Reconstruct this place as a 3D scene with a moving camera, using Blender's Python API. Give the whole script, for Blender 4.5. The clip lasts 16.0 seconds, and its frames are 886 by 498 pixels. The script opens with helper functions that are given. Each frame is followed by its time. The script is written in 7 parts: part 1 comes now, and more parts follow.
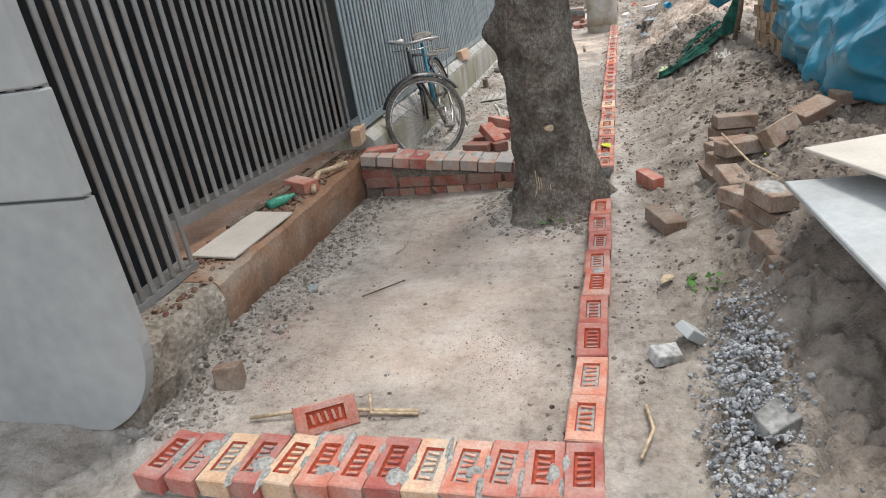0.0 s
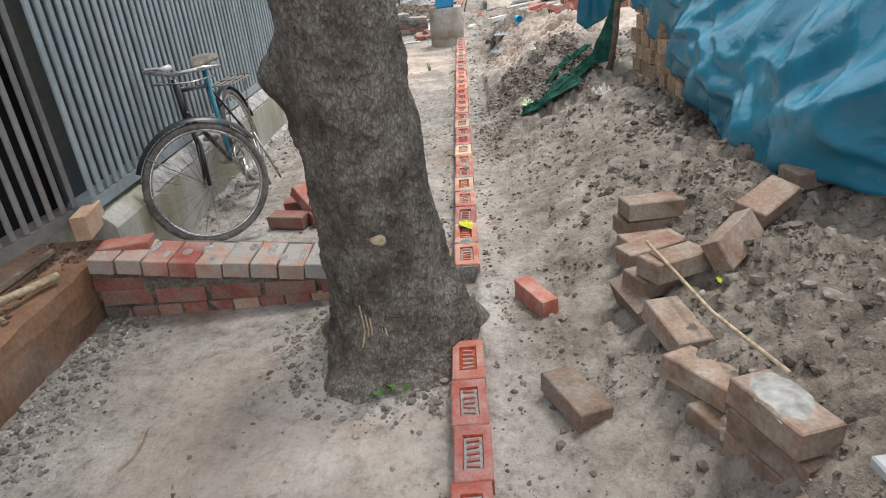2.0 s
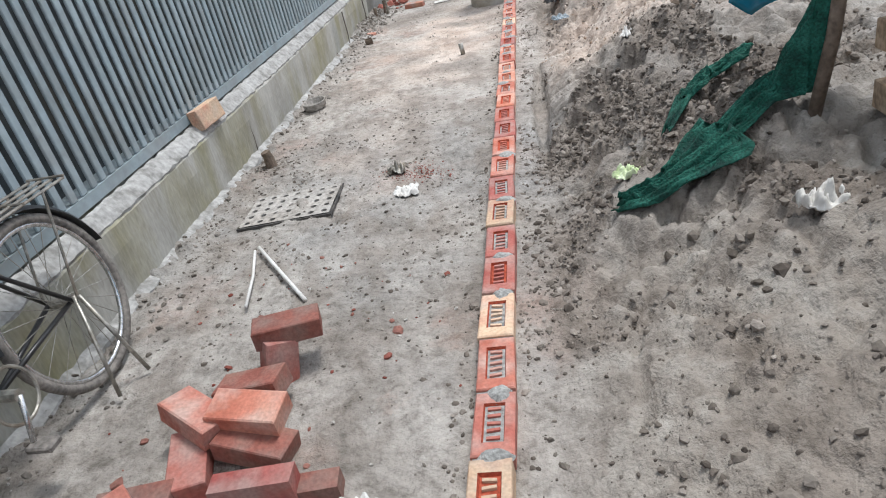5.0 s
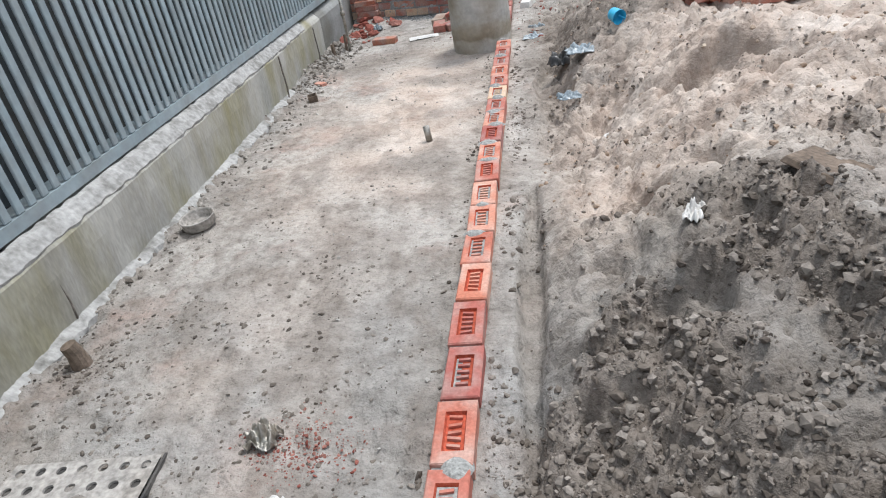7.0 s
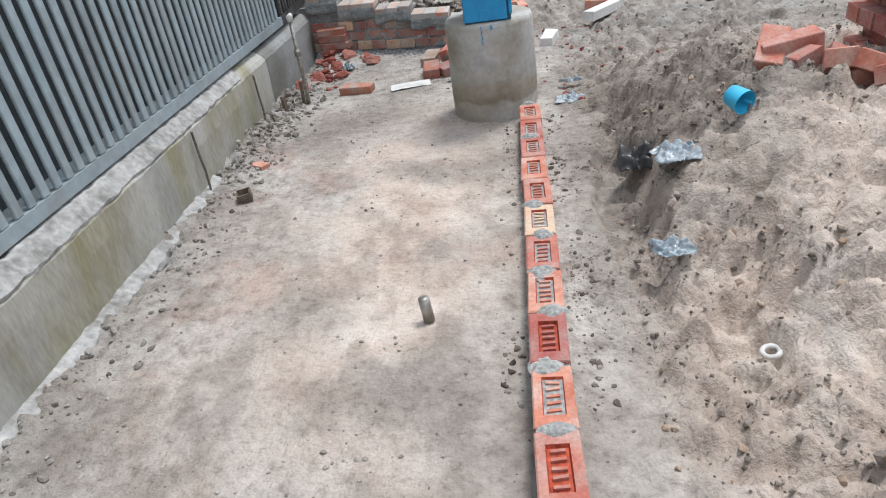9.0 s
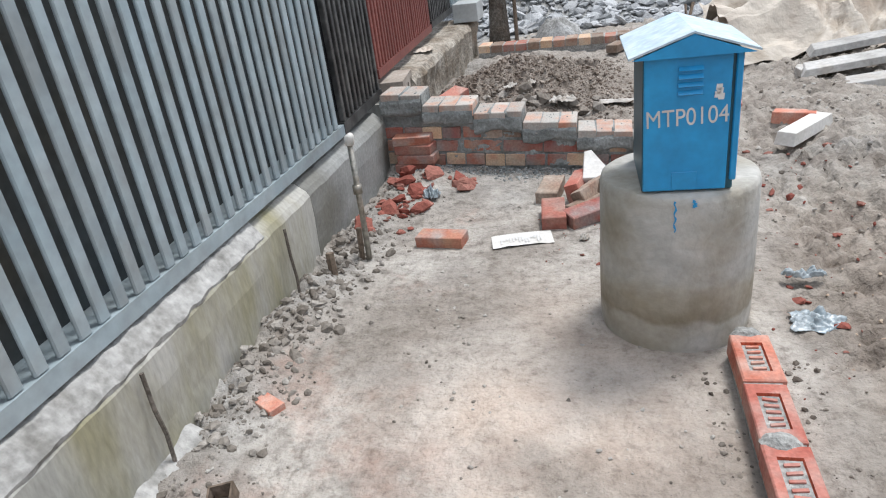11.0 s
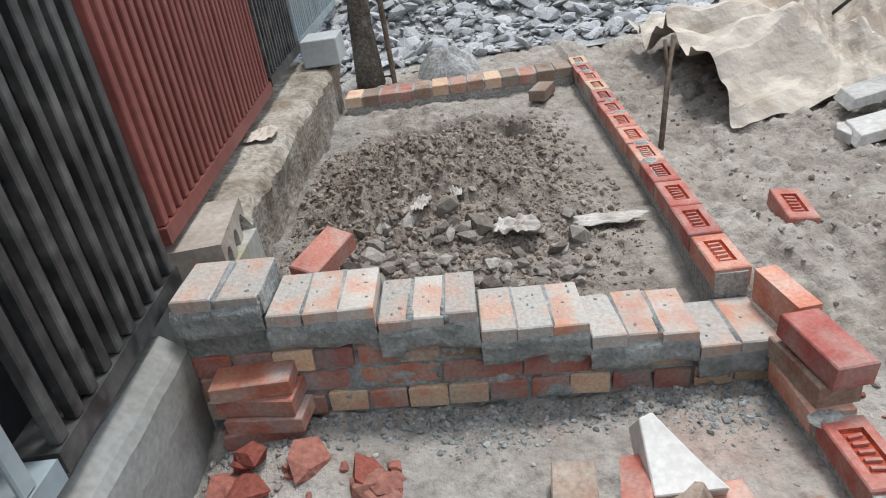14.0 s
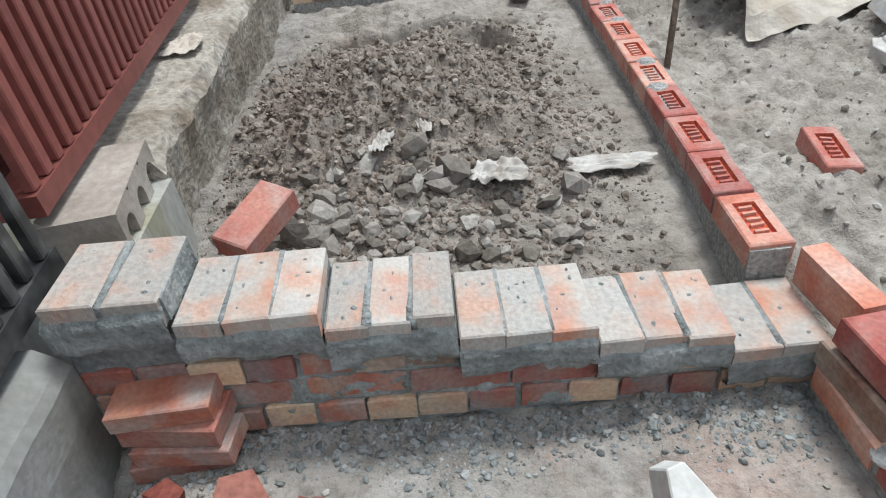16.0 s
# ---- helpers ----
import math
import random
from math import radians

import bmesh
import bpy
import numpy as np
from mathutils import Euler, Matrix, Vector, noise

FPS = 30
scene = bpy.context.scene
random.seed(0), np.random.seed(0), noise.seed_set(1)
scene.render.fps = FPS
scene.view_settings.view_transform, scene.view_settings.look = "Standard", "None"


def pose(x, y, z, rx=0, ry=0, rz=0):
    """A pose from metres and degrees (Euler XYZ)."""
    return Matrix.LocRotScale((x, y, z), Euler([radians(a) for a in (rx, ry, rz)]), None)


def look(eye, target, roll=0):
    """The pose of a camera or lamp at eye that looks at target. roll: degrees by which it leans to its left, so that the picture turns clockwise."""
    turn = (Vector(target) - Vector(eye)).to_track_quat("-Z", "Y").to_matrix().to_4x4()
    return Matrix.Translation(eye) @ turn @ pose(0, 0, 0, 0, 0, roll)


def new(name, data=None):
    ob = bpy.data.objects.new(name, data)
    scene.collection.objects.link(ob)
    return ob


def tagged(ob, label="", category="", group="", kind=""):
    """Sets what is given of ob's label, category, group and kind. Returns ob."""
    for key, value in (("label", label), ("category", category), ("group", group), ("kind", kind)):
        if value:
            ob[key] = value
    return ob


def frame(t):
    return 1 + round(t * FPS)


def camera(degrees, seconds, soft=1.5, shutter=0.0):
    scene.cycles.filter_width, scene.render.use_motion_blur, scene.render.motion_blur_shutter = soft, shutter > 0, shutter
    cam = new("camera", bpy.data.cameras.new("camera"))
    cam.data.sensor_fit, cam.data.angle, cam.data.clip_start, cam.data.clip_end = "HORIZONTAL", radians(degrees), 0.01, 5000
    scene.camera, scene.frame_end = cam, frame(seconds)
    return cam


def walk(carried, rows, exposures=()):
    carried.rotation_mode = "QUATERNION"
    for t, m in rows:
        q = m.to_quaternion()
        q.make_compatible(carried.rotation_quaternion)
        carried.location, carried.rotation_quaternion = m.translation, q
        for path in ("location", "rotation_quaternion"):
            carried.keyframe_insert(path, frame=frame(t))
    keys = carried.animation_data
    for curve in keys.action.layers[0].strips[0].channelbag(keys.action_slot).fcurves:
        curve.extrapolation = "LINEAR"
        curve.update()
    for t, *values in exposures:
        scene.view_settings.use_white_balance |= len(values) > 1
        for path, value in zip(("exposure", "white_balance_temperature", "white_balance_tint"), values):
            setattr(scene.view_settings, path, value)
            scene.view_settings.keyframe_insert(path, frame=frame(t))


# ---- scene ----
cam = camera(68.0, 16.0, 1.1)
PATH = [
    (0, (0.218, 0.92, 1.48), (-0.337, 2.671, 0.687), -9.4),
    (0.5, (0.107, 1.299, 1.425), (-0.33, 3.094, 0.658), -9.1),
    (1, (0.119, 1.738, 1.384), (-0.259, 3.54, 0.603), -10.7),
    (1.5, (0.127, 2.166, 1.411), (-0.113, 3.97, 0.582), -7.3),
    (2, (0.143, 2.551, 1.421), (0.018, 4.36, 0.578), -6.6),
    (2.5, (0.227, 3.026, 1.396), (0.06, 4.792, 0.471), -9.1),
    (3, (0.244, 3.469, 1.382), (0.119, 5.239, 0.459), -8.1),
    (3.5, (0.212, 3.894, 1.402), (0.148, 5.663, 0.472), -7.9),
    (3.7, (0.224, 4.083, 1.395), (0.114, 5.856, 0.475), -8.9),
    (5.8, (0.335, 6.024, 1.382), (-0.091, 7.684, 0.352), -12.4),
    (6, (0.34, 6.227, 1.381), (-0.044, 7.936, 0.415), -10.0),
    (6.5, (0.346, 6.67, 1.389), (-0.044, 8.365, 0.402), -12.2),
    (7, (0.372, 7.206, 1.41), (0.024, 8.9, 0.405), -10.4),
    (7.5, (0.274, 7.636, 1.407), (-0.126, 9.36, 0.475), -8.9),
    (8, (0.2, 8.068, 1.364), (-0.199, 9.781, 0.413), -10.8),
    (8.2, (0.194, 8.277, 1.38), (-0.18, 9.971, 0.385), -10.7),
    (10.3, (-0.328, 10.223, 1.298), (-0.559, 11.92, 0.265), -8.2),
    (10.5, (-0.345, 10.382, 1.324), (-0.659, 12.088, 0.329), -8.8),
    (11, (-0.365, 10.815, 1.33), (-0.847, 12.553, 0.464), -7.7),
    (11.5, (-0.502, 11.211, 1.325), (-0.983, 12.992, 0.553), -6.8),
    (12, (-0.653, 11.538, 1.341), (-1.071, 13.321, 0.536), -7.7),
    (12.5, (-0.721, 11.971, 1.321), (-1.013, 13.751, 0.457), -7.7),
    (13, (-0.787, 12.32, 1.317), (-0.937, 14.11, 0.437), -6.6),
    (13.5, (-0.842, 12.663, 1.347), (-0.936, 14.442, 0.439), -9.2),
    (14, (-0.798, 12.995, 1.354), (-0.903, 14.766, 0.431), -9.0),
    (14.5, (-0.796, 13.277, 1.368), (-0.89, 15.0, 0.358), -8.4),
    (15, (-0.816, 13.469, 1.368), (-0.794, 15.202, 0.371), -8.1),
    (15.5, (-0.817, 13.494, 1.309), (-0.798, 15.126, 0.154), -7.5),
    (16, (-0.802, 13.502, 1.304), (-0.842, 15.094, 0.094), -8.0),
]
walk(cam, [(t, look(eye, target, roll)) for t, eye, target, roll in PATH], [
    (0.0, 1.2, 6700, 10), (2.5, 1.14, 6600, 10), (3.5, 1.06, 6300, 10), (4.2, 1.08, 6250, 10), (6.0, 1.2, 6200, 10), (7.5, 1.04, 6200, 10), (10.3, 0.98, 6200, 10),
    (11.5, 1.24, 6350, 10), (12.5, 1.06, 6350, 10), (13.0, 1.0, 6400, 10), (16.0, 1.12, 6150, 6)])

# overcast daylight
world = bpy.data.worlds.new("overcast_sky")
scene.world = world
world.use_nodes = True
wn, wl = world.node_tree.nodes, world.node_tree.links
sky = wn.new("ShaderNodeTexSky")
sky.sky_type, sky.sun_disc = "NISHITA", False
sky.sun_elevation, sky.sun_rotation = radians(68), radians(141)
sky.air_density, sky.dust_density = 1.2, 4.0
veil = wn.new("ShaderNodeMix")
veil.data_type = "RGBA"
veil.inputs[0].default_value = 0.75
veil.inputs[7].default_value = (8.7, 9.3, 10.2, 1)
wl.new(sky.outputs[0], veil.inputs[6])
wl.new(veil.outputs[2], wn["Background"].inputs[0])
wn["Background"].inputs[1].default_value = 0.064
sun = new("sun", bpy.data.lights.new("sun", "SUN"))
sun.data.energy, sun.data.angle, sun.data.color = 1.5, radians(14), (1.0, 0.97, 0.93)
sun.matrix_world = look((4, 11, 16), (0, 6, 0))


# ---- materials ----
def mat(name, stops, scale=4.0, rough=0.9, metal=0.0, grain=60.0, bump=0.3, vary=0.0, hue=0.0, detail=6.0, spread=(0.3, 0.7), fine=0.35, depth=0.01, stain=None, stain_scale=2.0, stain_amount=0.5, spec=0.3, stretch=None):
    """Two-scale noise colour with fine bump, and a shade of its own for each object."""
    m = bpy.data.materials.new(name)
    m.use_nodes = True
    n, l = m.node_tree.nodes, m.node_tree.links
    bs = n["Principled BSDF"]
    tc, oi = n.new("ShaderNodeTexCoord"), n.new("ShaderNodeObjectInfo")
    off = n.new("ShaderNodeVectorMath")
    off.operation = "MULTIPLY_ADD"
    l.new(oi.outputs["Random"], off.inputs[0])
    off.inputs[1].default_value = (37, 53, 71)
    l.new(tc.outputs["Object"], off.inputs[2])
    if stretch:
        sc = n.new("ShaderNodeVectorMath")
        sc.operation = "MULTIPLY"
        sc.inputs[1].default_value = stretch
        l.new(tc.outputs["Object"], sc.inputs[0])
        l.new(sc.outputs[0], off.inputs[2])
    big, small = n.new("ShaderNodeTexNoise"), n.new("ShaderNodeTexNoise")
    for t, s, d in ((big, scale, detail), (small, grain, 4.0)):
        t.inputs["Scale"].default_value, t.inputs["Detail"].default_value = s, d
        l.new(off.outputs[0], t.inputs["Vector"])
    ramp = n.new("ShaderNodeValToRGB")
    e = ramp.color_ramp.elements
    for i, c in enumerate(stops):
        p = spread[0] + (spread[1] - spread[0]) * i / max(1, len(stops) - 1)
        k = e[i] if i < 2 else e.new(p)
        k.position, k.color = p, (*c, 1)
    l.new(big.outputs["Fac"], ramp.inputs[0])
    col = ramp.outputs[0]
    if stain:
        sn, sr, sm = n.new("ShaderNodeTexNoise"), n.new("ShaderNodeMapRange"), n.new("ShaderNodeMix")
        sn.inputs["Scale"].default_value, sn.inputs["Detail"].default_value = stain_scale, 8.0
        l.new(off.outputs[0], sn.inputs["Vector"])
        sr.inputs[1].default_value, sr.inputs[2].default_value, sr.inputs[4].default_value = 0.42, 0.68, stain_amount
        l.new(sn.outputs["Fac"], sr.inputs[0])
        sm.data_type = "RGBA"
        l.new(sr.outputs[0], sm.inputs[0])
        l.new(col, sm.inputs[6])
        sm.inputs[7].default_value = (*stain, 1)
        col = sm.outputs[2]
    hs = n.new("ShaderNodeHueSaturation")
    l.new(col, hs.inputs["Color"])
    val = n.new("ShaderNodeMapRange")
    val.inputs[1].default_value, val.inputs[2].default_value = 0.3, 0.7
    val.inputs[3].default_value, val.inputs[4].default_value = 1 - fine, 1 + fine
    l.new(small.outputs["Fac"], val.inputs[0])
    rv = n.new("ShaderNodeMapRange")
    rv.inputs[3].default_value, rv.inputs[4].default_value = 1 - vary, 1 + vary
    l.new(oi.outputs["Random"], rv.inputs[0])
    mul = n.new("ShaderNodeMath")
    mul.operation = "MULTIPLY"
    l.new(val.outputs[0], mul.inputs[0])
    l.new(rv.outputs[0], mul.inputs[1])
    l.new(mul.outputs[0], hs.inputs["Value"])
    if hue:
        rh = n.new("ShaderNodeMapRange")
        rh.inputs[3].default_value, rh.inputs[4].default_value = 0.5 - hue, 0.5 + hue
        l.new(oi.outputs["Random"], rh.inputs[0])
        l.new(rh.outputs[0], hs.inputs["Hue"])
    l.new(hs.outputs[0], bs.inputs["Base Color"])
    bs.inputs["Roughness"].default_value, bs.inputs["Metallic"].default_value = rough, metal
    bs.inputs["Specular IOR Level"].default_value = spec
    if bump:
        bp = n.new("ShaderNodeBump")
        bp.inputs["Strength"].default_value, bp.inputs["Distance"].default_value = bump, depth
        l.new(small.outputs["Fac"], bp.inputs["Height"])
        l.new(bp.outputs[0], bs.inputs["Normal"])
    return m


M_BRICK = mat("red_brick", [(0.35, 0.1, 0.072), (0.44, 0.155, 0.115), (0.48, 0.24, 0.185)], 6, 0.9, grain=90, vary=0.22, hue=0.01, stain=(0.47, 0.39, 0.34), stain_scale=9, stain_amount=0.6, fine=0.16, bump=0.2)
M_DARKB = mat("dark_red_brick", [(0.22, 0.075, 0.056), (0.3, 0.115, 0.088), (0.28, 0.17, 0.135)], 7, 0.93, grain=80, vary=0.2, fine=0.18, bump=0.3, stain=(0.27, 0.23, 0.2), stain_scale=9, stain_amount=0.6)
# Damp concrete, also darkened so its colour holds the wall end's shadow
M_DAMPSHADE = mat("damp_shaded_concrete", [(0.2, 0.205, 0.2), (0.28, 0.285, 0.275), (0.16, 0.16, 0.15)], 2.2, 0.85, grain=50, bump=0.25, fine=0.13, stain=(0.14, 0.13, 0.1), stain_scale=3, stain_amount=0.7)
M_FROG = mat("pressed_brick", [(0.34, 0.06, 0.03), (0.45, 0.1, 0.055)], 20, 0.92, grain=90, vary=0.2)
M_YELLOW = mat("yellow_brick", [(0.52, 0.33, 0.21), (0.58, 0.42, 0.29), (0.52, 0.25, 0.17)], 7, 0.9, grain=90, vary=0.15, stain=(0.45, 0.4, 0.34), stain_scale=9, fine=0.16, bump=0.2)
M_OLD = mat("weathered_brick", [(0.17, 0.115, 0.083), (0.265, 0.19, 0.145), (0.22, 0.115, 0.083)], 7, 0.95, grain=70, vary=0.25, stain=(0.33, 0.29, 0.245), stain_scale=8, stain_amount=0.8, fine=0.2)
M_CAP = mat("mortar_smeared_brick", [(0.5, 0.24, 0.165), (0.48, 0.33, 0.26), (0.45, 0.42, 0.385)], 8.0, 0.93, grain=80, vary=0.1, bump=0.3, fine=0.1, spread=(0.33, 0.6), stain=(0.37, 0.355, 0.335), stain_scale=6, stain_amount=0.8, detail=3)
M_SMEAR = mat("brick_under_mortar", [(0.37, 0.355, 0.33), (0.39, 0.345, 0.31), (0.46, 0.31, 0.245)], 8.0, 0.93, grain=70, vary=0.1, bump=0.5, fine=0.14, detail=4, spread=(0.4, 0.66))
M_WALLB = mat("mortar_stained_brick", [(0.3, 0.085, 0.06), (0.37, 0.15, 0.11), (0.4, 0.25, 0.17)], 6, 0.93, grain=80, vary=0.25, hue=0.015, bump=0.3, fine=0.16, stain=(0.3, 0.29, 0.275), stain_scale=9, stain_amount=0.8)
M_MORTAR = mat("mortar", [(0.25, 0.25, 0.24), (0.36, 0.36, 0.34)], 14, 0.95, grain=70, bump=0.8, depth=0.015)
M_CONC = mat("concrete", [(0.33, 0.33, 0.3), (0.42, 0.41, 0.375), (0.27, 0.26, 0.23)], 2.2, 0.92, grain=50, bump=0.25, fine=0.13, stain=(0.25, 0.23, 0.12), stain_scale=3.0, stain_amount=0.85, stretch=(1, 1.3, 0.4))
M_PLAST = mat("brown_plaster", [(0.23, 0.125, 0.072), (0.31, 0.19, 0.125), (0.34, 0.29, 0.24)], 3, 0.92, grain=45, bump=0.4, fine=0.18, stain=(0.17, 0.1, 0.065), stain_scale=3.5, stain_amount=0.8)
M_DIRTM = mat("dark_old_mortar", [(0.1, 0.085, 0.07), (0.2, 0.175, 0.15)], 12, 0.95, grain=60, bump=0.8, depth=0.015)
M_FRESH = mat("fresh_grey_mortar", [(0.15, 0.16, 0.155), (0.25, 0.265, 0.26), (0.33, 0.345, 0.335)], 9, 0.9, grain=60, bump=0.9, depth=0.012, fine=0.22)
M_LIME = mat("crumbling_mortar", [(0.2, 0.195, 0.18), (0.34, 0.335, 0.32), (0.42, 0.415, 0.4)], 10, 0.95, grain=40, bump=0.5, depth=0.012, fine=0.18)
M_SLAT = mat("grey_painted_steel", [(0.25, 0.315, 0.345), (0.33, 0.39, 0.415)], 3, 0.5, 0.0, grain=25, bump=0.04, vary=0.1, fine=0.1, stain=(0.18, 0.15, 0.12), stain_scale=5, stain_amount=0.35, spec=0.5)
M_SLATW = mat("dull_steel", [(0.2, 0.2, 0.195), (0.26, 0.26, 0.255)], 3, 0.55, 0.0, grain=25, bump=0.04, vary=0.12, fine=0.12, stain=(0.15, 0.1, 0.07), stain_scale=4, stain_amount=0.4, spec=0.5)
# Near-black backing; its colour also carries the dark of the slat gaps
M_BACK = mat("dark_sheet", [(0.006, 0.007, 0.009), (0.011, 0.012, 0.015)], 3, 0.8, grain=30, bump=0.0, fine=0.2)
# Slat colour darkened to stand for shade in the long fence's recesses
M_GAP = mat("gap_shade_blue_grey", [(0.045, 0.055, 0.061), (0.065, 0.078, 0.085)], 3, 0.7, grain=30, bump=0.0, fine=0.15, stain=(0.09, 0.075, 0.05), stain_scale=2.5)
M_BLACK = mat("black_painted_steel", [(0.02, 0.02, 0.021), (0.042, 0.042, 0.042)], 5, 0.38, grain=30, bump=0.03, stain=(0.2, 0.2, 0.19), stain_scale=9, stain_amount=0.4, spec=0.5)
M_RED = mat("oxide_red_steel", [(0.17, 0.048, 0.04), (0.23, 0.075, 0.062)], 4, 0.5, grain=30, bump=0.03, vary=0.1, fine=0.15, spec=0.4)
# Dark copy of the oxide red for shade between the slats
M_REDBACK = mat("gap_shade_oxide_red", [(0.05, 0.013, 0.011), (0.07, 0.02, 0.016)], 4, 0.7, grain=30, bump=0.0)
M_BARK = mat("bark", [(0.07, 0.057, 0.046), (0.135, 0.113, 0.093), (0.24, 0.207, 0.175)], 5, 0.95, grain=38, bump=1.0, depth=0.02, fine=0.4, stain=(0.26, 0.247, 0.22), stain_scale=9, stain_amount=0.7)
bn, bl = M_BARK.node_tree.nodes, M_BARK.node_tree.links
bv, bmap, bmx, btc, bbp, bdis = (bn.new("ShaderNode" + k) for k in ("TexVoronoi", "MapRange", "Mix", "TexCoord", "Bump", "TexNoise"))
bv.feature = "DISTANCE_TO_EDGE"
bwarp, bscl = bn.new("ShaderNodeVectorMath"), bn.new("ShaderNodeVectorMath")
bwarp.operation, bscl.operation = "MULTIPLY_ADD", "MULTIPLY"
bdis.inputs["Scale"].default_value = 45
bl.new(btc.outputs["Object"], bdis.inputs["Vector"])
bl.new(bdis.outputs["Color"], bwarp.inputs[0])
bwarp.inputs[1].default_value = (0.022, 0.022, 0.03)
bl.new(btc.outputs["Object"], bwarp.inputs[2])
bl.new(bwarp.outputs[0], bscl.inputs[0])
bscl.inputs[1].default_value = (74, 74, 34)
bl.new(bscl.outputs[0], bv.inputs["Vector"])
bv.inputs["Scale"].default_value = 1.0
bmap.inputs[1].default_value, bmap.inputs[2].default_value, bmap.inputs[3].default_value = 0.0, 0.2, 0.5
bl.new(bv.outputs["Distance"], bmap.inputs[0])
bmx.data_type = "RGBA"
bl.new(bmap.outputs[0], bmx.inputs[0])
bmx.inputs[6].default_value = (0.045, 0.038, 0.032, 1)
bsrc = bn["Principled BSDF"].inputs["Base Color"].links[0].from_socket
bl.new(bsrc, bmx.inputs[7])
bl.new(bmx.outputs[2], bn["Principled BSDF"].inputs["Base Color"])
bl.new(bmap.outputs[0], bbp.inputs["Height"])
bbp.inputs["Strength"].default_value, bbp.inputs["Distance"].default_value = 0.6, 0.01
bl.new(bn["Principled BSDF"].inputs["Normal"].links[0].from_socket, bbp.inputs["Normal"])
bl.new(bbp.outputs[0], bn["Principled BSDF"].inputs["Normal"])
M_TARP = mat("blue_tarpaulin", [(0.012, 0.16, 0.26), (0.03, 0.25, 0.37)], 2.5, 0.2, grain=7, bump=0.5, depth=0.03, fine=0.1, spec=0.7)
M_NET = mat("green_net", [(0.004, 0.032, 0.025), (0.008, 0.078, 0.054), (0.022, 0.13, 0.095)], 14, 0.75, grain=120, bump=0.8, fine=0.5)
M_BLUE = mat("blue_cabinet_paint", [(0.018, 0.28, 0.58), (0.028, 0.34, 0.66)], 3, 0.38, grain=30, bump=0.06, fine=0.08, stain=(0.02, 0.2, 0.42), stain_scale=7, stain_amount=0.5, spec=0.5)
M_ROOF = mat("faded_cabinet_roof", [(0.42, 0.52, 0.58), (0.55, 0.62, 0.66)], 12, 0.5, grain=40, bump=0.06, fine=0.15, stain=(0.3, 0.45, 0.55), stain_scale=14)
M_WHITE = mat("dirty_white", [(0.58, 0.57, 0.54), (0.72, 0.71, 0.69)], 8, 0.7, bump=0.1, fine=0.1, stain=(0.5, 0.47, 0.42), stain_scale=9, stain_amount=0.5)
M_RAG = mat("dirty_rag", [(0.36, 0.34, 0.31), (0.52, 0.5, 0.47)], 12, 0.8, bump=0.2, fine=0.12, stain=(0.3, 0.25, 0.2), stain_scale=14, stain_amount=0.6)
M_BOARD = mat("dusty_white_board", [(0.46, 0.42, 0.37), (0.57, 0.53, 0.47)], 5, 0.6, bump=0.05, fine=0.06)
M_STONE = mat("grey_stone_board", [(0.36, 0.39, 0.4), (0.46, 0.48, 0.48)], 3, 0.6, grain=40, bump=0.1, fine=0.08, stain=(0.3, 0.3, 0.29), stain_scale=4)
M_CLAD = mat("grey_rendered_panel", [(0.3, 0.315, 0.315), (0.38, 0.39, 0.385)], 2.0, 0.75, grain=14, bump=0.1, fine=0.07, stain=(0.27, 0.28, 0.28), stain_scale=1.5, stain_amount=0.5)
M_ROCK = mat("grey_rubble", [(0.2, 0.2, 0.19), (0.36, 0.36, 0.35), (0.46, 0.47, 0.47)], 5, 0.95, grain=40, bump=0.6, vary=0.3)
M_SLAB = mat("pale_stone_slab", [(0.34, 0.33, 0.31), (0.47, 0.46, 0.44), (0.4, 0.37, 0.33)], 4, 0.9, grain=35, bump=0.6, vary=0.15, fine=0.15)
M_CANVAS = mat("dirty_canvas", [(0.36, 0.31, 0.25), (0.54, 0.5, 0.44), (0.66, 0.63, 0.58)], 3, 0.75, grain=14, bump=0.6, depth=0.03, fine=0.08, stain=(0.3, 0.22, 0.15), stain_scale=3.0, stain_amount=0.75)
M_WOOD = mat("weathered_wood", [(0.1, 0.075, 0.055), (0.2, 0.155, 0.12)], 10, 0.9, grain=50, bump=0.5)
M_PALE = mat("pale_wood", [(0.4, 0.31, 0.2), (0.5, 0.4, 0.28)], 12, 0.85, grain=50, bump=0.3)
M_STEEL = mat("dull_bare_steel", [(0.3, 0.29, 0.26), (0.42, 0.4, 0.36)], 8, 0.45, 0.7, grain=40, bump=0.1, stain=(0.2, 0.14, 0.08), stain_scale=9)
M_CHROME = mat("worn_chrome", [(0.5, 0.5, 0.5), (0.65, 0.65, 0.65)], 8, 0.25, 0.9, bump=0.05)
M_TYRE = mat("dusty_rubber", [(0.11, 0.1, 0.09), (0.28, 0.255, 0.23)], 9, 0.9, grain=60, bump=0.3)
M_BIKE = mat("black_bicycle_enamel", [(0.012, 0.012, 0.014), (0.03, 0.03, 0.03)], 9, 0.35, bump=0.03, spec=0.5)
# Dark tone for the drain cover's rim and the painted shade under its holes
M_DRAINDARK = mat("drain_dark", [(0.05, 0.05, 0.05), (0.12, 0.11, 0.1)], 9, 1.0, grain=40, bump=0.8)
M_LEAF = mat("green_leaf", [(0.05, 0.14, 0.03), (0.1, 0.22, 0.05)], 12, 0.6, bump=0.1, vary=0.3)
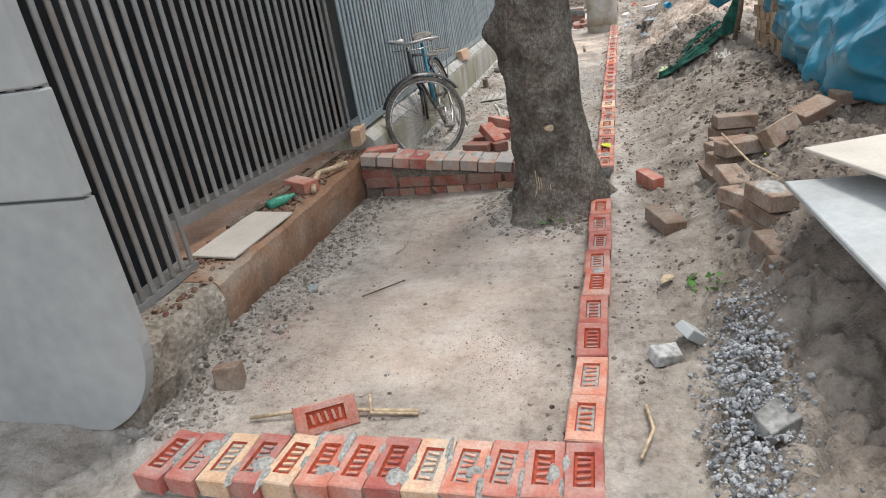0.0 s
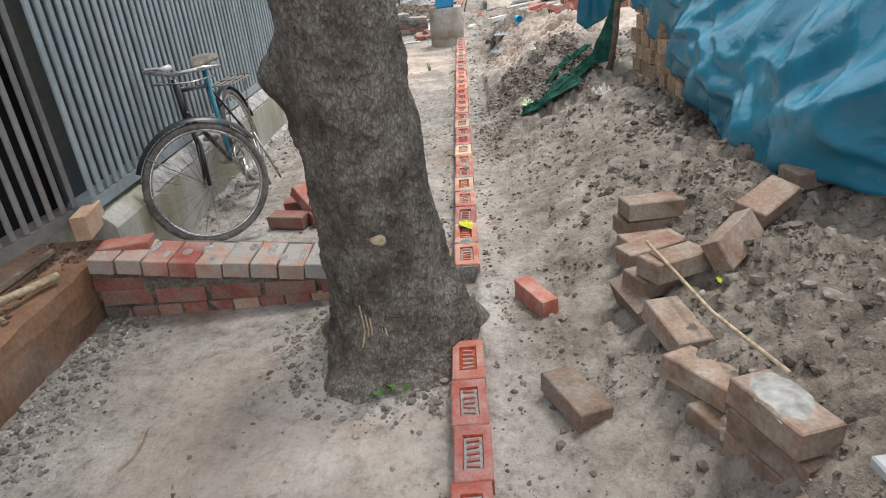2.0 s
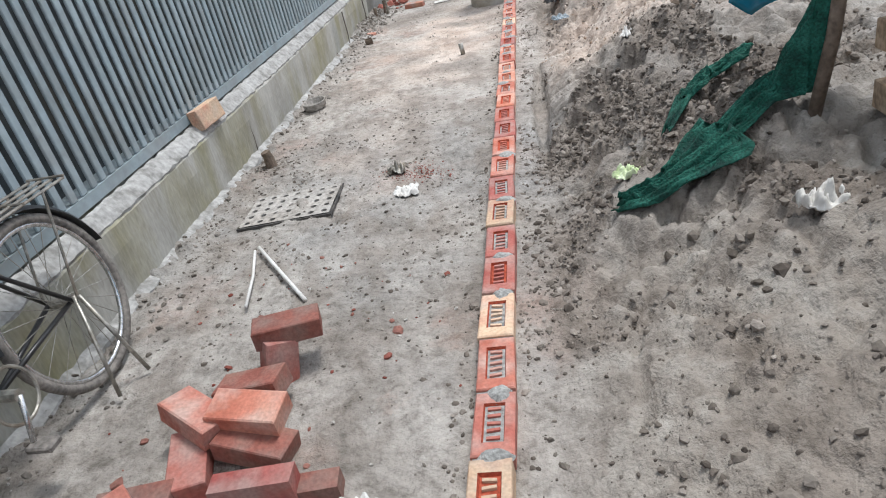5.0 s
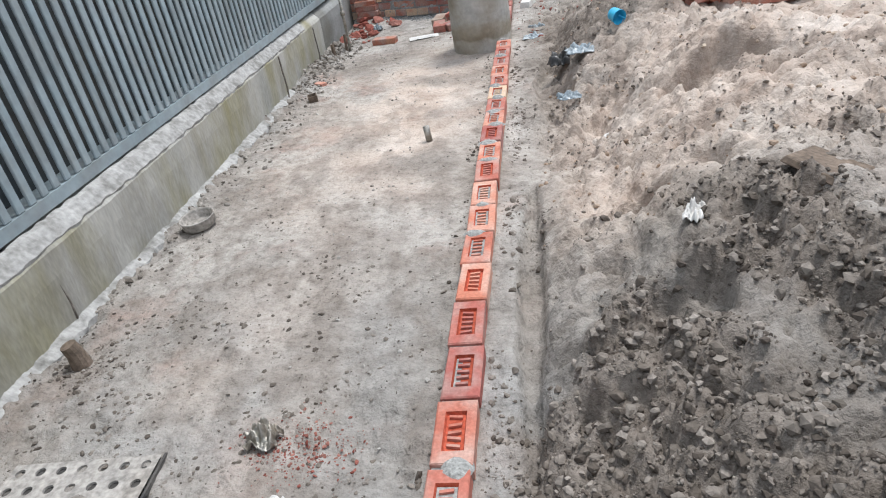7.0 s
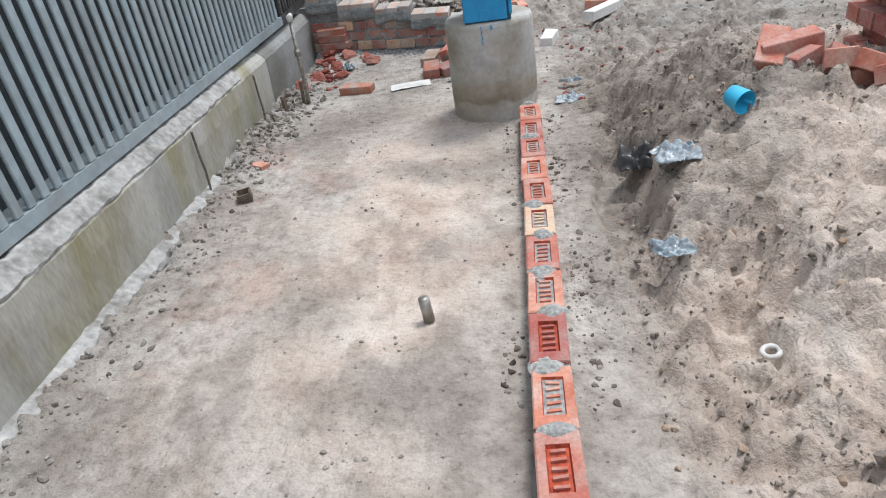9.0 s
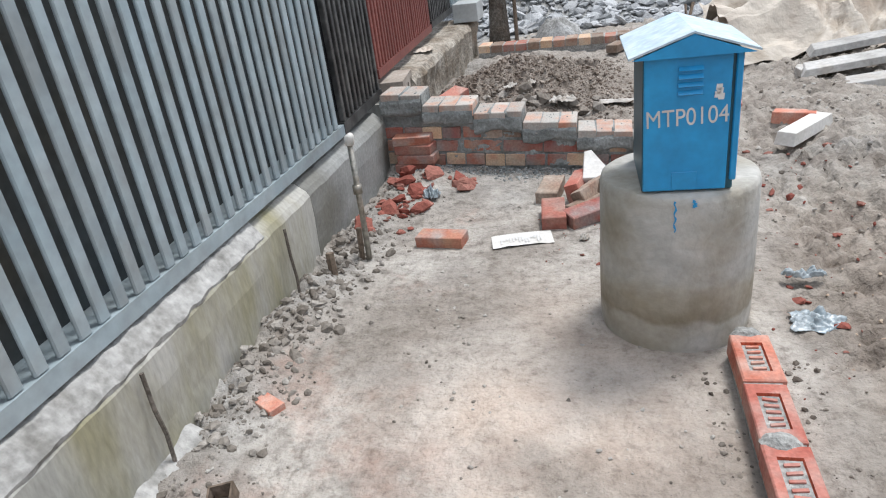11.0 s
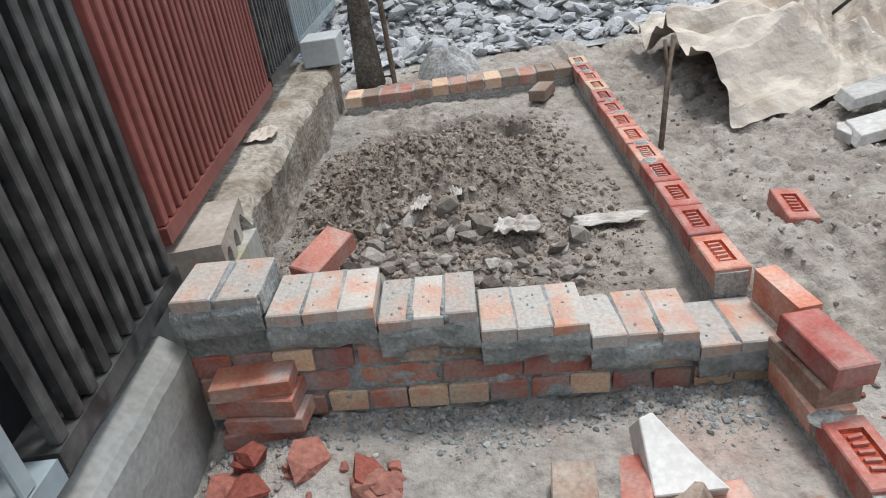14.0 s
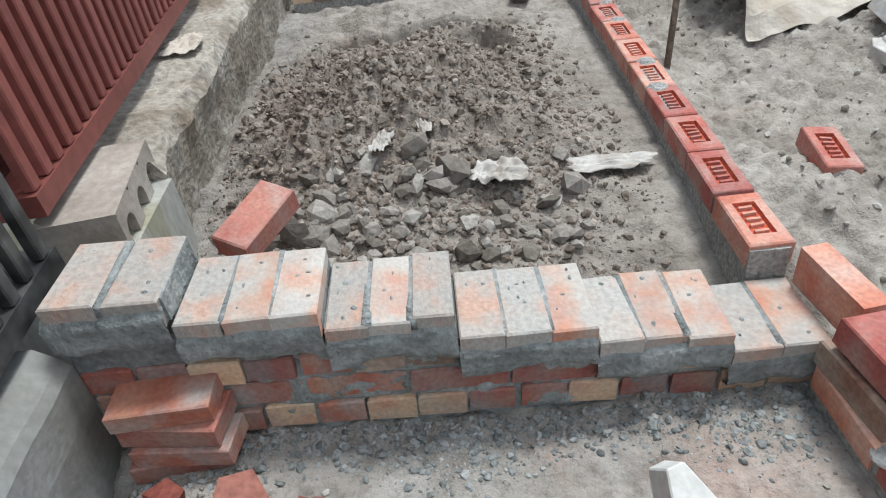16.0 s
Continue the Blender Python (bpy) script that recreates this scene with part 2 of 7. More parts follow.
M_YLEAF = mat("yellow_leaf", [(0.45, 0.5, 0.02), (0.6, 0.62, 0.05)], 12, 0.6, bump=0.1)
M_CYAN = mat("light_blue_plastic", [(0.05, 0.45, 0.7), (0.1, 0.52, 0.75)], 6, 0.35, bump=0.02, fine=0.05)
M_PLASTIC = mat("crumpled_plastic", [(0.2, 0.25, 0.28), (0.36, 0.4, 0.42)], 8, 0.3, bump=0.2, spec=0.6)


# ---- shape helpers ----
def part(name, bm, material, parent=None, label="", smooth=False):
    me = bpy.data.meshes.new(name)
    bm.normal_update()
    bm.to_mesh(me)
    bm.free()
    if smooth:
        for p in me.polygons:
            p.use_smooth = True
    for m in (material if isinstance(material, (list, tuple)) else [material]):
        me.materials.append(m)
    ob = new(name, me)
    if parent:
        ob.parent = parent
    if label:
        ob["label"] = label
    return ob


def place(ob, m):
    ob.matrix_basis = m
    return ob


def root(name, m=None):
    ob = new(name)
    ob.empty_display_size = 0.1
    if m:
        ob.matrix_basis = m
    return ob


def box(bm, x0, y0, z0, x1, y1, z1, m=None):
    vs = [bm.verts.new(Vector((x, y, z)) if m is None else m @ Vector((x, y, z))) for x in (x0, x1) for y in (y0, y1) for z in (z0, z1)]
    for f in ((0, 1, 3, 2), (4, 6, 7, 5), (0, 4, 5, 1), (2, 3, 7, 6), (0, 2, 6, 4), (1, 5, 7, 3)):
        bm.faces.new([vs[i] for i in f])
    return vs


def soft_box(x0, y0, z0, x1, y1, z1, r=0.005, seg=1, m=None):
    bm = bmesh.new()
    box(bm, x0, y0, z0, x1, y1, z1)
    bmesh.ops.bevel(bm, geom=bm.edges[:], offset=r, segments=seg, affect="EDGES", profile=0.6)
    if m is not None:
        bm.transform(m)
    return bm


def tube(bm, pts, r, seg=8, cap=True):
    """A round tube along points; r is a number or one for each point."""
    rings, n = [], len(pts)
    pts = [Vector(p) for p in pts]
    up = Vector((0.13, 0.21, 0.97))
    for i, p in enumerate(pts):
        d = (pts[min(i + 1, n - 1)] - pts[max(i - 1, 0)]).normalized()
        if abs(d.dot(up)) > 0.95:
            up = Vector((0.9, 0.3, 0.1))
        a = d.cross(up).normalized()
        b = d.cross(a)
        ri = r[i] if isinstance(r, (list, tuple)) else r
        rings.append([bm.verts.new(p + ri * (math.cos(k * math.tau / seg) * a + math.sin(k * math.tau / seg) * b)) for k in range(seg)])
    for i in range(n - 1):
        for k in range(seg):
            bm.faces.new((rings[i][k], rings[i][(k + 1) % seg], rings[i + 1][(k + 1) % seg], rings[i + 1][k]))
    if cap:
        bm.faces.new(rings[0][::-1])
        bm.faces.new(rings[-1])
    return bm


def ring(bm, centre, axis_m, R, r, seg=36, sub=8):
    """A torus round the x axis of axis_m."""
    vs = []
    for i in range(seg):
        a = i * math.tau / seg
        row = []
        for k in range(sub):
            b = k * math.tau / sub
            q = R + r * math.cos(b)
            row.append(bm.verts.new(Vector(centre) + axis_m @ Vector((r * math.sin(b), q * math.cos(a), q * math.sin(a)))))
        vs.append(row)
    for i in range(seg):
        for k in range(sub):
            bm.faces.new((vs[i][k], vs[(i + 1) % seg][k], vs[(i + 1) % seg][(k + 1) % sub], vs[i][(k + 1) % sub]))


def smoothstep(a, b, v):
    t = min(1.0, max(0.0, (v - a) / (b - a)))
    return t * t * (3 - 2 * t)


def bump_at(x, y, cx, cy, sx, sy, h):
    return h * math.exp(-((x - cx) / sx) ** 2 - ((y - cy) / sy) ** 2)


# heaps and hollows of the dug earth: x, y, half widths, height
HEAPS = (
    (0.8, 8.95, 0.4, 0.6, 0.13), (0.44, 9.1, 0.1, 0.75, 0.07), (1.2, 10.7, 0.35, 0.13, 0.1), (1.2, 9.85, 0.3, 0.12, 0.07), (-0.2, 4.72, 0.42, 0.4, 0.06), (0.75, 10.6, 0.5, 0.55, -0.16),
    (0.75, 11.75, 0.32, 0.42, 0.06), (0.85, 12.35, 0.3, 0.45, 0.14), (0.45, 12.2, 0.1, 0.5, -0.07), (1.7, 10.0, 0.5, 0.6, 0.12), (1.9, 11.6, 0.35, 0.3, -0.15), (1.15, 7.9, 0.35, 0.5, 0.08),
    (0.55, 2.9, 0.16, 0.9, -0.07), (1.1, 2.7, 0.4, 0.5, -0.12), (0.95, 5.5, 0.3, 0.35, -0.06), (1.15, 12.2, 0.3, 0.3, -0.1),
    (-0.93, 15.95, 0.56, 0.62, 0.26), (-0.7, 16.75, 0.4, 0.22, 0.06), (-0.95, 17.3, 0.5, 0.12, 0.08), (-1.3, 15.6, 0.3, 0.4, 0.08),
    (-1.62, 3.2, 0.16, 0.9, 0.05), (-1.45, 14.4, 0.38, 0.3, 0.065), (-1.6, 12.9, 0.14, 1.2, 0.05), (-1.6, 9.5, 0.1, 2.5, 0.02), (-0.45, 4.75, 0.25, 0.3, 0.03),
)


# steep-sided holes: x, y, half widths, depth
HOLES = ((0.68, 9.42, 0.12, 0.1, 0.22), (0.9, 9.46, 0.1, 0.07, 0.09), (0.265, 9.15, 0.05, 0.8, 0.09), (1.22, 10.45, 0.26, 0.2, 0.17), (1.4, 10.1, 0.14, 0.09, 0.1), (0.72, 8.7, 0.13, 0.1, 0.1),
         (-0.85, 16.95, 0.55, 0.15, 0.2), (-0.55, 16.62, 0.14, 0.16, 0.12), (0.42, 11.5, 0.12, 0.7, 0.08), (0.62, 10.6, 0.1, 0.25, 0.06))


def ground_base(x, y):
    z = 0.0
    if x > 0.1:
        z += 0.04 + 0.36 * smoothstep(0.15, 1.25, x) * (1 - smoothstep(12.0, 13.6, y)) + 0.05 * smoothstep(0.2, 1.2, x)
    z += 0.11 * smoothstep(14.6, 15.2, y) * (1 - 0.6 * smoothstep(0.1, 0.4, x))
    for h in HEAPS:
        if abs(x - h[0]) < 3 * h[2] and abs(y - h[1]) < 3 * h[3]:
            z += bump_at(x, y, *h)
    for cx, cy, rx, ry, d in HOLES:
        q = math.hypot((x - cx) / rx, (y - cy) / ry)
        if q < 1.6:
            q += 0.35 * noise.noise(Vector((x * 9, y * 9, 3)))
            z -= d * (1 - smoothstep(0.72, 1.12, q))
    return z


def packed(x, y):
    """The flat trodden sand between the kerb and the covered stack."""
    edge = 0.6 + 0.45 * smoothstep(4.6, 5.2, y)
    return smoothstep(7.0, 6.3, y) * smoothstep(edge + 0.1, edge - 0.2, x) * smoothstep(3.0, 3.6, y)


def clumpy(x, y):
    """Where the earth lies turned and crumbly and not washed smooth."""
    v = Vector((x + 0.3 * y, y - 0.2 * x, 0.0))
    edge = 0.6 + 0.4 * smoothstep(4.6, 5.2, y)
    bank = 0.25 * smoothstep(edge, edge + 0.3, x) * smoothstep(7.0, 6.4, y) + 0.35 * bump_at(x, y, 0.65, 12.1, 0.5, 0.9, 1)
    bank += 0.28 * bump_at(x, y, 0.65, 8.05, 0.5, 0.8, 1)
    calm = 0.4 * packed(x, y)
    return smoothstep(-0.08, 0.28, noise.noise(Vector((v.x * 2.6, v.y * 1.5, 4.0))) + 0.35 * noise.noise(v * 6.0) - calm + bank)


def crusty(x, y):
    """Flecks of trodden mortar and mud on the floor."""
    v = Vector((x + 0.15 * y, y, 0.0))
    return smoothstep(0.02, 0.34, noise.noise(Vector((v.x * 4.2, v.y * 3.0, 7.0))) + 0.6 * noise.noise(Vector((v.x * 13.0, v.y * 8.0, 2.0))))


def soilness(x, y):
    """How much a place is dug earth and not trodden floor."""
    if y < 14.6:
        s = smoothstep(0.1, 0.5, x)
        s = max(s, 0.75 * smoothstep(-1.42, -1.62, x))
        s = max(s, 0.5 * math.exp(-((y - 8.3) / 1.5) ** 2) * (0.7 + 0.6 * noise.noise(Vector((x * 2.4, y * 2.4, 5)))))
        if y > 14.0:
            s = max(s, 0.5 * smoothstep(14.2, 14.5, y))
    else:
        s = math.exp(-((x + 1.0) / 0.75) ** 4 - ((y - 16.2) / 1.1) ** 4)
        s = max(s, 0.5 if x < 0.15 else 0.75)
    return s


def gz(x, y):
    """The ground's height."""
    s = soilness(x, y)
    z = ground_base(x, y)
    v = Vector((x, y, 0.0))
    n1 = noise.noise(v * 2.6)
    n2 = noise.noise(v * 9.0 + Vector((5, 0, 0)))
    n3 = noise.noise(v * 19.0 + Vector((0, 9, 0)))
    lump = max(0.0, n2) ** 1.3
    if s > 0.25:
        c1, c2 = abs(noise.noise(v * 4.3 + Vector((2, 7, 0)))), abs(noise.noise(v * 10.5 + Vector((7, 2, 0))))
        z -= (s - 0.25) * (0.05 * math.exp(-(c1 / 0.07) ** 2) + 0.03 * math.exp(-(c2 / 0.1) ** 2))
        z += (s - 0.25) * 0.07 * noise.noise(v * 1.3 + Vector((3, 3, 0)))
        rough = smoothstep(-0.25, 0.3, noise.noise(v * 1.6 + Vector((8, 1, 0))))
        if 7.4 < y < 14.6 or y > 14.8:
            rough = max(rough, 0.6)
        b1 = max(0.0, 1 - abs(noise.noise(v * 6.5 + Vector((1, 4, 0)))) * 2.2)
        b2 = max(0.0, 1 - abs(noise.noise(v * 15.0 + Vector((4, 1, 0)))) * 2.2)
        z -= (s - 0.25) * rough * (0.06 * b1 ** 3 + 0.03 * b2 ** 3)
    if s > 0.25:
        flat = packed(x, y)
        z += 0.65 * flat * (ground_base(x, y) - z)
        s *= 1 - 0.6 * flat
    crust = smoothstep(-0.15, 0.35, noise.noise(v * 1.2 + Vector((4, 6, 0)))) * (1.0 if 6.5 < y < 11 else 0.4)
    z += crust * (1 - s) * (0.012 * max(0.0, noise.noise(v * 12 + Vector((1, 1, 0)))) + 0.01 * max(0.0, noise.noise(v * 24)))
    if x < 0.05 and 6.3 < y < 14.4:
        z += (0.008 if y < 10.8 else 0.005) * crusty(x, y) * (0.4 + abs(noise.noise(v * 30)))
    patch = s * clumpy(x, y) if s > 0.05 else 0.0
    z += patch * (0.045 * max(0.0, noise.noise(v * 13 + Vector((2, 8, 0)))) + 0.03 * max(0.0, noise.noise(v * 27 + Vector((6, 3, 0)))))
    return z + 0.004 * n1 + 0.0015 * n3 + s * (0.05 * n1 + 0.035 * lump + 0.012 * n3 + 0.004 * noise.noise(v * 33)) + patch * (0.05 * lump + 0.02 * n3)


# ---- ground ----
def spaced(spans):
    out = []
    for a, b, d in spans:
        k = max(1, round((b - a) / d))
        out += [a + (b - a) * i / k for i in range(k)]
    return out + [spans[-1][1]]


gx = spaced(((-300, -60, 80), (-60, -8, 10), (-8, -2, 1.0), (-2, -1.75, 0.05), (-1.75, 1.7, 0.017), (1.7, 1.9, 0.03), (1.9, 4, 0.06), (4, 12, 0.6), (12, 60, 10), (60, 300, 80)))
gy = spaced(((-300, -60, 80), (-60, -8, 10), (-8, 1, 0.8), (1, 1.9, 0.1), (1.9, 17.6, 0.018), (17.6, 18.4, 0.03), (18.4, 21, 0.06), (21, 30, 1.0), (30, 60, 10), (60, 300, 80)))
verts, cover = [], []
for y in gy:
    for x in gx:
        near = -2 < x < 12 and 1 < y < 24
        verts.append((x, y, gz(x, y) if near else ground_base(min(x, 4), y)))
        v = Vector((x, y, 0))
        s = soilness(x, y)
        sand = smoothstep(0.2, 0.6, x) * smoothstep(8.6, 9.6, y + 0.5 * noise.noise(v * 2)) * (1 - smoothstep(12.5, 14, y))
        sand = max(sand, (0.95 * bump_at(x, y, -0.65, 10.9, 0.55, 1.1, 1) + 1.5 * bump_at(x, y, -0.7, 3.5, 0.6, 1.0, 1) + 1.2 * bump_at(x, y, -0.5, 12.0, 0.45, 0.9, 1) + 0.45 * bump_at(x, y, -0.7, 8.9, 0.3, 0.7, 1)) * (0.75 + 0.9 * noise.noise(v * 2.7)))
        grey = max(0.9 * math.exp(-((y - 8.35) / 1.2) ** 2) * (0.7 + 0.5 * noise.noise(v * 3)), 0.75 * smoothstep(-1.3, -1.6, x))
        grey = max(grey, 0.8 * bump_at(x, y, 1.05, 8.5, 0.5, 0.45, 1), 0.6 * smoothstep(13.6, 14.5, y + 0.3 * noise.noise(v * 4)) if y < 14.6 else 0.1)
        grey *= 1 - smoothstep(0.2, 0.5, x) * smoothstep(8.9, 9.4, y) * (1 - smoothstep(13.0, 13.8, y))
        # damp: moist earth tone, which also carries the shade painted inside the holes
        damp = 0.5 * bump_at(x, y, -0.95, 12.9, 0.35, 0.5, 1) + smoothstep(0.5, 0.95, x) * (1 - smoothstep(5.6, 7.2, y)) * (0.95 + 0.5 * noise.noise(v * 2.2)) + 0.7 * bump_at(x, y, 1.0, 8.45, 0.45, 0.5, 1) * (0.8 + noise.noise(v * 4))
        damp = max(damp, 1.0 * math.exp(-((x + 0.95) / 0.82) ** 4 - ((y - 16.0) / 1.15) ** 4) * (0.85 + 0.4 * noise.noise(v * 4)))
        damp = max(damp, 0.5 * bump_at(x, y, -1.42, 8.95, 0.18, 0.14, 1))
        # Darkens the hole insides: their shade is put into the soil colour
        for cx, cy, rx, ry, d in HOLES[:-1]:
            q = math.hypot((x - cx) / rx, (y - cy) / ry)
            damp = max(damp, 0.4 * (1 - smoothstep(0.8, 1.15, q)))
        mud = math.exp(-((x - 0.8) / 0.6) ** 4 - ((y - 8.1) / 1.0) ** 4) * smoothstep(0.2, 0.4, x)
        damp = max(damp, 0.45 * mud * (0.6 + 1.4 * noise.noise(v * 3.3)))
        dug = smoothstep(11.1, 11.8, y + 0.3 * noise.noise(v * 3)) * (1 - smoothstep(13.2, 13.8, y)) * smoothstep(0.15, 0.3, x) * (1 - smoothstep(1.0, 1.4, x))
        sand = min(sand, 1.0) * (1 - 0.75 * dug)
        damp = max(damp, 0.75 * dug * (0.55 + 0.6 * clumpy(x, y)))
        if -1.62 < x < 0.02 and 6.0 < y < 14.4:
            damp = max(damp, 0.5 * crusty(x, y) * smoothstep(6.0, 6.8, y) * smoothstep(15.5, 10.0, y))
        if x > 0.12 and 3.0 < y < 13.5:
            damp = max(damp, (0.95 if y < 9.2 else 0.3) * clumpy(x, y) * smoothstep(0.15, 0.3, x))
        damp = max(damp, 0.4 * bump_at(x, y, 0.75, 11.7, 0.4, 0.9, 1) * (0.75 + noise.noise(v * 3)) * smoothstep(0.2, 0.35, x))
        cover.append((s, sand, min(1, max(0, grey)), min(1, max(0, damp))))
W = len(gx)
faces = [(j * W + i, j * W + i + 1, (j + 1) * W + i + 1, (j + 1) * W + i) for j in range(len(gy) - 1) for i in range(W - 1)]
gme = bpy.data.meshes.new("ground")
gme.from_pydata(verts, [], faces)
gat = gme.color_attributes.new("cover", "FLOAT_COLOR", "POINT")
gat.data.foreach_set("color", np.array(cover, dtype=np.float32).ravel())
gme.polygons.foreach_set("use_smooth", [True] * len(faces))
M_GROUND = bpy.data.materials.new("bare_earth_and_cement_dust")
M_GROUND.use_nodes = True
n, l = M_GROUND.node_tree.nodes, M_GROUND.node_tree.links


def gnoise(scale, detail=7.0, rough=0.6):
    t = n.new("ShaderNodeTexNoise")
    t.inputs["Scale"].default_value, t.inputs["Detail"].default_value, t.inputs["Roughness"].default_value = scale, detail, rough
    l.new(gtc.outputs["Object"], t.inputs["Vector"])
    return t.outputs["Fac"]


def gramp(fac, stops):
    r = n.new("ShaderNodeValToRGB")
    for i, (p, c) in enumerate(stops):
        k = r.color_ramp.elements[i] if i < 2 else r.color_ramp.elements.new(p)
        k.position, k.color = p, (*c, 1)
    l.new(fac, r.inputs[0])
    return r.outputs[0]


def gmix(fac, a, b, blend="MIX"):
    m = n.new("ShaderNodeMix")
    m.data_type, m.blend_type = "RGBA", blend
    for k, v in ((0, fac), (6, a), (7, b)):
        if isinstance(v, (int, float)):
            m.inputs[k].default_value = v
        elif isinstance(v, tuple):
            m.inputs[k].default_value = (*v, 1)
        else:
            l.new(v, m.inputs[k])
    return m.outputs[2]


def gmath(op, a, b):
    m = n.new("ShaderNodeMath")
    m.operation, m.use_clamp = op, True
    for k, v in enumerate((a, b)):
        if isinstance(v, (int, float)):
            m.inputs[k].default_value = v
        else:
            l.new(v, m.inputs[k])
    return m.outputs[0]


gtc = n.new("ShaderNodeTexCoord")
gca = n.new("ShaderNodeVertexColor")
gca.layer_name = "cover"
gsep = n.new("ShaderNodeSeparateColor")
l.new(gca.outputs[0], gsep.inputs[0])
floor_col = gramp(gnoise(1.6), ((0.32, (0.21, 0.19, 0.166)), (0.47, (0.33, 0.302, 0.27)), (0.64, (0.46, 0.436, 0.4))))
mottle = gramp(gnoise(11.0, 7, 0.65), ((0.33, (0.45, 0.43, 0.41)), (0.5, (1, 1, 1)), (0.66, (1.25, 1.25, 1.25))))
floor_col = gmix(0.7, floor_col, mottle, "MULTIPLY")
dust = gmath("MULTIPLY", gramp(gnoise(1.1, 9, 0.7), ((0.55, (0, 0, 0)), (0.68, (1, 1, 1)))), 0.4)
floor_col = gmix(dust, floor_col, (0.45, 0.22, 0.15))
floor_col = gmix(gmath("MULTIPLY", gramp(gnoise(2.3, 9, 0.65), ((0.55, (0, 0, 0)), (0.66, (1, 1, 1)))), 0.5), floor_col, (0.27, 0.25, 0.23))
soil_col = gramp(gnoise(5.0, 9, 0.65), ((0.32, (0.155, 0.13, 0.108)), (0.46, (0.265, 0.232, 0.198)), (0.58, (0.355, 0.322, 0.28)), (0.72, (0.44, 0.412, 0.37))))
sand_col = gramp(gnoise(3.0, 9, 0.65), ((0.3, (0.38, 0.292, 0.235)), (0.48, (0.545, 0.455, 0.385)), (0.66, (0.65, 0.58, 0.515))))
ash_col = gramp(gnoise(7.0, 9, 0.7), ((0.32, (0.135, 0.13, 0.122)), (0.5, (0.285, 0.278, 0.264)), (0.68, (0.42, 0.412, 0.396))))
gcol = gmix(gsep.outputs[0], floor_col, soil_col)
gcol = gmix(gsep.outputs[1], gcol, sand_col)
gcol = gmix(gmath("MULTIPLY", gsep.outputs[2], gramp(gnoise(2.5, 8, 0.6), ((0.35, (0.2, 0.2, 0.2)), (0.6, (1, 1, 1))))), gcol, ash_col)
# Alpha mixes in dark earth: moist soil and the holes' painted shade
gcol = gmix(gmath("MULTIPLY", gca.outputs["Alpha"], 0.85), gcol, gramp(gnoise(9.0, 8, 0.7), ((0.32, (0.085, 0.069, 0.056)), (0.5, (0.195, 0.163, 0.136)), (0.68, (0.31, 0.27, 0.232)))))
gcol = gmix(0.4, gcol, gramp(gnoise(22.0, 8, 0.7), ((0.33, (0.42, 0.4, 0.38)), (0.46, (1, 1, 1)), (0.7, (1.22, 1.22, 1.22)))), "MULTIPLY")
gcol = gmix(0.25, gcol, gramp(gnoise(75.0, 5, 0.7), ((0.3, (0.2, 0.19, 0.18)), (0.46, (0.95, 0.95, 0.95)), (0.7, (1.3, 1.3, 1.3)))), "MULTIPLY")
gb = n["Principled BSDF"]
l.new(gcol, gb.inputs["Base Color"])
gb.inputs["Roughness"].default_value = 0.95
gb.inputs["Specular IOR Level"].default_value = 0.2
for sc, st, di in ((26.0, 0.85, 0.028), (120.0, 0.45, 0.005)):
    bp = n.new("ShaderNodeBump")
    bp.inputs["Strength"].default_value, bp.inputs["Distance"].default_value = st, di
    l.new(gnoise(sc, 5, 0.65), bp.inputs["Height"])
    if sc > 100:
        l.new(last.outputs[0], bp.inputs["Normal"])
    last = bp
l.new(last.outputs[0], gb.inputs["Normal"])
gme.materials.append(M_GROUND)
tagged(new("ground", gme), "trodden earth and cement dust with dug soil", "ground", kind="structure")


# ---- ledge wall under the fence ----
def profile_run(name, prof, y0, y1, step, material, jitter=0.0, scale=9.0, parent=None, drift=0.0):
    """A wall of the given x, z outline, run along y."""
    bm = bmesh.new()
    k = max(1, round((y1 - y0) / step))
    rows = []
    for i in range(k + 1):
        y = y0 + (y1 - y0) * i / k
        row = []
        for x, z in prof:
            d = jitter * noise.noise_vector(Vector((x * 3, y * scale, z * scale)))
            row.append(bm.verts.new((x + d.x - (drift * smoothstep(9.5, 14.0, y) if x > -2 else 0), y, z + d.z)))
        rows.append(row)
    m = len(prof)
    for i in range(k):
        for j in range(m):
            bm.faces.new((rows[i][j], rows[i][(j + 1) % m], rows[i + 1][(j + 1) % m], rows[i + 1][j]))
    bm.faces.new(rows[0])
    bm.faces.new(rows[-1][::-1])
    bmesh.ops.recalc_face_normals(bm, faces=bm.faces)
    return part(name, bm, material, parent)


M_LEDGE = mat("earthy_concrete", [(0.2, 0.17, 0.135), (0.33, 0.3, 0.255), (0.4, 0.37, 0.32)], 4, 0.95, grain=40, bump=0.8, depth=0.02, stain=(0.16, 0.125, 0.09), stain_scale=5, stain_amount=0.8)
front = [(-2.9, -0.1), (-1.66, -0.1), (-1.655, 0.0), (-1.64, 0.1), (-1.635, 0.2), (-1.64, 0.265), (-1.66, 0.285), (-1.8, 0.29), (-2.0, 0.29), (-2.9, 0.29)]
tagged(profile_run("ledge_wall_5", front, 2.62, 3.28, 0.03, M_LEDGE, 0.022, 12.0), "broken concrete end of the low wall under the fence", "wall", kind="structure")
tagged(profile_run("ledge_wall_1", front, 3.283, 5.42, 0.04, M_PLAST, 0.012), "low brown plastered wall with crumbling top under the fence", "wall", kind="structure")
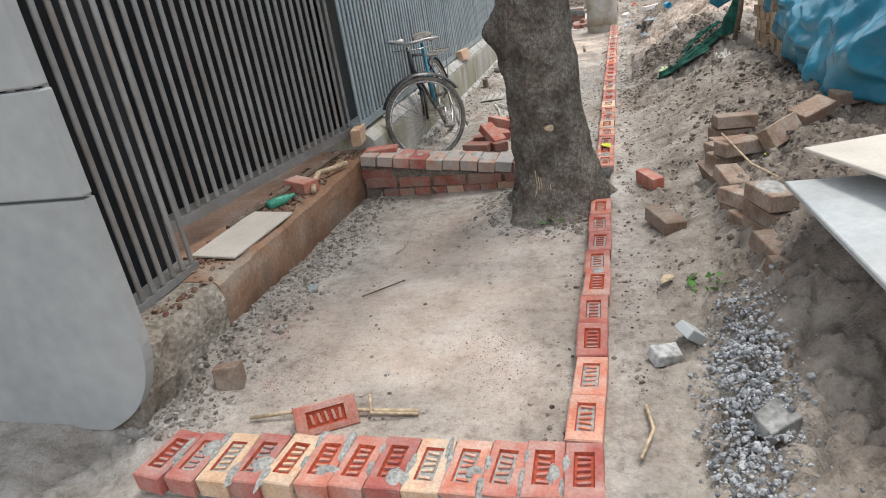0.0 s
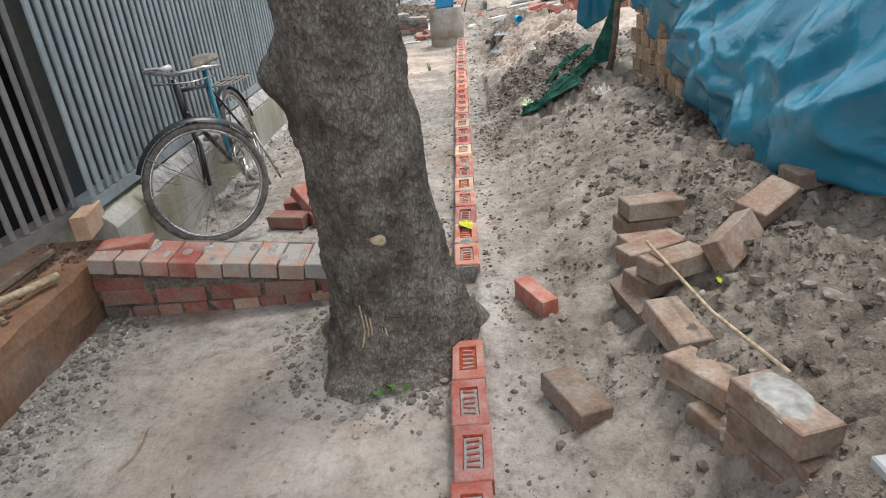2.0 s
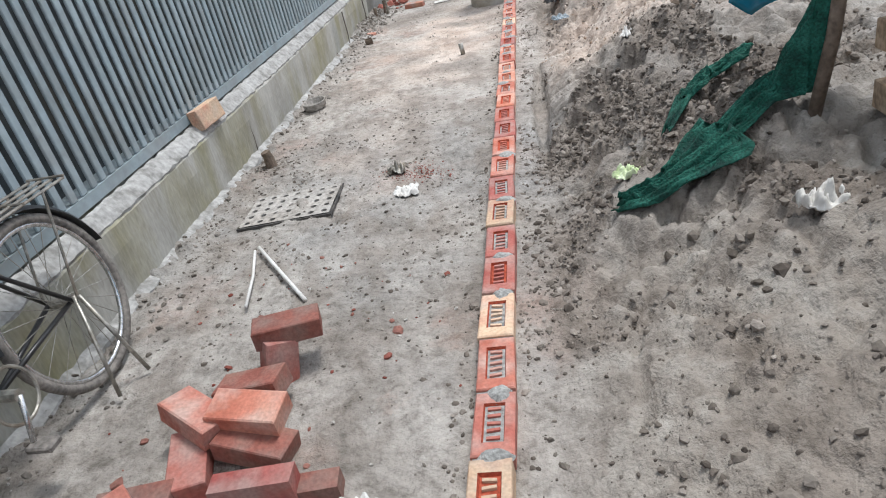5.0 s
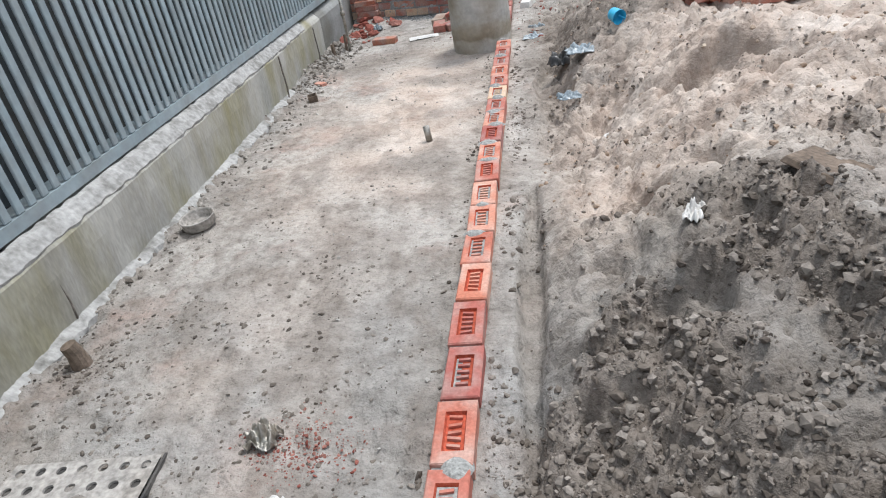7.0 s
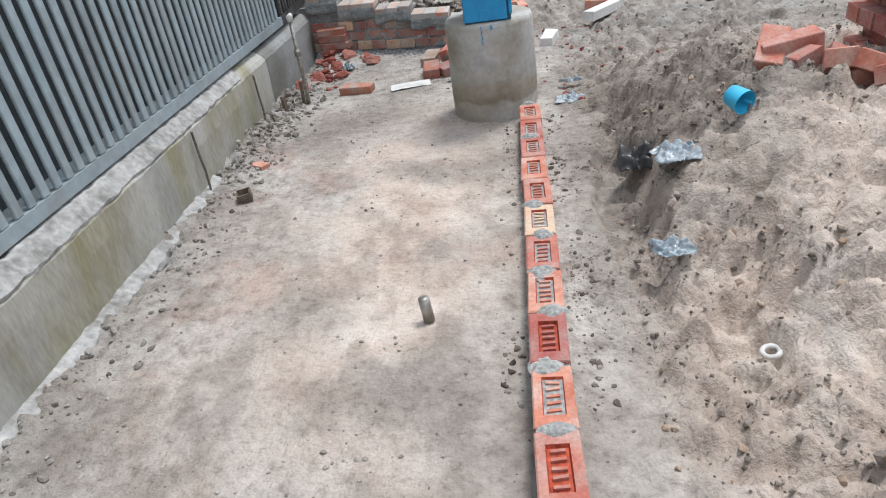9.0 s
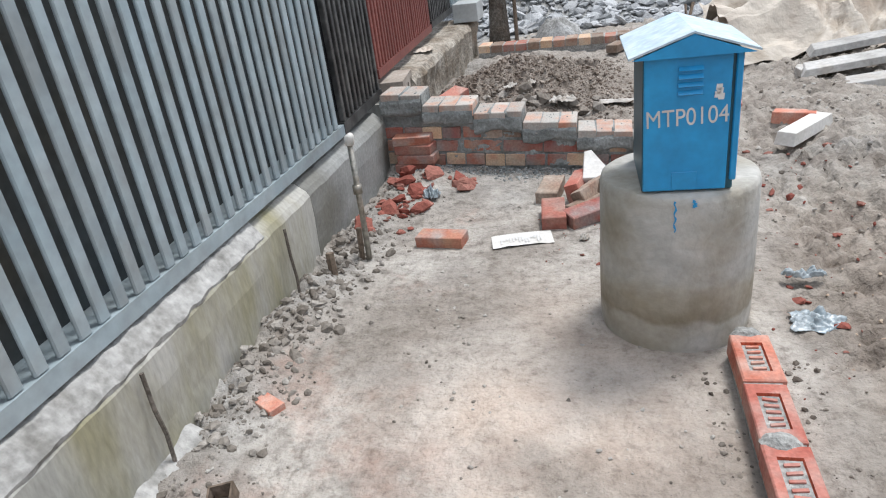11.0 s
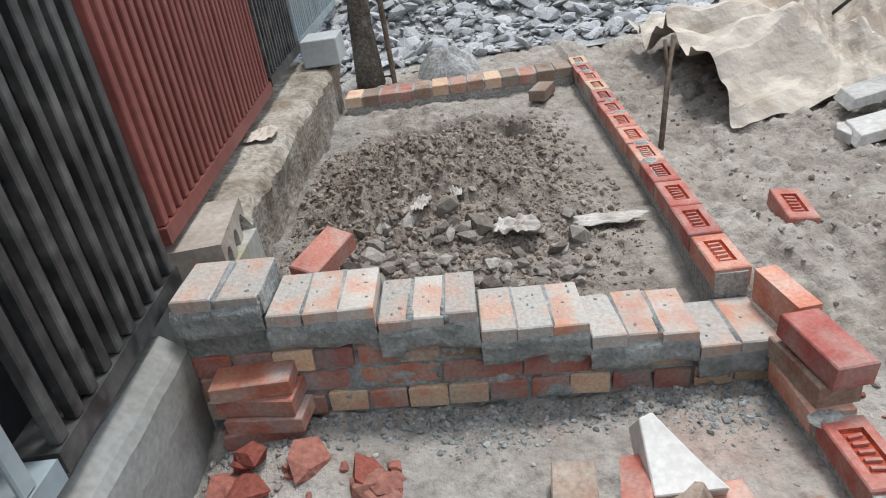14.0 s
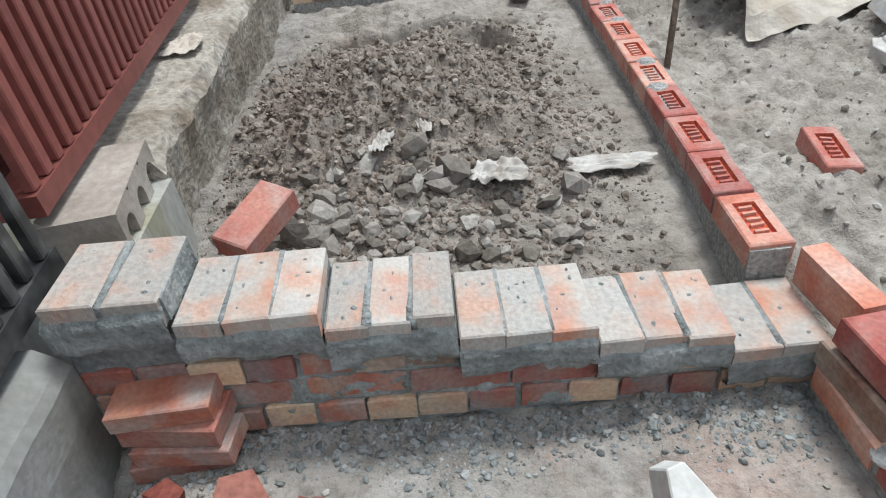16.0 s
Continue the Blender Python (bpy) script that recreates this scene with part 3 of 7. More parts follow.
back = [(-2.9, -0.1), (-1.62, -0.1), (-1.615, 0.0), (-1.61, 0.12), (-1.605, 0.24), (-1.605, 0.34), (-1.62, 0.365), (-1.665, 0.405), (-2.9, 0.41)]
# This end gets the darker concrete that includes painted shadow
tagged(profile_run("ledge_wall_4", back, 13.353, 14.52, 0.05, M_DAMPSHADE, 0.006, drift=0.045), "low damp concrete wall, darkened for shade, under the black fence panel", "wall", kind="structure")
tagged(profile_run("ledge_wall_2", back, 5.423, 13.35, 0.05, M_CONC, 0.006, drift=0.045), "low stained concrete wall under the slatted fence", "wall", kind="structure")
haunch = [(-1.68, 0.36), (-1.61, 0.345), (-1.606, 0.36), (-1.628, 0.388), (-1.655, 0.418), (-1.68, 0.425)]
tagged(profile_run("mortar_haunch", haunch, 5.9, 12.9, 0.02, M_LIME, 0.01, 19.0, drift=0.045), "crumbling pale mortar along the top of the wall", "mortar", kind="structure")
fillet = [(-1.64, -0.02), (-1.565, -0.02), (-1.568, 0.006), (-1.585, 0.018), (-1.64, 0.05)]
tagged(profile_run("mortar_fillet", fillet, 6.6, 12.2, 0.025, M_LIME, 0.016, 17.0, drift=0.03), "pale broken mortar strip along the foot of the wall", "mortar", kind="structure")
far = [(-2.9, -0.1), (-1.66, -0.1), (-1.66, 0.1), (-1.65, 0.3), (-1.63, 0.42), (-1.66, 0.46), (-1.75, 0.475), (-2.9, 0.48)]
tagged(profile_run("ledge_wall_3", far, 15.2, 17.9, 0.03, M_LEDGE, 0.026, 11.0), "rough concrete ledge with a broken edge", "wall", kind="structure")


# ---- slatted fences ----
def slat_mesh(name, w, d, h, material):
    bm = bmesh.new()
    box(bm, -d, -w / 2, 0, 0, w / 2, h)
    bmesh.ops.bevel(bm, geom=[e for e in bm.edges if abs(e.verts[0].co.z - e.verts[1].co.z) > h / 2], offset=0.004, segments=1, affect="EDGES")
    me = bpy.data.meshes.new(name)
    bm.to_mesh(me)
    bm.free()
    me.materials.append(material)
    return me


def fence(label, a, b, z0, z1, pitch, w, slat_mat, rail_mat, back_mat, rail=(0.06, 0.0), thick=0.03):
    """A slatted fence from a to b (x, y), slats on the side towards the path, a sheet behind them that carries the
    gaps' shade in its colour.
    """
    a, b = Vector(a), Vector(b)
    L = (b - a).length
    yaw = math.degrees(math.atan2(b.y - a.y, b.x - a.x)) - 90
    f = tagged(root("slatted_fence", pose(a.x, a.y, 0, 0, 0, yaw)), label, "fence", "slatted fences along the path")
    me = slat_mesh("slat", w, thick, z1 - z0, slat_mat)
    for i in range(int(L / pitch)):
        s = new("slat", me)
        s.parent = f
        s.matrix_basis = pose(random.uniform(-0.002, 0.002), pitch * (i + 0.5), z0, 0, 0, random.uniform(-1.5, 1.5))
    bm = bmesh.new()
    box(bm, -0.117, 0, z0 - rail[0], 0.004, L, z0 - 0.004)
    part("bottom_rail", bm, rail_mat, f)
    bm = bmesh.new()
    box(bm, -0.062, 0, z1 + 0.004, 0.004, L, z1 + 0.06)
    part("top_rail", bm, rail_mat, f)
    # Sheet behind the gaps, coloured dark in place of their shade
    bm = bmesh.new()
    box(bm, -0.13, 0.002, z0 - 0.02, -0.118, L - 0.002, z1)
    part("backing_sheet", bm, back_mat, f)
    return f


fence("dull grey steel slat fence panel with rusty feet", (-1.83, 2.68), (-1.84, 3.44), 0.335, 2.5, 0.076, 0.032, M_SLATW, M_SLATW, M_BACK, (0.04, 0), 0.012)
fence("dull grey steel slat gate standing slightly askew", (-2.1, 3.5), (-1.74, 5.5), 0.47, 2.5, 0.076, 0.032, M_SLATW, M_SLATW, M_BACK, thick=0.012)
fence("long blue-grey steel slat fence with gaps coloured dark for shade", (-1.685, 5.42), (-1.685, 13.97), 0.495, 2.5, 0.078, 0.043, M_SLAT, M_SLAT, M_GAP, thick=0.014)
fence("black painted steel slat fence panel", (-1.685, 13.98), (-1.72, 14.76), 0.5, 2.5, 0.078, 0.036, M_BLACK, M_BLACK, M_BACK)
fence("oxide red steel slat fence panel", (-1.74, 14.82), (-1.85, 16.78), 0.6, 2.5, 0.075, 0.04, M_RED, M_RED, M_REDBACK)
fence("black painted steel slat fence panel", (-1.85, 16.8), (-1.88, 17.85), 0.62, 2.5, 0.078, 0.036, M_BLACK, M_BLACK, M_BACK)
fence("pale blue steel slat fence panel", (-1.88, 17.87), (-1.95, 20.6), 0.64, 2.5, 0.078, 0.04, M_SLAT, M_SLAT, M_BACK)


# ---- bricks ----
BL, BW, BH = 0.228, 0.112, 0.07


def brick_mesh(name, mats, l=BL, w=BW, h=BH, frog=True, seed=0):
    """A pressed brick, its top at z = h; a sunk panel with raised strokes when frog is set."""
    rnd = random.Random(seed)
    bm = bmesh.new()
    c = 0.004
    x, y = w / 2, l / 2
    jit = lambda a: a + rnd.uniform(-0.0022, 0.0022)
    lo = [bm.verts.new((jit(sx * x), jit(sy * y), 0)) for sx, sy in ((-1, -1), (1, -1), (1, 1), (-1, 1))]
    mid = [bm.verts.new((jit(sx * x), jit(sy * y), h - c)) for sx, sy in ((-1, -1), (1, -1), (1, 1), (-1, 1))]
    top = [bm.verts.new((sx * (x - c), sy * (y - c), h)) for sx, sy in ((-1, -1), (1, -1), (1, 1), (-1, 1))]
    bm.faces.new(lo[::-1])
    for a, b in ((lo, mid), (mid, top)):
        for i in range(4):
            bm.faces.new((a[i], a[(i + 1) % 4], b[(i + 1) % 4], b[i]))
    if not frog:
        bm.faces.new(top)
    else:
        fx, fy, d = w * 0.27, l * 0.31, 0.012
        rim = [bm.verts.new((sx * fx, sy * fy, h)) for sx, sy in ((-1, -1), (1, -1), (1, 1), (-1, 1))]
        pit = [bm.verts.new((sx * (fx - 0.004), sy * (fy - 0.004), h - d)) for sx, sy in ((-1, -1), (1, -1), (1, 1), (-1, 1))]
        for i in range(4):
            bm.faces.new((top[i], top[(i + 1) % 4], rim[(i + 1) % 4], rim[i]))
        for i in range(4):
            bm.faces.new((rim[i], rim[(i + 1) % 4], pit[(i + 1) % 4], pit[i])).material_index = 1
        bm.faces.new(pit).material_index = 1
        k = 5
        for i in range(k):
            cy = -fy + 0.018 + (2 * fy - 0.036) * i / (k - 1)
            q = 0.0045
            t = 0.006 * rnd.uniform(-1, 1)
            v = [bm.verts.new(p) for p in ((-fx + 0.012, cy - q, h - d), (fx - 0.012, cy - q + t, h - d), (fx - 0.012, cy + q + t, h - d), (-fx + 0.012, cy + q, h - d))]
            u = [bm.verts.new((p.co.x, p.co.y, h - 0.003)) for p in v]
            bm.faces.new(u)
            for j in range(4):
                bm.faces.new((v[j], v[(j + 1) % 4], u[(j + 1) % 4], u[j]))
    bmesh.ops.recalc_face_normals(bm, faces=bm.faces)
    me = bpy.data.meshes.new(name)
    bm.to_mesh(me)
    bm.free()
    for m in mats:
        me.materials.append(m)
    return me


FROGS = [brick_mesh("frogged_brick", (M_BRICK, M_FROG), seed=i) for i in range(4)]
FROGS_Y = [brick_mesh("frogged_yellow_brick", (M_YELLOW, M_FROG), seed=i) for i in range(2)]
PLAIN = [brick_mesh("plain_brick", (M_BRICK,), frog=False, seed=i) for i in range(4)]
PLAIN_Y = [brick_mesh("plain_yellow_brick", (M_YELLOW,), frog=False, seed=i) for i in range(2)]
WALLB = [brick_mesh("walled_brick", (M_WALLB,), BL, BW - 0.006, BH - 0.004, False, i) for i in range(4)]
CAPS = [brick_mesh("capped_brick", (M_CAP,), frog=False, seed=i) for i in range(4)]
SMEARS = [brick_mesh("smeared_brick", (M_SMEAR,), frog=False, seed=i) for i in range(3)]
DARKB = [brick_mesh("dark_brick", (M_DARKB,), frog=False, seed=i) for i in range(4)]
OLD = [brick_mesh("old_brick", (M_OLD,), frog=False, seed=i) for i in range(4)]


def lay(parent, me, m):
    ob = new("brick", me)
    ob.parent = parent
    ob.matrix_basis = m
    return ob


def pick(yellow=0.2, frog=True):
    if random.random() < yellow:
        return random.choice(FROGS_Y if frog else PLAIN_Y)
    return random.choice(FROGS if frog else PLAIN)


def lump(bm, c, r, h, seed, n=14, rings=3):
    """A low trowelled lump."""
    c = Vector(c)
    top = bm.verts.new(c + Vector((0, 0, h)))
    prev = None
    for j in range(1, rings + 1):
        f = j / rings
        row = []
        for i in range(n):
            a = i * math.tau / n
            q = f * (1 + 0.35 * noise.noise(Vector((math.cos(a) * 1.3 + seed, math.sin(a) * 1.3, seed))))
            z = h * (1 - f ** 2.2) + (0.3 * h * noise.noise(Vector((a * 2, f * 3, seed))) if j < rings else -0.004)
            row.append(bm.verts.new(c + Vector((r[0] * q * math.cos(a), r[1] * q * math.sin(a), z))))
        for i in range(n):
            if prev is None:
                bm.faces.new((top, row[i], row[(i + 1) % n]))
            else:
                bm.faces.new((prev[i], row[i], row[(i + 1) % n], prev[(i + 1) % n]))
        prev = row


def kerb(label, x, y0, y1, z, yellow, daub=0.35, skew=0.0):
    k = tagged(root("brick_kerb"), label, "kerb", "brick kerbs", "structure")
    count = round((y1 - y0) / 0.241)
    p = (y1 - y0) / count
    bm, bmd = bmesh.new(), bmesh.new()
    for i in range(count):
        cy = y0 + p * (i + 0.5)
        lay(k, pick(yellow), pose(x + 0.057 + random.uniform(-0.004, 0.004), cy, z - BH + random.uniform(-0.004, 0.003), 0, random.uniform(-1, 1), random.uniform(-1.5, 1.5) + random.choice((0, 180))))
        if random.random() < daub:
            lump(bmd, (x + 0.057 + random.uniform(-0.02, 0.02), cy + p / 2 + random.uniform(-0.015, 0.015), z - 0.004), (random.uniform(0.035, 0.055), random.uniform(0.025, 0.05)), random.uniform(0.008, 0.016), i * 3.1)
    box(bm, x + 0.006, y0, z - BH - 0.12, x + 0.108, y1, z - 0.012)
    k.matrix_basis = Matrix.Translation((x, y0, 0)) @ Matrix.Rotation(-skew, 4, "Z") @ Matrix.Translation((-x, -y0, 0))
    ob = part("mortar_bed", bm, M_MORTAR, k)
    if bmd.verts:
        part("mortar_daubs", bmd, M_MORTAR, k, smooth=True)
    else:
        bmd.free()
    return k


kerb("row of stamped red bricks set lengthwise in mortar", 0.0, 2.52, 4.58, 0.1, 0.0, 0.2)
kerb("row of stamped red and yellow bricks set lengthwise in mortar", 0.0, 5.2, 12.67, 0.1, 0.09, 0.5)

row = tagged(root("brick_row"), "row of stamped bricks laid side by side across the path", "kerb", "brick kerbs", "structure")
for i in range(13):
    q = i / 12
    lay(row, pick(0.3 if i > 5 else 0.2), pose(-1.33 + 1.39 * q, 2.37 + 0.03 * q, 0.03 + random.uniform(-0.004, 0.004), 0, 0, random.uniform(-3, 3) - 6 * (1 - q)))
bm = bmesh.new()
box(bm, -1.36, 2.28, -0.1, 0.11, 2.48, 0.087)
part("mortar_bed", bm, M_MORTAR, row)
bm = bmesh.new()
for i in range(12):
    for k in range(2):
        lump(bm, (-1.275 + 0.116 * i + random.uniform(-0.01, 0.01), 2.385 + random.uniform(-0.09, 0.09), 0.093), (random.uniform(0.008, 0.02), random.uniform(0.03, 0.07)), 0.014, i * 1.7 + k)
    if i % 2:
        lump(bm, (-1.3 + 0.116 * i, 2.38 + random.uniform(-0.06, 0.06), 0.095), (random.uniform(0.025, 0.05), random.uniform(0.02, 0.05)), 0.012, i * 2.9)
part("mortar_daubs", bm, M_MORTAR, row, smooth=True)


def wall_course(w, x0, x1, y, z, kind, old=0.5, caps=0.0, slope=0.0, plain=WALLB, yellow=0.18):
    """One course of bricks along x, the front face at y; z is the bed's height at x0, falling by slope."""
    step = BW + 0.012 if kind == "header" else BL + 0.012
    n = max(1, round((x1 - x0) / step))
    s = (x1 - x0) / n
    tilt = math.degrees(math.atan(slope))
    for i in range(n):
        me = random.choice(CAPS) if random.random() < caps else random.choice(OLD) if random.random() < old else random.choice(PLAIN_Y if random.random() < yellow else plain)
        cx = x0 + s * (i + 0.5)
        cz = z - slope * (cx - x0) + random.uniform(-0.004, 0.004)
        if kind == "header":
            lay(w, me, pose(cx, y + BL / 2 + random.uniform(0, 0.008), cz, 0, tilt, random.uniform(-1.5, 1.5)))
        else:
            lay(w, me, pose(cx, y + BW / 2 + random.uniform(0, 0.008), cz, 0, tilt, random.uniform(-1, 1)) @ Matrix.Rotation(radians(90), 4, "Z"))


cross = tagged(root("brick_cross_wall"), "low brick wall stepping across the path beside the tree", "wall", kind="structure")
wall_course(cross, -1.62, -0.3, 5.145, -0.015, "header", 0.0, yellow=0.5)
wall_course(cross, -1.62, -0.36, 5.13, 0.075, "stretcher", 0.0, plain=DARKB, yellow=0.0, slope=0.02)
wall_course(cross, -1.62, -1.0, 5.135, 0.15, "stretcher", 0.0, plain=DARKB, yellow=0.0, slope=0.06)
wall_course(cross, -1.62, -0.42, 5.115, 0.25, "header", 0.0, 0.55, slope=0.118, plain=PLAIN, yellow=0.25)
lay(cross, FROGS[1], pose(-0.13, 5.32, 0.025, 0, 0, 92))
bm = bmesh.new()
box(bm, -1.625, 5.152, -0.05, -0.42, 5.36, 0.12)
vs = box(bm, -1.625, 5.14, 0.1, -0.42, 5.37, 0.3)
for v in vs:
    if v.co.z > 0.2:
        v.co.z = 0.313 - 0.118 * (v.co.x + 1.62)
box(bm, -0.42, 5.155, -0.05, -0.01, 5.36, 0.08)
part("mortar", bm, M_DIRTM, cross)
bm = bmesh.new()
for i in range(16):
    x = -1.58 + 0.075 * i + random.uniform(-0.02, 0.02)
    lump(bm, (x, 5.24 + random.uniform(-0.07, 0.08), 0.318 - 0.118 * (x + 1.62)), (random.uniform(0.012, 0.03), random.uniform(0.03, 0.09)), 0.008, i * 1.9)
part("mortar_daubs", bm, M_LIME, cross, smooth=True)


def mortar_band(bm, x0, x1, z0, z1, seed):
    """A rough smear of mortar under the top course."""
    nx, nz = max(4, round((x1 - x0) / 0.015)), 6
    rows = []
    for i in range(nx + 1):
        x = x0 + (x1 - x0) * i / nx
        lo = z0 + 0.035 * noise.noise(Vector((x * 7, seed, 0)))
        col = []
        for j in range(nz + 1):
            z = lo + (z1 - lo) * j / nz
            edge = 0.022 if j in (0, nz) else 0.0
            col.append(bm.verts.new((x, 14.502 + edge + 0.012 * noise.noise(Vector((x * 13, z * 24, seed))) + 0.006 * noise.noise(Vector((x * 45, z * 60, seed))), z)))
        rows.append(col)
    for i in range(nx):
        for j in range(nz):
            bm.faces.new((rows[i][j], rows[i + 1][j], rows[i + 1][j + 1], rows[i][j + 1]))


step_wall = tagged(root("stepped_brick_wall"), "low stepped wall of mixed bricks in fresh grey mortar", "wall", kind="structure")
STEPS = ((-1.66, -1.405, 0.5), (-1.405, -1.104, 0.423), (-1.104, -0.823, 0.36), (-0.823, -0.518, 0.285), (-0.518, -0.211, 0.216), (-0.211, 0.02, 0.148))
wall_course(step_wall, -1.66, 0.02, 14.522, 0.075, "header", 0.12, slope=0.055, yellow=0.3)
wall_course(step_wall, -1.66, -0.24, 14.524, 0.16, "stretcher", 0.0, slope=0.055, yellow=0.0)
wall_course(step_wall, -1.66, -0.83, 14.522, 0.24, "header", 0.1, slope=0.05, yellow=0.3)
wall_course(step_wall, -1.66, -1.15, 14.545, 0.32, "stretcher", 0.2, slope=0.04)
bm = bmesh.new()
bmd = bmesh.new()
for x0, x1, z in STEPS:
    k = max(2, round((x1 - x0) / 0.107))
    s = (x1 - x0) / k
    for i in range(k):
        cx, dz = x0 + s * (i + 0.5), -0.04 * (x0 + s * (i + 0.5) - (x0 + x1) / 2)
        me = SMEARS[i % 3] if i == 0 or random.random() < 0.15 else random.choice(CAPS)
        lay(step_wall, me, pose(cx, 14.512 + BL / 2 + random.uniform(-0.006, 0.006), z - BH + dz + random.uniform(-0.003, 0.002), random.uniform(-1, 1), 2.3, random.uniform(-1.5, 1.5)) @ Matrix.Diagonal((min(1, (s - 0.004) / BW), 1, 1, 1)))
        if i < k - 1:
            for q in box(bmd, x0 + s * (i + 1) - 0.009, 14.517, z - 0.03, x0 + s * (i + 1) + 0.009, 14.737, z - 0.0005 - 0.04 * (x0 + s * (i + 1) - (x0 + x1) / 2)):
                q.co += Vector((random.uniform(-0.004, 0.004), random.uniform(-0.006, 0.004), random.uniform(-0.003, 0.001)))
        for k2 in range(6):
            if random.random() < 0.6:
                lump(bmd, (cx + random.uniform(-0.03, 0.03), 14.63 + random.uniform(-0.09, 0.09), z - 0.003 + dz), (random.uniform(0.003, 0.011), random.uniform(0.003, 0.013)), random.uniform(0.004, 0.007), x0 * 3 + i + k2 * 7.7, 8, 2)
    box(bm, x0, 14.546, -0.05, x1, 14.745, z - BH - 0.003)
    box(bm, x0, 14.53, z - BH - 0.003, x1, 14.738, z - 0.012)
    mortar_band(bmd, x0, x1, max(z - 0.125, 0.33 if x0 < -1.5 else 0.0), z - 0.027, x0 * 5)
face = {}
for i in range(141):
    x = -1.66 + 1.68 * i / 140
    top = [q for q in STEPS if q[0] - 0.001 <= x <= q[1] + 0.001][0][2] - 0.06
    for j in range(25):
        z = -0.02 + (top + 0.02) * j / 24
        y = 14.534 + 0.016 * noise.noise(Vector((x * 8, z * 16, 1.0))) + 0.008 * noise.noise(Vector((x * 28, z * 40, 4.0))) + 0.004 * noise.noise(Vector((x * 70, z * 80, 7.0)))
        face[i, j] = bmd.verts.new((x, y, z))
for i in range(140):
    for j in range(24):
        bmd.faces.new((face[i, j], face[i + 1, j], face[i + 1, j + 1], face[i, j + 1]))
part("mortar", bm, M_FRESH, step_wall)
part("mortar_daubs", bmd, M_FRESH, step_wall, smooth=True)

kerb("row of stamped bricks edging the far plot", -0.085, 14.75, 17.9, 0.24, 0.14, 0.5, 0.037)
back_kerb = tagged(root("brick_kerb"), "low brick kerb with exposed brick ends across the far plot", "kerb", "brick kerbs", "structure")
wall_course(back_kerb, -1.6, 0.02, 17.62, 0.16, "header", 0.3)
bm = bmesh.new()
box(bm, -1.6, 17.63, 0.0, 0.02, 17.84, 0.222)
part("mortar_bed", bm, M_MORTAR, back_kerb)


# ---- tree ----
def trunk_point(a, z):
    cx, cy = -0.2 - 0.05 * min(z, 1.4), 4.72 + 0.02 * z
    r = 0.205 + 0.17 * math.exp(-z / 0.22) + 0.12 * math.exp(-z / 0.06) - 0.006 * z
    root_ = math.exp(-z / 0.12) * 0.08 * (math.sin(3 * a + 0.7) + 0.6 * math.sin(5 * a))
    p = Vector((math.cos(a) * 0.21, math.sin(a) * 0.21, z))
    big = 0.018 * noise.noise(p * 5) + 0.012 * noise.noise(Vector((p.x * 16, p.y * 16, z * 9))) + 0.02 * math.exp(-z / 0.2) * noise.noise(Vector((p.x * 24, p.y * 24, z * 14)))
    w = 0.03 * noise.noise_vector(p * 14)
    d = noise.voronoi(Vector(((p.x + w.x) * 58, (p.y + w.y) * 58, (z + w.z) * 42)))[0]
    plate = 0.006 * min(1.0, (d[1] - d[0]) * 2.4) * (0.3 + 1.1 * smoothstep(-0.3, 0.4, noise.noise(p * 4)))
    burl = 0.11 * math.exp(-((z - 1.12) / 0.1) ** 2 - ((math.atan2(math.sin(a - 2.95), math.cos(a - 2.95))) / 0.42) ** 2)
    burl += 0.035 * math.exp(-((z - 0.93) / 0.07) ** 2 - ((math.atan2(math.sin(a - 3.0), math.cos(a - 3.0))) / 0.35) ** 2)
    q = r + root_ + big + plate + burl
    return Vector((cx + q * math.cos(a), cy + q * math.sin(a), z - 0.05))


tree = tagged(root("tree"), "roadside tree trunk with cracked grey-brown bark and a burl", "tree")
bm = bmesh.new()
NA, zs = 132, [2.0 * i / 150 for i in range(151)] + [2.3, 2.7, 3.2, 3.8]
rows = [[bm.verts.new(trunk_point(k * math.tau / NA, z)) for k in range(NA)] for z in zs]
for i in range(len(zs) - 1):
    for k in range(NA):
        bm.faces.new((rows[i][k], rows[i][(k + 1) % NA], rows[i + 1][(k + 1) % NA], rows[i + 1][k]))
bm.faces.new(rows[-1])
part("trunk", bm, M_BARK, tree, smooth=True)
# Limbs and leaves are unseen: added to top the trunk and shade the start
limbs = []
for a, l_, s in ((0.4, 2.2, 0.11), (2.4, 2.0, 0.1), (4.3, 2.3, 0.1), (1.4, 2.8, 0.12)):
    pts = [Vector((-0.3, 4.8, 3.6)) + Vector((math.cos(a) * l_ * q, math.sin(a) * l_ * q, 2.2 * q ** 0.8 + 0.1 * math.sin(6 * q + a))) for q in (0, 0.2, 0.4, 0.6, 0.8, 1)]
    bm = bmesh.new()
    part("limb", tube(bm, pts, [s * (1 - 0.8 * q) for q in (0, 0.2, 0.4, 0.6, 0.8, 1)], 10), M_BARK, tree, smooth=True)
    limbs += pts[2:]
bm = bmesh.new()
rnd = random.Random(5)
for c in limbs:
    for i in range(110):
        p = c + Vector((rnd.gauss(0, 0.75), rnd.gauss(0, 0.75), rnd.gauss(0, 0.4)))
        m = Matrix.Translation(p) @ Euler((rnd.uniform(-1, 1), rnd.uniform(-1, 1), rnd.uniform(0, 6))).to_matrix().to_4x4()
        vs = [bm.verts.new(m @ Vector(q)) for q in ((0, 0, 0), (0.05, 0.08, 0.01), (0, 0.19, 0), (-0.05, 0.08, 0.01))]
        bm.faces.new(vs)
part("crown", bm, M_LEAF, tree, "green leaves, out of view, added to cast shade")
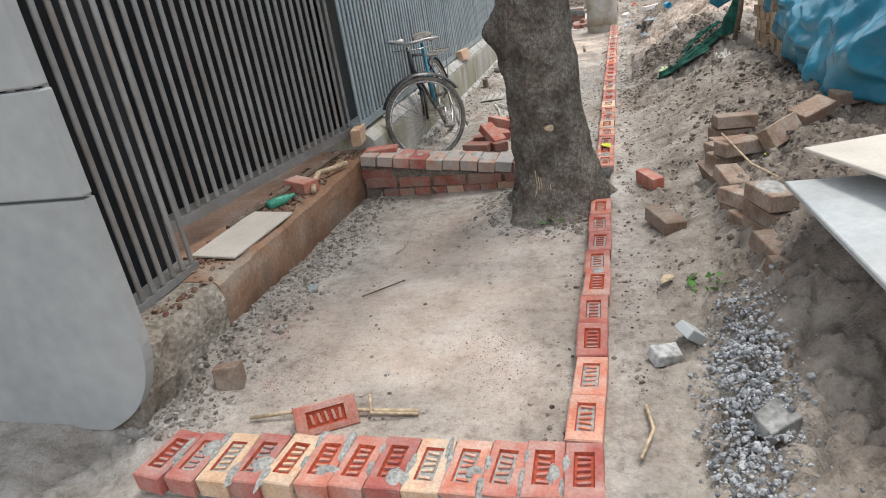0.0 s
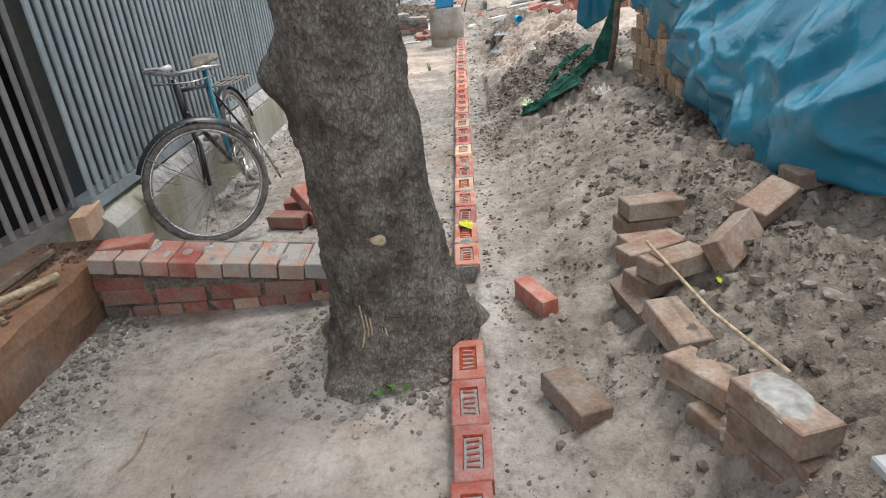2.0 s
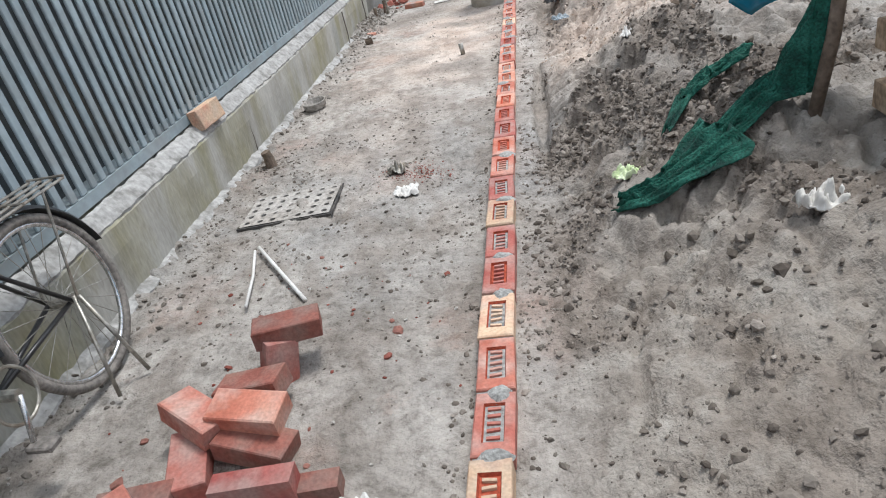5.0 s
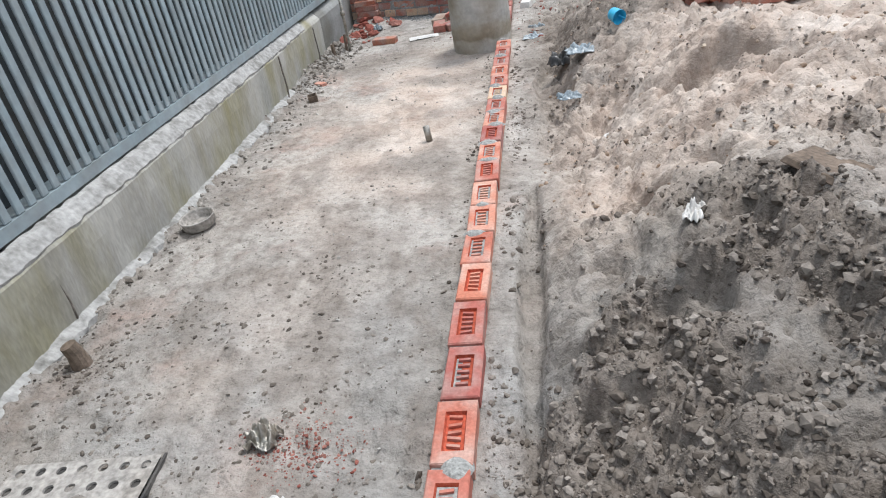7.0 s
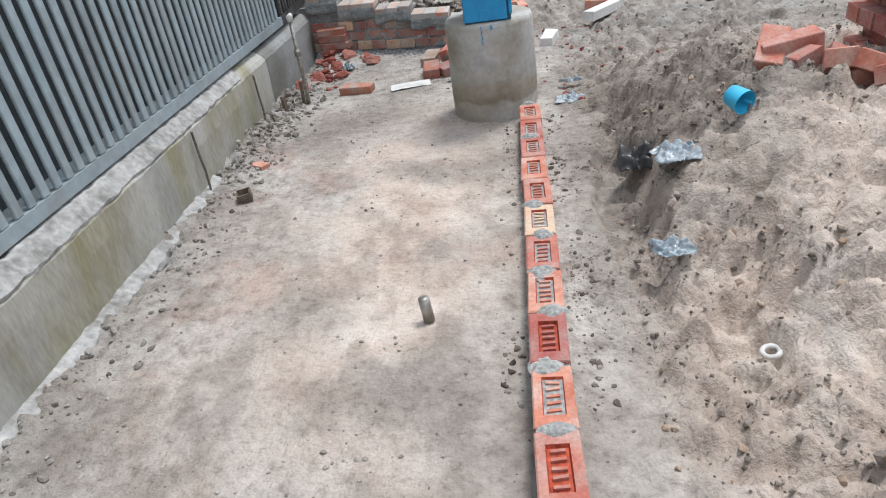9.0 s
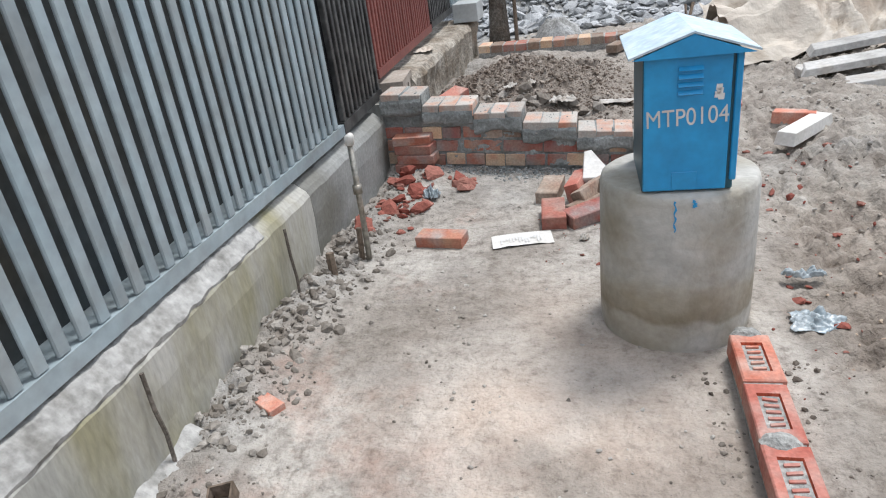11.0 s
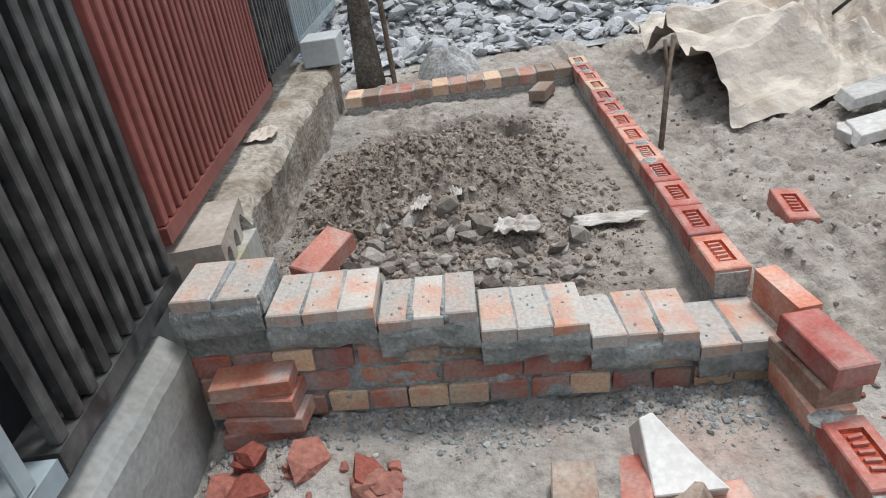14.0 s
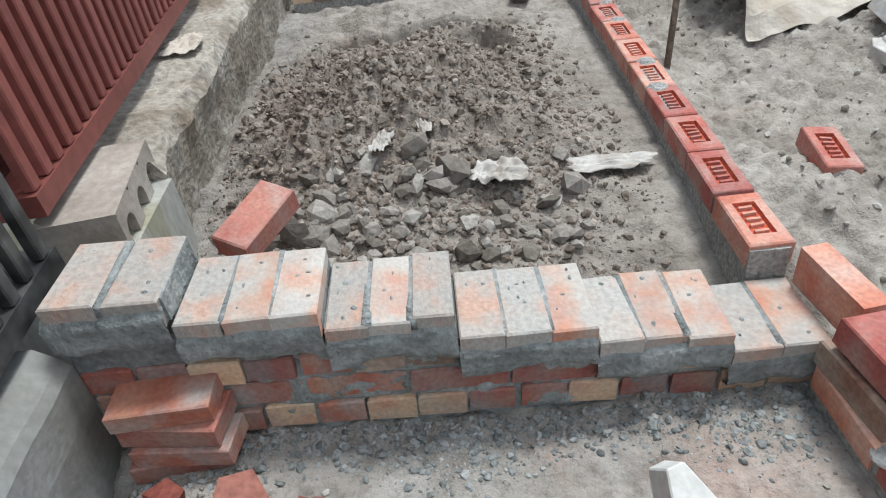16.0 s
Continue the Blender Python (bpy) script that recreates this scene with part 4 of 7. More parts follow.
bm = bmesh.new()
for i in range(7):
    x = -0.3 + 0.012 * i
    tube(bm, [(x, 4.5 + 0.004 * i, 0.33), (x + 0.01, 4.475, 0.24), (x - 0.02 + 0.008 * i, 4.45, 0.12 - 0.012 * i)], 0.003, 5)
tagged(part("dry_twigs", bm, M_PALE), "thin dry twigs hanging on the tree bark", "twigs")
bm = bmesh.new()
lump(bm, (0, 0, 0), (0.03, 0.018), 0.008, 4.0)
scar = part("bark_scar", bm, M_PALE, tree, "pale patch of bare wood", smooth=True)
place(scar, pose(-0.2, 4.503, 0.56, 90, 0, 0))


# ---- bicycle ----
def bicycle():
    b = tagged(root("bicycle"), "old black roadster bicycle leaning on the fence wall", "bicycle")
    fc, rc = Vector((-1.33, 5.93, 0.36)), Vector((-1.47, 7.02, 0.34))
    fm = Matrix.Rotation(radians(-86), 3, "Z") @ Matrix.Rotation(radians(-6), 3, "Y")
    rm = Matrix.Rotation(radians(-9), 3, "Y") @ Matrix.Rotation(radians(4), 3, "Z")
    for name, c, m in (("front_wheel", fc, fm @ Matrix.Rotation(radians(90 - 62), 3, "Z")), ("rear_wheel", rc, rm)):
        bm = bmesh.new()
        ring(bm, c, m, 0.315, 0.019, 44, 8)
        tyre = part(name, bm, M_TYRE, b, "dusty tyre", smooth=True)
        bm = bmesh.new()
        ring(bm, c, m, 0.292, 0.01, 44, 6)
        part("rim", bm, M_CHROME, tyre, smooth=True)
        bm = bmesh.new()
        for i in range(24):
            a = i * math.tau / 24
            off = m @ Vector((0.025 if i % 2 else -0.025, 0.02 * math.cos(a + 1.2), 0.02 * math.sin(a + 1.2)))
            tube(bm, [c + off, c + m @ Vector((0, 0.29 * math.cos(a), 0.29 * math.sin(a)))], 0.0014, 4, False)
        tube(bm, [c + m @ Vector((-0.05, 0, 0)), c + m @ Vector((0.05, 0, 0))], 0.018, 10)
        part("spokes", bm, M_STEEL, tyre)
        bm = bmesh.new()
        prev = None
        for i in range(19):
            a = radians(35 + 125 * i / 18) if name == "front_wheel" else radians(10 + 165 * i / 18)
            rowv = [bm.verts.new(c + m @ Vector((x, R * math.cos(a), R * math.sin(a)))) for x, R in ((-0.03, 0.343), (-0.018, 0.358), (0, 0.364), (0.018, 0.358), (0.03, 0.343))]
            if prev:
                for k in range(4):
                    bm.faces.new((prev[k], prev[k + 1], rowv[k + 1], rowv[k]))
            prev = rowv
        part("mudguard", bm, M_BIKE, b, "black mudguard with a pale edge", smooth=True)
    wm = fm @ Matrix.Rotation(radians(90 - 62), 3, "Z")
    head, top = Vector((-1.42, 6.1, 0.72)), Vector((-1.45, 6.13, 0.9))
    bbk, seat = Vector((-1.42, 6.58, 0.3)), Vector((-1.5, 6.7, 0.86))
    for name, pts, r, mt in (
        ("fork_blade", [fc + wm @ Vector((0.05, 0, 0)), fc + wm @ Vector((0.045, 0, 0.22)), head - Vector((0.0, 0.0, 0.08))], 0.011, M_BIKE),
        ("fork_blade", [fc + wm @ Vector((-0.05, 0, 0)), fc + wm @ Vector((-0.045, 0, 0.22)), head - Vector((0.0, 0.0, 0.08))], 0.011, M_BIKE),
        ("head_tube", [head - Vector((0, 0.01, 0.1)), top], 0.018, M_BIKE), ("down_tube", [head, bbk], 0.015, M_BIKE),
        ("top_tube", [top - Vector((0, 0, 0.06)), seat - Vector((0, 0, 0.1))], 0.014, M_BIKE), ("seat_tube", [bbk, seat], 0.015, M_TARP),
        ("chain_stay", [bbk, rc + Vector((0.04, 0, 0))], 0.009, M_BIKE), ("chain_stay", [bbk, rc + Vector((-0.05, 0, 0))], 0.009, M_BIKE),
        ("seat_stay", [seat - Vector((0, 0, 0.1)), rc + Vector((0.05, 0, 0))], 0.008, M_BIKE), ("seat_stay", [seat - Vector((0, 0, 0.1)), rc + Vector((-0.06, 0, 0))], 0.008, M_BIKE),
        ("handlebar", [top + Vector(p) for p in ((0.16, 0.2, 0.03), (0.24, 0.06, 0.04), (0.2, -0.04, 0.05), (0, -0.04, 0.03), (-0.16, 0.02, 0.05), (-0.2, 0.1, 0.05), (-0.13, 0.24, 0.03))], 0.012, M_CHROME),
        ("brake_rod", [top + Vector((0.17, 0.14, -0.02)), top + Vector((0.1, -0.03, -0.02)), top + Vector((-0.12, 0.0, -0.02)), top + Vector((-0.15, 0.18, -0.03))], 0.005, M_CHROME),
        ("crank", [bbk + Vector((0.08, 0, 0)), bbk + Vector((0.09, -0.06, -0.15))], 0.009, M_CHROME),
        ("stand", [rc + Vector((0.08, 0, 0.02)), Vector((-1.26, 7.0, 0.02))], 0.008, M_STEEL), ("stand", [rc + Vector((0.06, 0, 0.02)), Vector((-1.3, 6.86, 0.02))], 0.008, M_STEEL),
        ("front_stay", [fc + wm @ Vector((0.04, 0, 0)), fc + wm @ Vector((0.03, -0.28, 0.2))], 0.004, M_STEEL),
    ):
        bm = bmesh.new()
        part(name, tube(bm, pts, r, 8), mt, b, smooth=True)
    for g in ((0.16, 0.2, 0.03), (-0.13, 0.24, 0.03)):
        bm = bmesh.new()
        part("grip", tube(bm, [top + Vector(g) + Vector((0, -0.07, 0.0)), top + Vector(g) + Vector((0, 0.03, 0))], 0.018, 10), M_WHITE if g[0] < 0 else M_TYRE, b, "worn grip", smooth=True)
    bm = bmesh.new()
    bmesh.ops.create_uvsphere(bm, u_segments=18, v_segments=10, radius=1)
    for v in bm.verts:
        w = 0.5 + 0.5 * smoothstep(-0.6, 0.7, v.co.y)
        v.co = Vector((v.co.x * 0.11 * w, v.co.y * 0.14, v.co.z * 0.03))
    bm.transform(pose(seat.x, seat.y, seat.z + 0.05, 8, 0, 0))
    part("saddle", bm, M_TYRE, b, "black saddle", smooth=True)
    bm = bmesh.new()
    for x in (-0.07, -0.023, 0.023, 0.07):
        tube(bm, [rc + Vector((x, -0.2, 0.39)), rc + Vector((x, 0.22, 0.38))], 0.005, 6)
    for y in (-0.2, 0.0, 0.22):
        tube(bm, [rc + Vector((-0.075, y, 0.388)), rc + Vector((0.075, y, 0.388))], 0.005, 6)
    for x in (-0.07, 0.07):
        tube(bm, [rc + Vector((x, 0.1, 0.38)), rc + Vector((x, 0.0, 0.0))], 0.005, 6)
    part("luggage_rack", bm, M_STEEL, b)
    bm = bmesh.new()
    ring(bm, bbk + Vector((0.06, 0, 0)), rm, 0.09, 0.006, 28, 6)
    tube(bm, [bbk - Vector((0.07, 0, 0)), bbk + Vector((0.08, 0, 0))], 0.02, 10)
    part("chainwheel", bm, M_STEEL, b)
    for p in (bbk + Vector((0.12, -0.06, -0.15)), bbk + Vector((-0.12, 0.06, 0.14))):
        part("pedal", soft_box(p.x - 0.045, p.y - 0.03, p.z - 0.012, p.x + 0.045, p.y + 0.03, p.z + 0.012, 0.006), M_TYRE, b)
    return b


bicycle()

# ---- electrical cabinet on its concrete drum ----
PX, PY, PR, PT = -0.135, 12.94, 0.25, 0.545
bm = bmesh.new()
prof = ((0.245, -0.06), (0.25, 0.02), (0.252, 0.2), (0.25, 0.4), (0.249, 0.52), (0.243, 0.54), (0.235, 0.545), (0.12, 0.548), (0.0, 0.548))
rows = []
for r, z in prof[:-1]:
    rows.append([bm.verts.new((PX + (r + 0.004 * noise.noise(Vector((math.cos(k / 10) * 4, math.sin(k / 10) * 4, z * 9)))) * math.cos(k * math.tau / 64), PY + (r + 0.004 * noise.noise(Vector((k * 0.3, z * 9, 3)))) * math.sin(k * math.tau / 64), z)) for k in range(64)])
for i in range(len(rows) - 1):
    for k in range(64):
        bm.faces.new((rows[i][k], rows[i][(k + 1) % 64], rows[i + 1][(k + 1) % 64], rows[i + 1][k]))
bm.faces.new(rows[-1])
M_DRUM = mat("drum_concrete", [(0.36, 0.355, 0.335), (0.47, 0.46, 0.43), (0.43, 0.4, 0.35)], 5, 0.92, grain=35, bump=0.6, fine=0.09, stain=(0.27, 0.24, 0.18), stain_scale=4.0, stain_amount=0.8)
dn, dl = M_DRUM.node_tree.nodes, M_DRUM.node_tree.links
dtc, dsep, dno, dadd, dramp, dmix = (dn.new("ShaderNode" + k) for k in ("TexCoord", "SeparateXYZ", "TexNoise", "Math", "ValToRGB", "Mix"))
dno.inputs["Scale"].default_value, dno.inputs["Detail"].default_value = 7.0, 6.0
dl.new(dtc.outputs["Object"], dsep.inputs[0])
dl.new(dtc.outputs["Object"], dno.inputs["Vector"])
dadd.operation = "MULTIPLY_ADD"
dl.new(dno.outputs["Fac"], dadd.inputs[0])
dadd.inputs[1].default_value = 0.14
dl.new(dsep.outputs["Z"], dadd.inputs[2])
for i, (p, c) in enumerate(((0.12, (1.12, 1.1, 1.1)), (0.165, (1.05, 1.02, 1.0)), (0.19, (0.72, 0.66, 0.57)), (0.26, (0.85, 0.8, 0.71)), (0.33, (1.0, 1.0, 1.0)))):
    k = dramp.color_ramp.elements[i] if i < 2 else dramp.color_ramp.elements.new(p)
    k.position, k.color = p, (*c, 1)
dl.new(dadd.outputs[0], dramp.inputs[0])
dmix.data_type, dmix.blend_type = "RGBA", "MULTIPLY"
dmix.inputs[0].default_value = 1.0
dl.new(dn["Principled BSDF"].inputs["Base Color"].links[0].from_socket, dmix.inputs[6])
dl.new(dramp.outputs[0], dmix.inputs[7])
dl.new(dmix.outputs[2], dn["Principled BSDF"].inputs["Base Color"])
drum = tagged(part("concrete_drum", bm, M_DRUM, smooth=True), "round cast concrete plinth with a tide mark of damp", "plinth")
for a, z0, w in ((-97, 0.44, 0.003), (-85, 0.52, 0.008)):
    bm = tube(bmesh.new(), [(0.003 * math.sin(i * 1.7), 0, z0 + (0.54 - z0) * i / 11) for i in range(12)], [w * (0.5 + 0.3 * (i % 3)) for i in range(12)], 6)
    bm.transform(Matrix.Diagonal((1, 0.3, 1, 1)))
    bm.transform(Matrix.Translation((PX, PY, 0)) @ Matrix.Rotation(radians(a + 90), 4, "Z") @ Matrix.Translation((0, -0.2545, 0)))
    part("paint_drip", bm, M_BLUE, drum, "dribbled blue paint")
cab = tagged(root("electrical_cabinet", pose(PX + 0.005, 12.745, PT + 0.004, 0, 0, 2)), "blue painted steel electrical cabinet with a pitched roof", "cabinet")
CW, CD, CH = 0.128, 0.32, 0.41
# Sides use a darkened teal that puts their shade into the paint
part("body", soft_box(-CW, 0.006, 0, CW, CD, CH, 0.004), mat("shaded_teal", [(0.012, 0.075, 0.105), (0.018, 0.1, 0.135)], 3, 0.4, grain=30, bump=0.06, fine=0.08, spec=0.5), cab, "teal sides darkened for shade")
part("door", soft_box(-CW + 0.002, -0.008, 0.006, CW - 0.022, 0.005, CH - 0.004, 0.003), M_BLUE, cab)
door = cab.children[-1]
part("door_edge", soft_box(CW - 0.012, -0.004, 0.03, CW + 0.006, 0.03, CH - 0.01, 0.003), M_BLUE, cab)
bm = bmesh.new()
for i in range(4):
    z = 0.29 + 0.022 * i
    vs = [bm.verts.new(p) for p in ((-0.035, -0.009, z), (0.03, -0.009, z), (0.03, -0.02, z + 0.004), (-0.035, -0.02, z + 0.004), (-0.035, -0.009, z + 0.014), (0.03, -0.009, z + 0.014))]
    for f in ((0, 1, 2, 3), (3, 2, 5, 4), (0, 3, 4), (1, 5, 2)):
        bm.faces.new([vs[k] for k in f])
part("vent_louvres", bm, M_BLUE, door)
part("hatch", soft_box(-0.045, -0.011, 0.01, 0.025, -0.008, 0.065, 0.001), M_BLUE, door)
bm = bmesh.new()
ov, ex, ap = 0.042, 0.03, 0.055
for y0, y1 in ((-ex, CD + 0.04),):
    a = [bm.verts.new(p) for p in ((-CW - ov, y0, CH - 0.004), (0, y0, CH + ap), (CW + ov, y0, CH - 0.004), (-CW - ov, y1, CH - 0.004), (0, y1, CH + ap), (CW + ov, y1, CH - 0.004))]
    b = [bm.verts.new(v.co - Vector((0, 0, 0.006))) for v in a]
    for q in ((0, 1, 4, 3), (1, 2, 5, 4)):
        bm.faces.new([a[k] for k in q])
        bm.faces.new([b[k] for k in reversed(q)])
    for q in ((0, 1), (1, 2), (2, 5), (5, 4), (4, 3), (3, 0)):
        bm.faces.new((a[q[0]], a[q[1]], b[q[1]], b[q[0]]))
bmesh.ops.recalc_face_normals(bm, faces=bm.faces)
part("roof", bm, M_ROOF, cab, "faded pale blue sheet roof")
for y in (-ex + 0.002, CD + 0.03):
    bm = bmesh.new()
    v = [bm.verts.new(p) for p in ((-CW - ov + 0.01, y, CH - 0.012), (CW + ov - 0.01, y, CH - 0.012), (0, y, CH + ap - 0.008), (-CW - ov + 0.01, y + 0.006, CH - 0.012), (CW + ov - 0.01, y + 0.006, CH - 0.012), (0, y + 0.006, CH + ap - 0.008))]
    for q in ((0, 1, 2), (5, 4, 3), (0, 3, 4, 1), (1, 4, 5, 2), (2, 5, 3, 0)):
        bm.faces.new([v[k] for k in q])
    part("gable", bm, M_BLUE, cab)
cu = bpy.data.curves.new("lettering", "FONT")
cu.body, cu.size, cu.extrude, cu.align_x = "MTP0104", 0.057, 0.0006, "CENTER"
txt = new("lettering", cu)
txt.matrix_world = pose(0, 0, 0, 0, 0, 0)
bpy.context.view_layer.update()
lme = bpy.data.meshes.new_from_object(txt.evaluated_get(bpy.context.evaluated_depsgraph_get()))
bpy.data.objects.remove(txt)
lme.materials.clear()
lme.materials.append(M_WHITE)
let = new("lettering", lme)
let.parent = door
let.matrix_basis = pose(-0.008, -0.0095, 0.205, 90, -2, 0) @ Matrix.Diagonal((1.02, 1.25, 1, 1))
let["label"] = "hand painted white letters"
bm = bmesh.new()
for p in ((0.055, 0.3), (0.05, 0.29), (0.06, 0.285), (0.052, 0.31)):
    box(bm, p[0] - 0.008, -0.0098, p[1] - 0.008, p[0] + 0.008, -0.009, p[1] + 0.01, Matrix.Rotation(radians(4), 4, "Y"))
part("paint_mark", bm, M_WHITE, door)


# ---- blue sheet over the brick stack ----
def edge_z(y):
    ks = ((4.3, 0.56), (4.9, 0.46), (5.44, 0.42), (5.87, 0.47), (6.31, 0.57), (7.14, 0.8), (7.6, 0.92))
    for (a, za), (b, zb) in zip(ks, ks[1:]):
        if y <= b:
            return za + (zb - za) * max(0, (y - a) / (b - a))
    return ks[-1][1]


def cloth(name, fn, nu, nv, material, label, category, thick=0.003):
    bm = bmesh.new()
    g = [[bm.verts.new(fn(i / nu, j / nv)) for j in range(nv + 1)] for i in range(nu + 1)]
    for i in range(nu):
        for j in range(nv):
            bm.faces.new((g[i][j], g[i + 1][j], g[i + 1][j + 1], g[i][j + 1]))
    ob = part(name, bm, material, smooth=True)
    md = ob.modifiers.new("thickness", "SOLIDIFY")
    md.thickness = thick
    return tagged(ob, label, category)


def tarp_fn(u, v):
    y = 4.2 + 3.35 * u
    z0 = edge_z(y)
    z = z0 + (1.75 - z0) * min(1, v / 0.7)
    fold = 0.05 * noise.noise(Vector((y * 1.6 + z * 2.4, z * 1.2, 1))) + 0.035 * noise.noise(Vector((y * 4 + z * 6, z * 3, 5))) + 0.018 * math.sin(11 * (y + 1.1 * z) + 2 * noise.noise(Vector((y * 2, z, 0))))
    crease = max(0.0, 1 - 6 * abs(noise.noise(Vector((y * 1.3 + z * 2.2, z * 1.6 - y * 0.7, 3)))))
    crease += 0.6 * max(0.0, 1 - 7 * abs(noise.noise(Vector((y * 3.1 - z * 1.4, z * 3.6 + y, 8)))))
    fold -= 0.035 * crease
    x = 1.33 + 0.02 * (y - 6) ** 2 + 0.55 * (z - z0) ** 1.4 - 0.1 * math.sin(math.pi * min(1, v / 0.5)) + fold
    if y < 5.0:
        x += 0.35 * (5.0 - y)
    if v > 0.7:
        x += 2.2 * (v - 0.7) / 0.3
        z += 0.15 * (v - 0.7) / 0.3
    return (x, y, z - 0.02 * noise.noise(Vector((y * 5, 0, 2))) * (1 - v))


cloth("tarpaulin", tarp_fn, 150, 100, M_TARP, "glossy blue tarpaulin draped over a brick stack", "tarpaulin")
def corner_fn(u, v):
    w = noise.noise(Vector((u * 3, v * 2, 8)))
    z = 0.7 + 0.35 * max(0.0, u - 0.12) + 0.5 * max(0.0, 0.12 - u) + (1.1 - 0.2 * u) * v
    return (0.99 + 0.5 * u + 0.05 * w + 0.03 * math.sin(8 * u + 4 * v) + 0.25 * v * v, 7.84 - 0.32 * u + 0.05 * math.sin(10 * u + 3 * w), z)


cloth("tarpaulin", corner_fn, 40, 40, M_TARP, "hanging corner of a teal tarpaulin", "tarpaulin")
stack = tagged(root("mud_brick_stack"), "stack of pale earth-stained bricks under the tarpaulin", "brick stack")
M_MUD = mat("mud_stained_brick", [(0.3, 0.2, 0.13), (0.42, 0.31, 0.21), (0.48, 0.38, 0.28)], 5, 0.97, grain=40, bump=0.5, vary=0.2, stain=(0.26, 0.17, 0.1), stain_scale=4)
MUD = [brick_mesh("mud_brick", (M_MUD,), 0.228, 0.112, 0.09, False, i) for i in range(3)]
for c in range(7):
    n = 13
    for i in range(n):
        y = 5.1 + 0.185 * i + (0.09 if c % 2 else 0)
        if 0.3 + 0.096 * c > edge_z(y) + 0.1 or y > 7.35:
            continue
        lay(stack, random.choice(MUD), pose(1.47 - 0.045 * (y - 5.1) + random.uniform(-0.012, 0.012), y, 0.27 + 0.096 * c, random.uniform(-2, 2), random.uniform(-2, 2), random.uniform(-3, 3)) @ Matrix.Diagonal((1, 0.76 if i % 3 else 0.8, 1, 1)))
bm = bmesh.new()
box(bm, 1.47, 5.0, 0.1, 2.9, 7.3, 0.84)
box(bm, 1.75, 4.6, 0.1, 2.9, 7.4, 1.45)
part("inner_bricks", bm, M_MUD, stack)
bm = bmesh.new()
tagged(part("prop_pole", tube(bm, [(1.12, 7.42, 0.25), (1.2, 7.45, 0.7), (1.27, 7.5, 1.6)], 0.022, 9), M_WOOD, smooth=True), "leaning wooden pole propping the tarpaulin", "pole")


# ---- green net ----
def swathe(label, spine, width, folds, rise, seed, nu=150, nv=70):
    """Bunched netting that lies along a line, its folds running lengthwise."""
    pts = [Vector(p) for p in spine]

    def fn(u, v):
        q = u * (len(pts) - 1)
        i = min(int(q), len(pts) - 2)
        f = smoothstep(0, 1, q - i)
        c = pts[i].lerp(pts[i + 1], q - i)
        d = (pts[i + 1] - pts[i]).normalized()
        side = Vector((-d.y, d.x, 0))
        w = width[i] + (width[i + 1] - width[i]) * f
        a = 2 * v - 1
        wob = noise.noise(Vector((u * 3.2, a * 1.3, seed)))
        p = c + side * w * (a + 0.22 * wob) + d * 0.05 * noise.noise(Vector((u * 5, a * 4, seed + 3)))
        crease = 1 - abs(math.sin(folds * a + 5.5 * wob + 2.5 * u))
        crease = 0.6 * crease + 0.4 * (1 - abs(math.sin(2.3 * folds * a - 4.0 * wob + 5.0 * u)))
        z = max(ground_base(p.x, p.y) + 0.03, c.z * (1 - a * a)) + 0.012 + rise * (1 - a * a) ** 0.6 * (0.25 + 0.75 * crease ** 1.4)
        z += 0.012 * noise.noise(Vector((p.x * 9, p.y * 9, seed))) + 0.004 * noise.noise(Vector((p.x * 30, p.y * 30, seed)))
        return (p.x, p.y, z)
    return cloth("shade_net", fn, nu, nv, M_NET, label, "net", 0.002)


swathe("crumpled dark green shade net bunched on the earth heap", ((0.52, 7.47, 0.0), (0.68, 7.42, 0.0), (0.88, 7.47, 0.0), (1.05, 7.56, 0.5), (1.16, 7.5, 0.78), (1.2, 7.46, 1.0)), (0.04, 0.09, 0.2, 0.2, 0.13, 0.05), 6.0, 0.06, 2.0)
swathe("strip of dark green shade net half buried in soil", ((0.74, 7.74, 0.0), (0.84, 7.9, 0.0), (0.94, 7.92, 0.0), (1.08, 7.88, 0.0)), (0.02, 0.045, 0.05, 0.03), 4.0, 0.045, 5.0, 80, 30)

# ---- boards and panel near the start ----
part_ = soft_box(0, -0.6, 0, 1.1, 0, 0.014, 0.003)
b1_ = tagged(part("board", part_, M_BOARD), "dusty white board lying on the earth heap", "board", "boards on the heap")
place(b1_, pose(0.84, 3.53, 0.64, 0, 2, 24))
b2_ = tagged(part("board", soft_box(0, -1.1, 0, 0.9, 0, 0.022, 0.004), M_STONE), "grey stone-faced board lying on the earth heap", "board", "boards on the heap")
place(b2_, pose(0.76, 3.42, 0.545, 1, 1, 6))
sup = tagged(root("brick_pile"), "old bricks stacked under the boards", "bricks")
for x, y, z in ((1.2, 3.3, 0.33), (1.2, 3.31, 0.402), (1.2, 3.3, 0.47), (1.3, 2.8, 0.33), (1.3, 2.81, 0.4), (1.3, 2.8, 0.47), (1.35, 3.5, 0.56)):
    lay(sup, random.choice(OLD), pose(x, y, z, 0, 0, random.uniform(0, 90)))


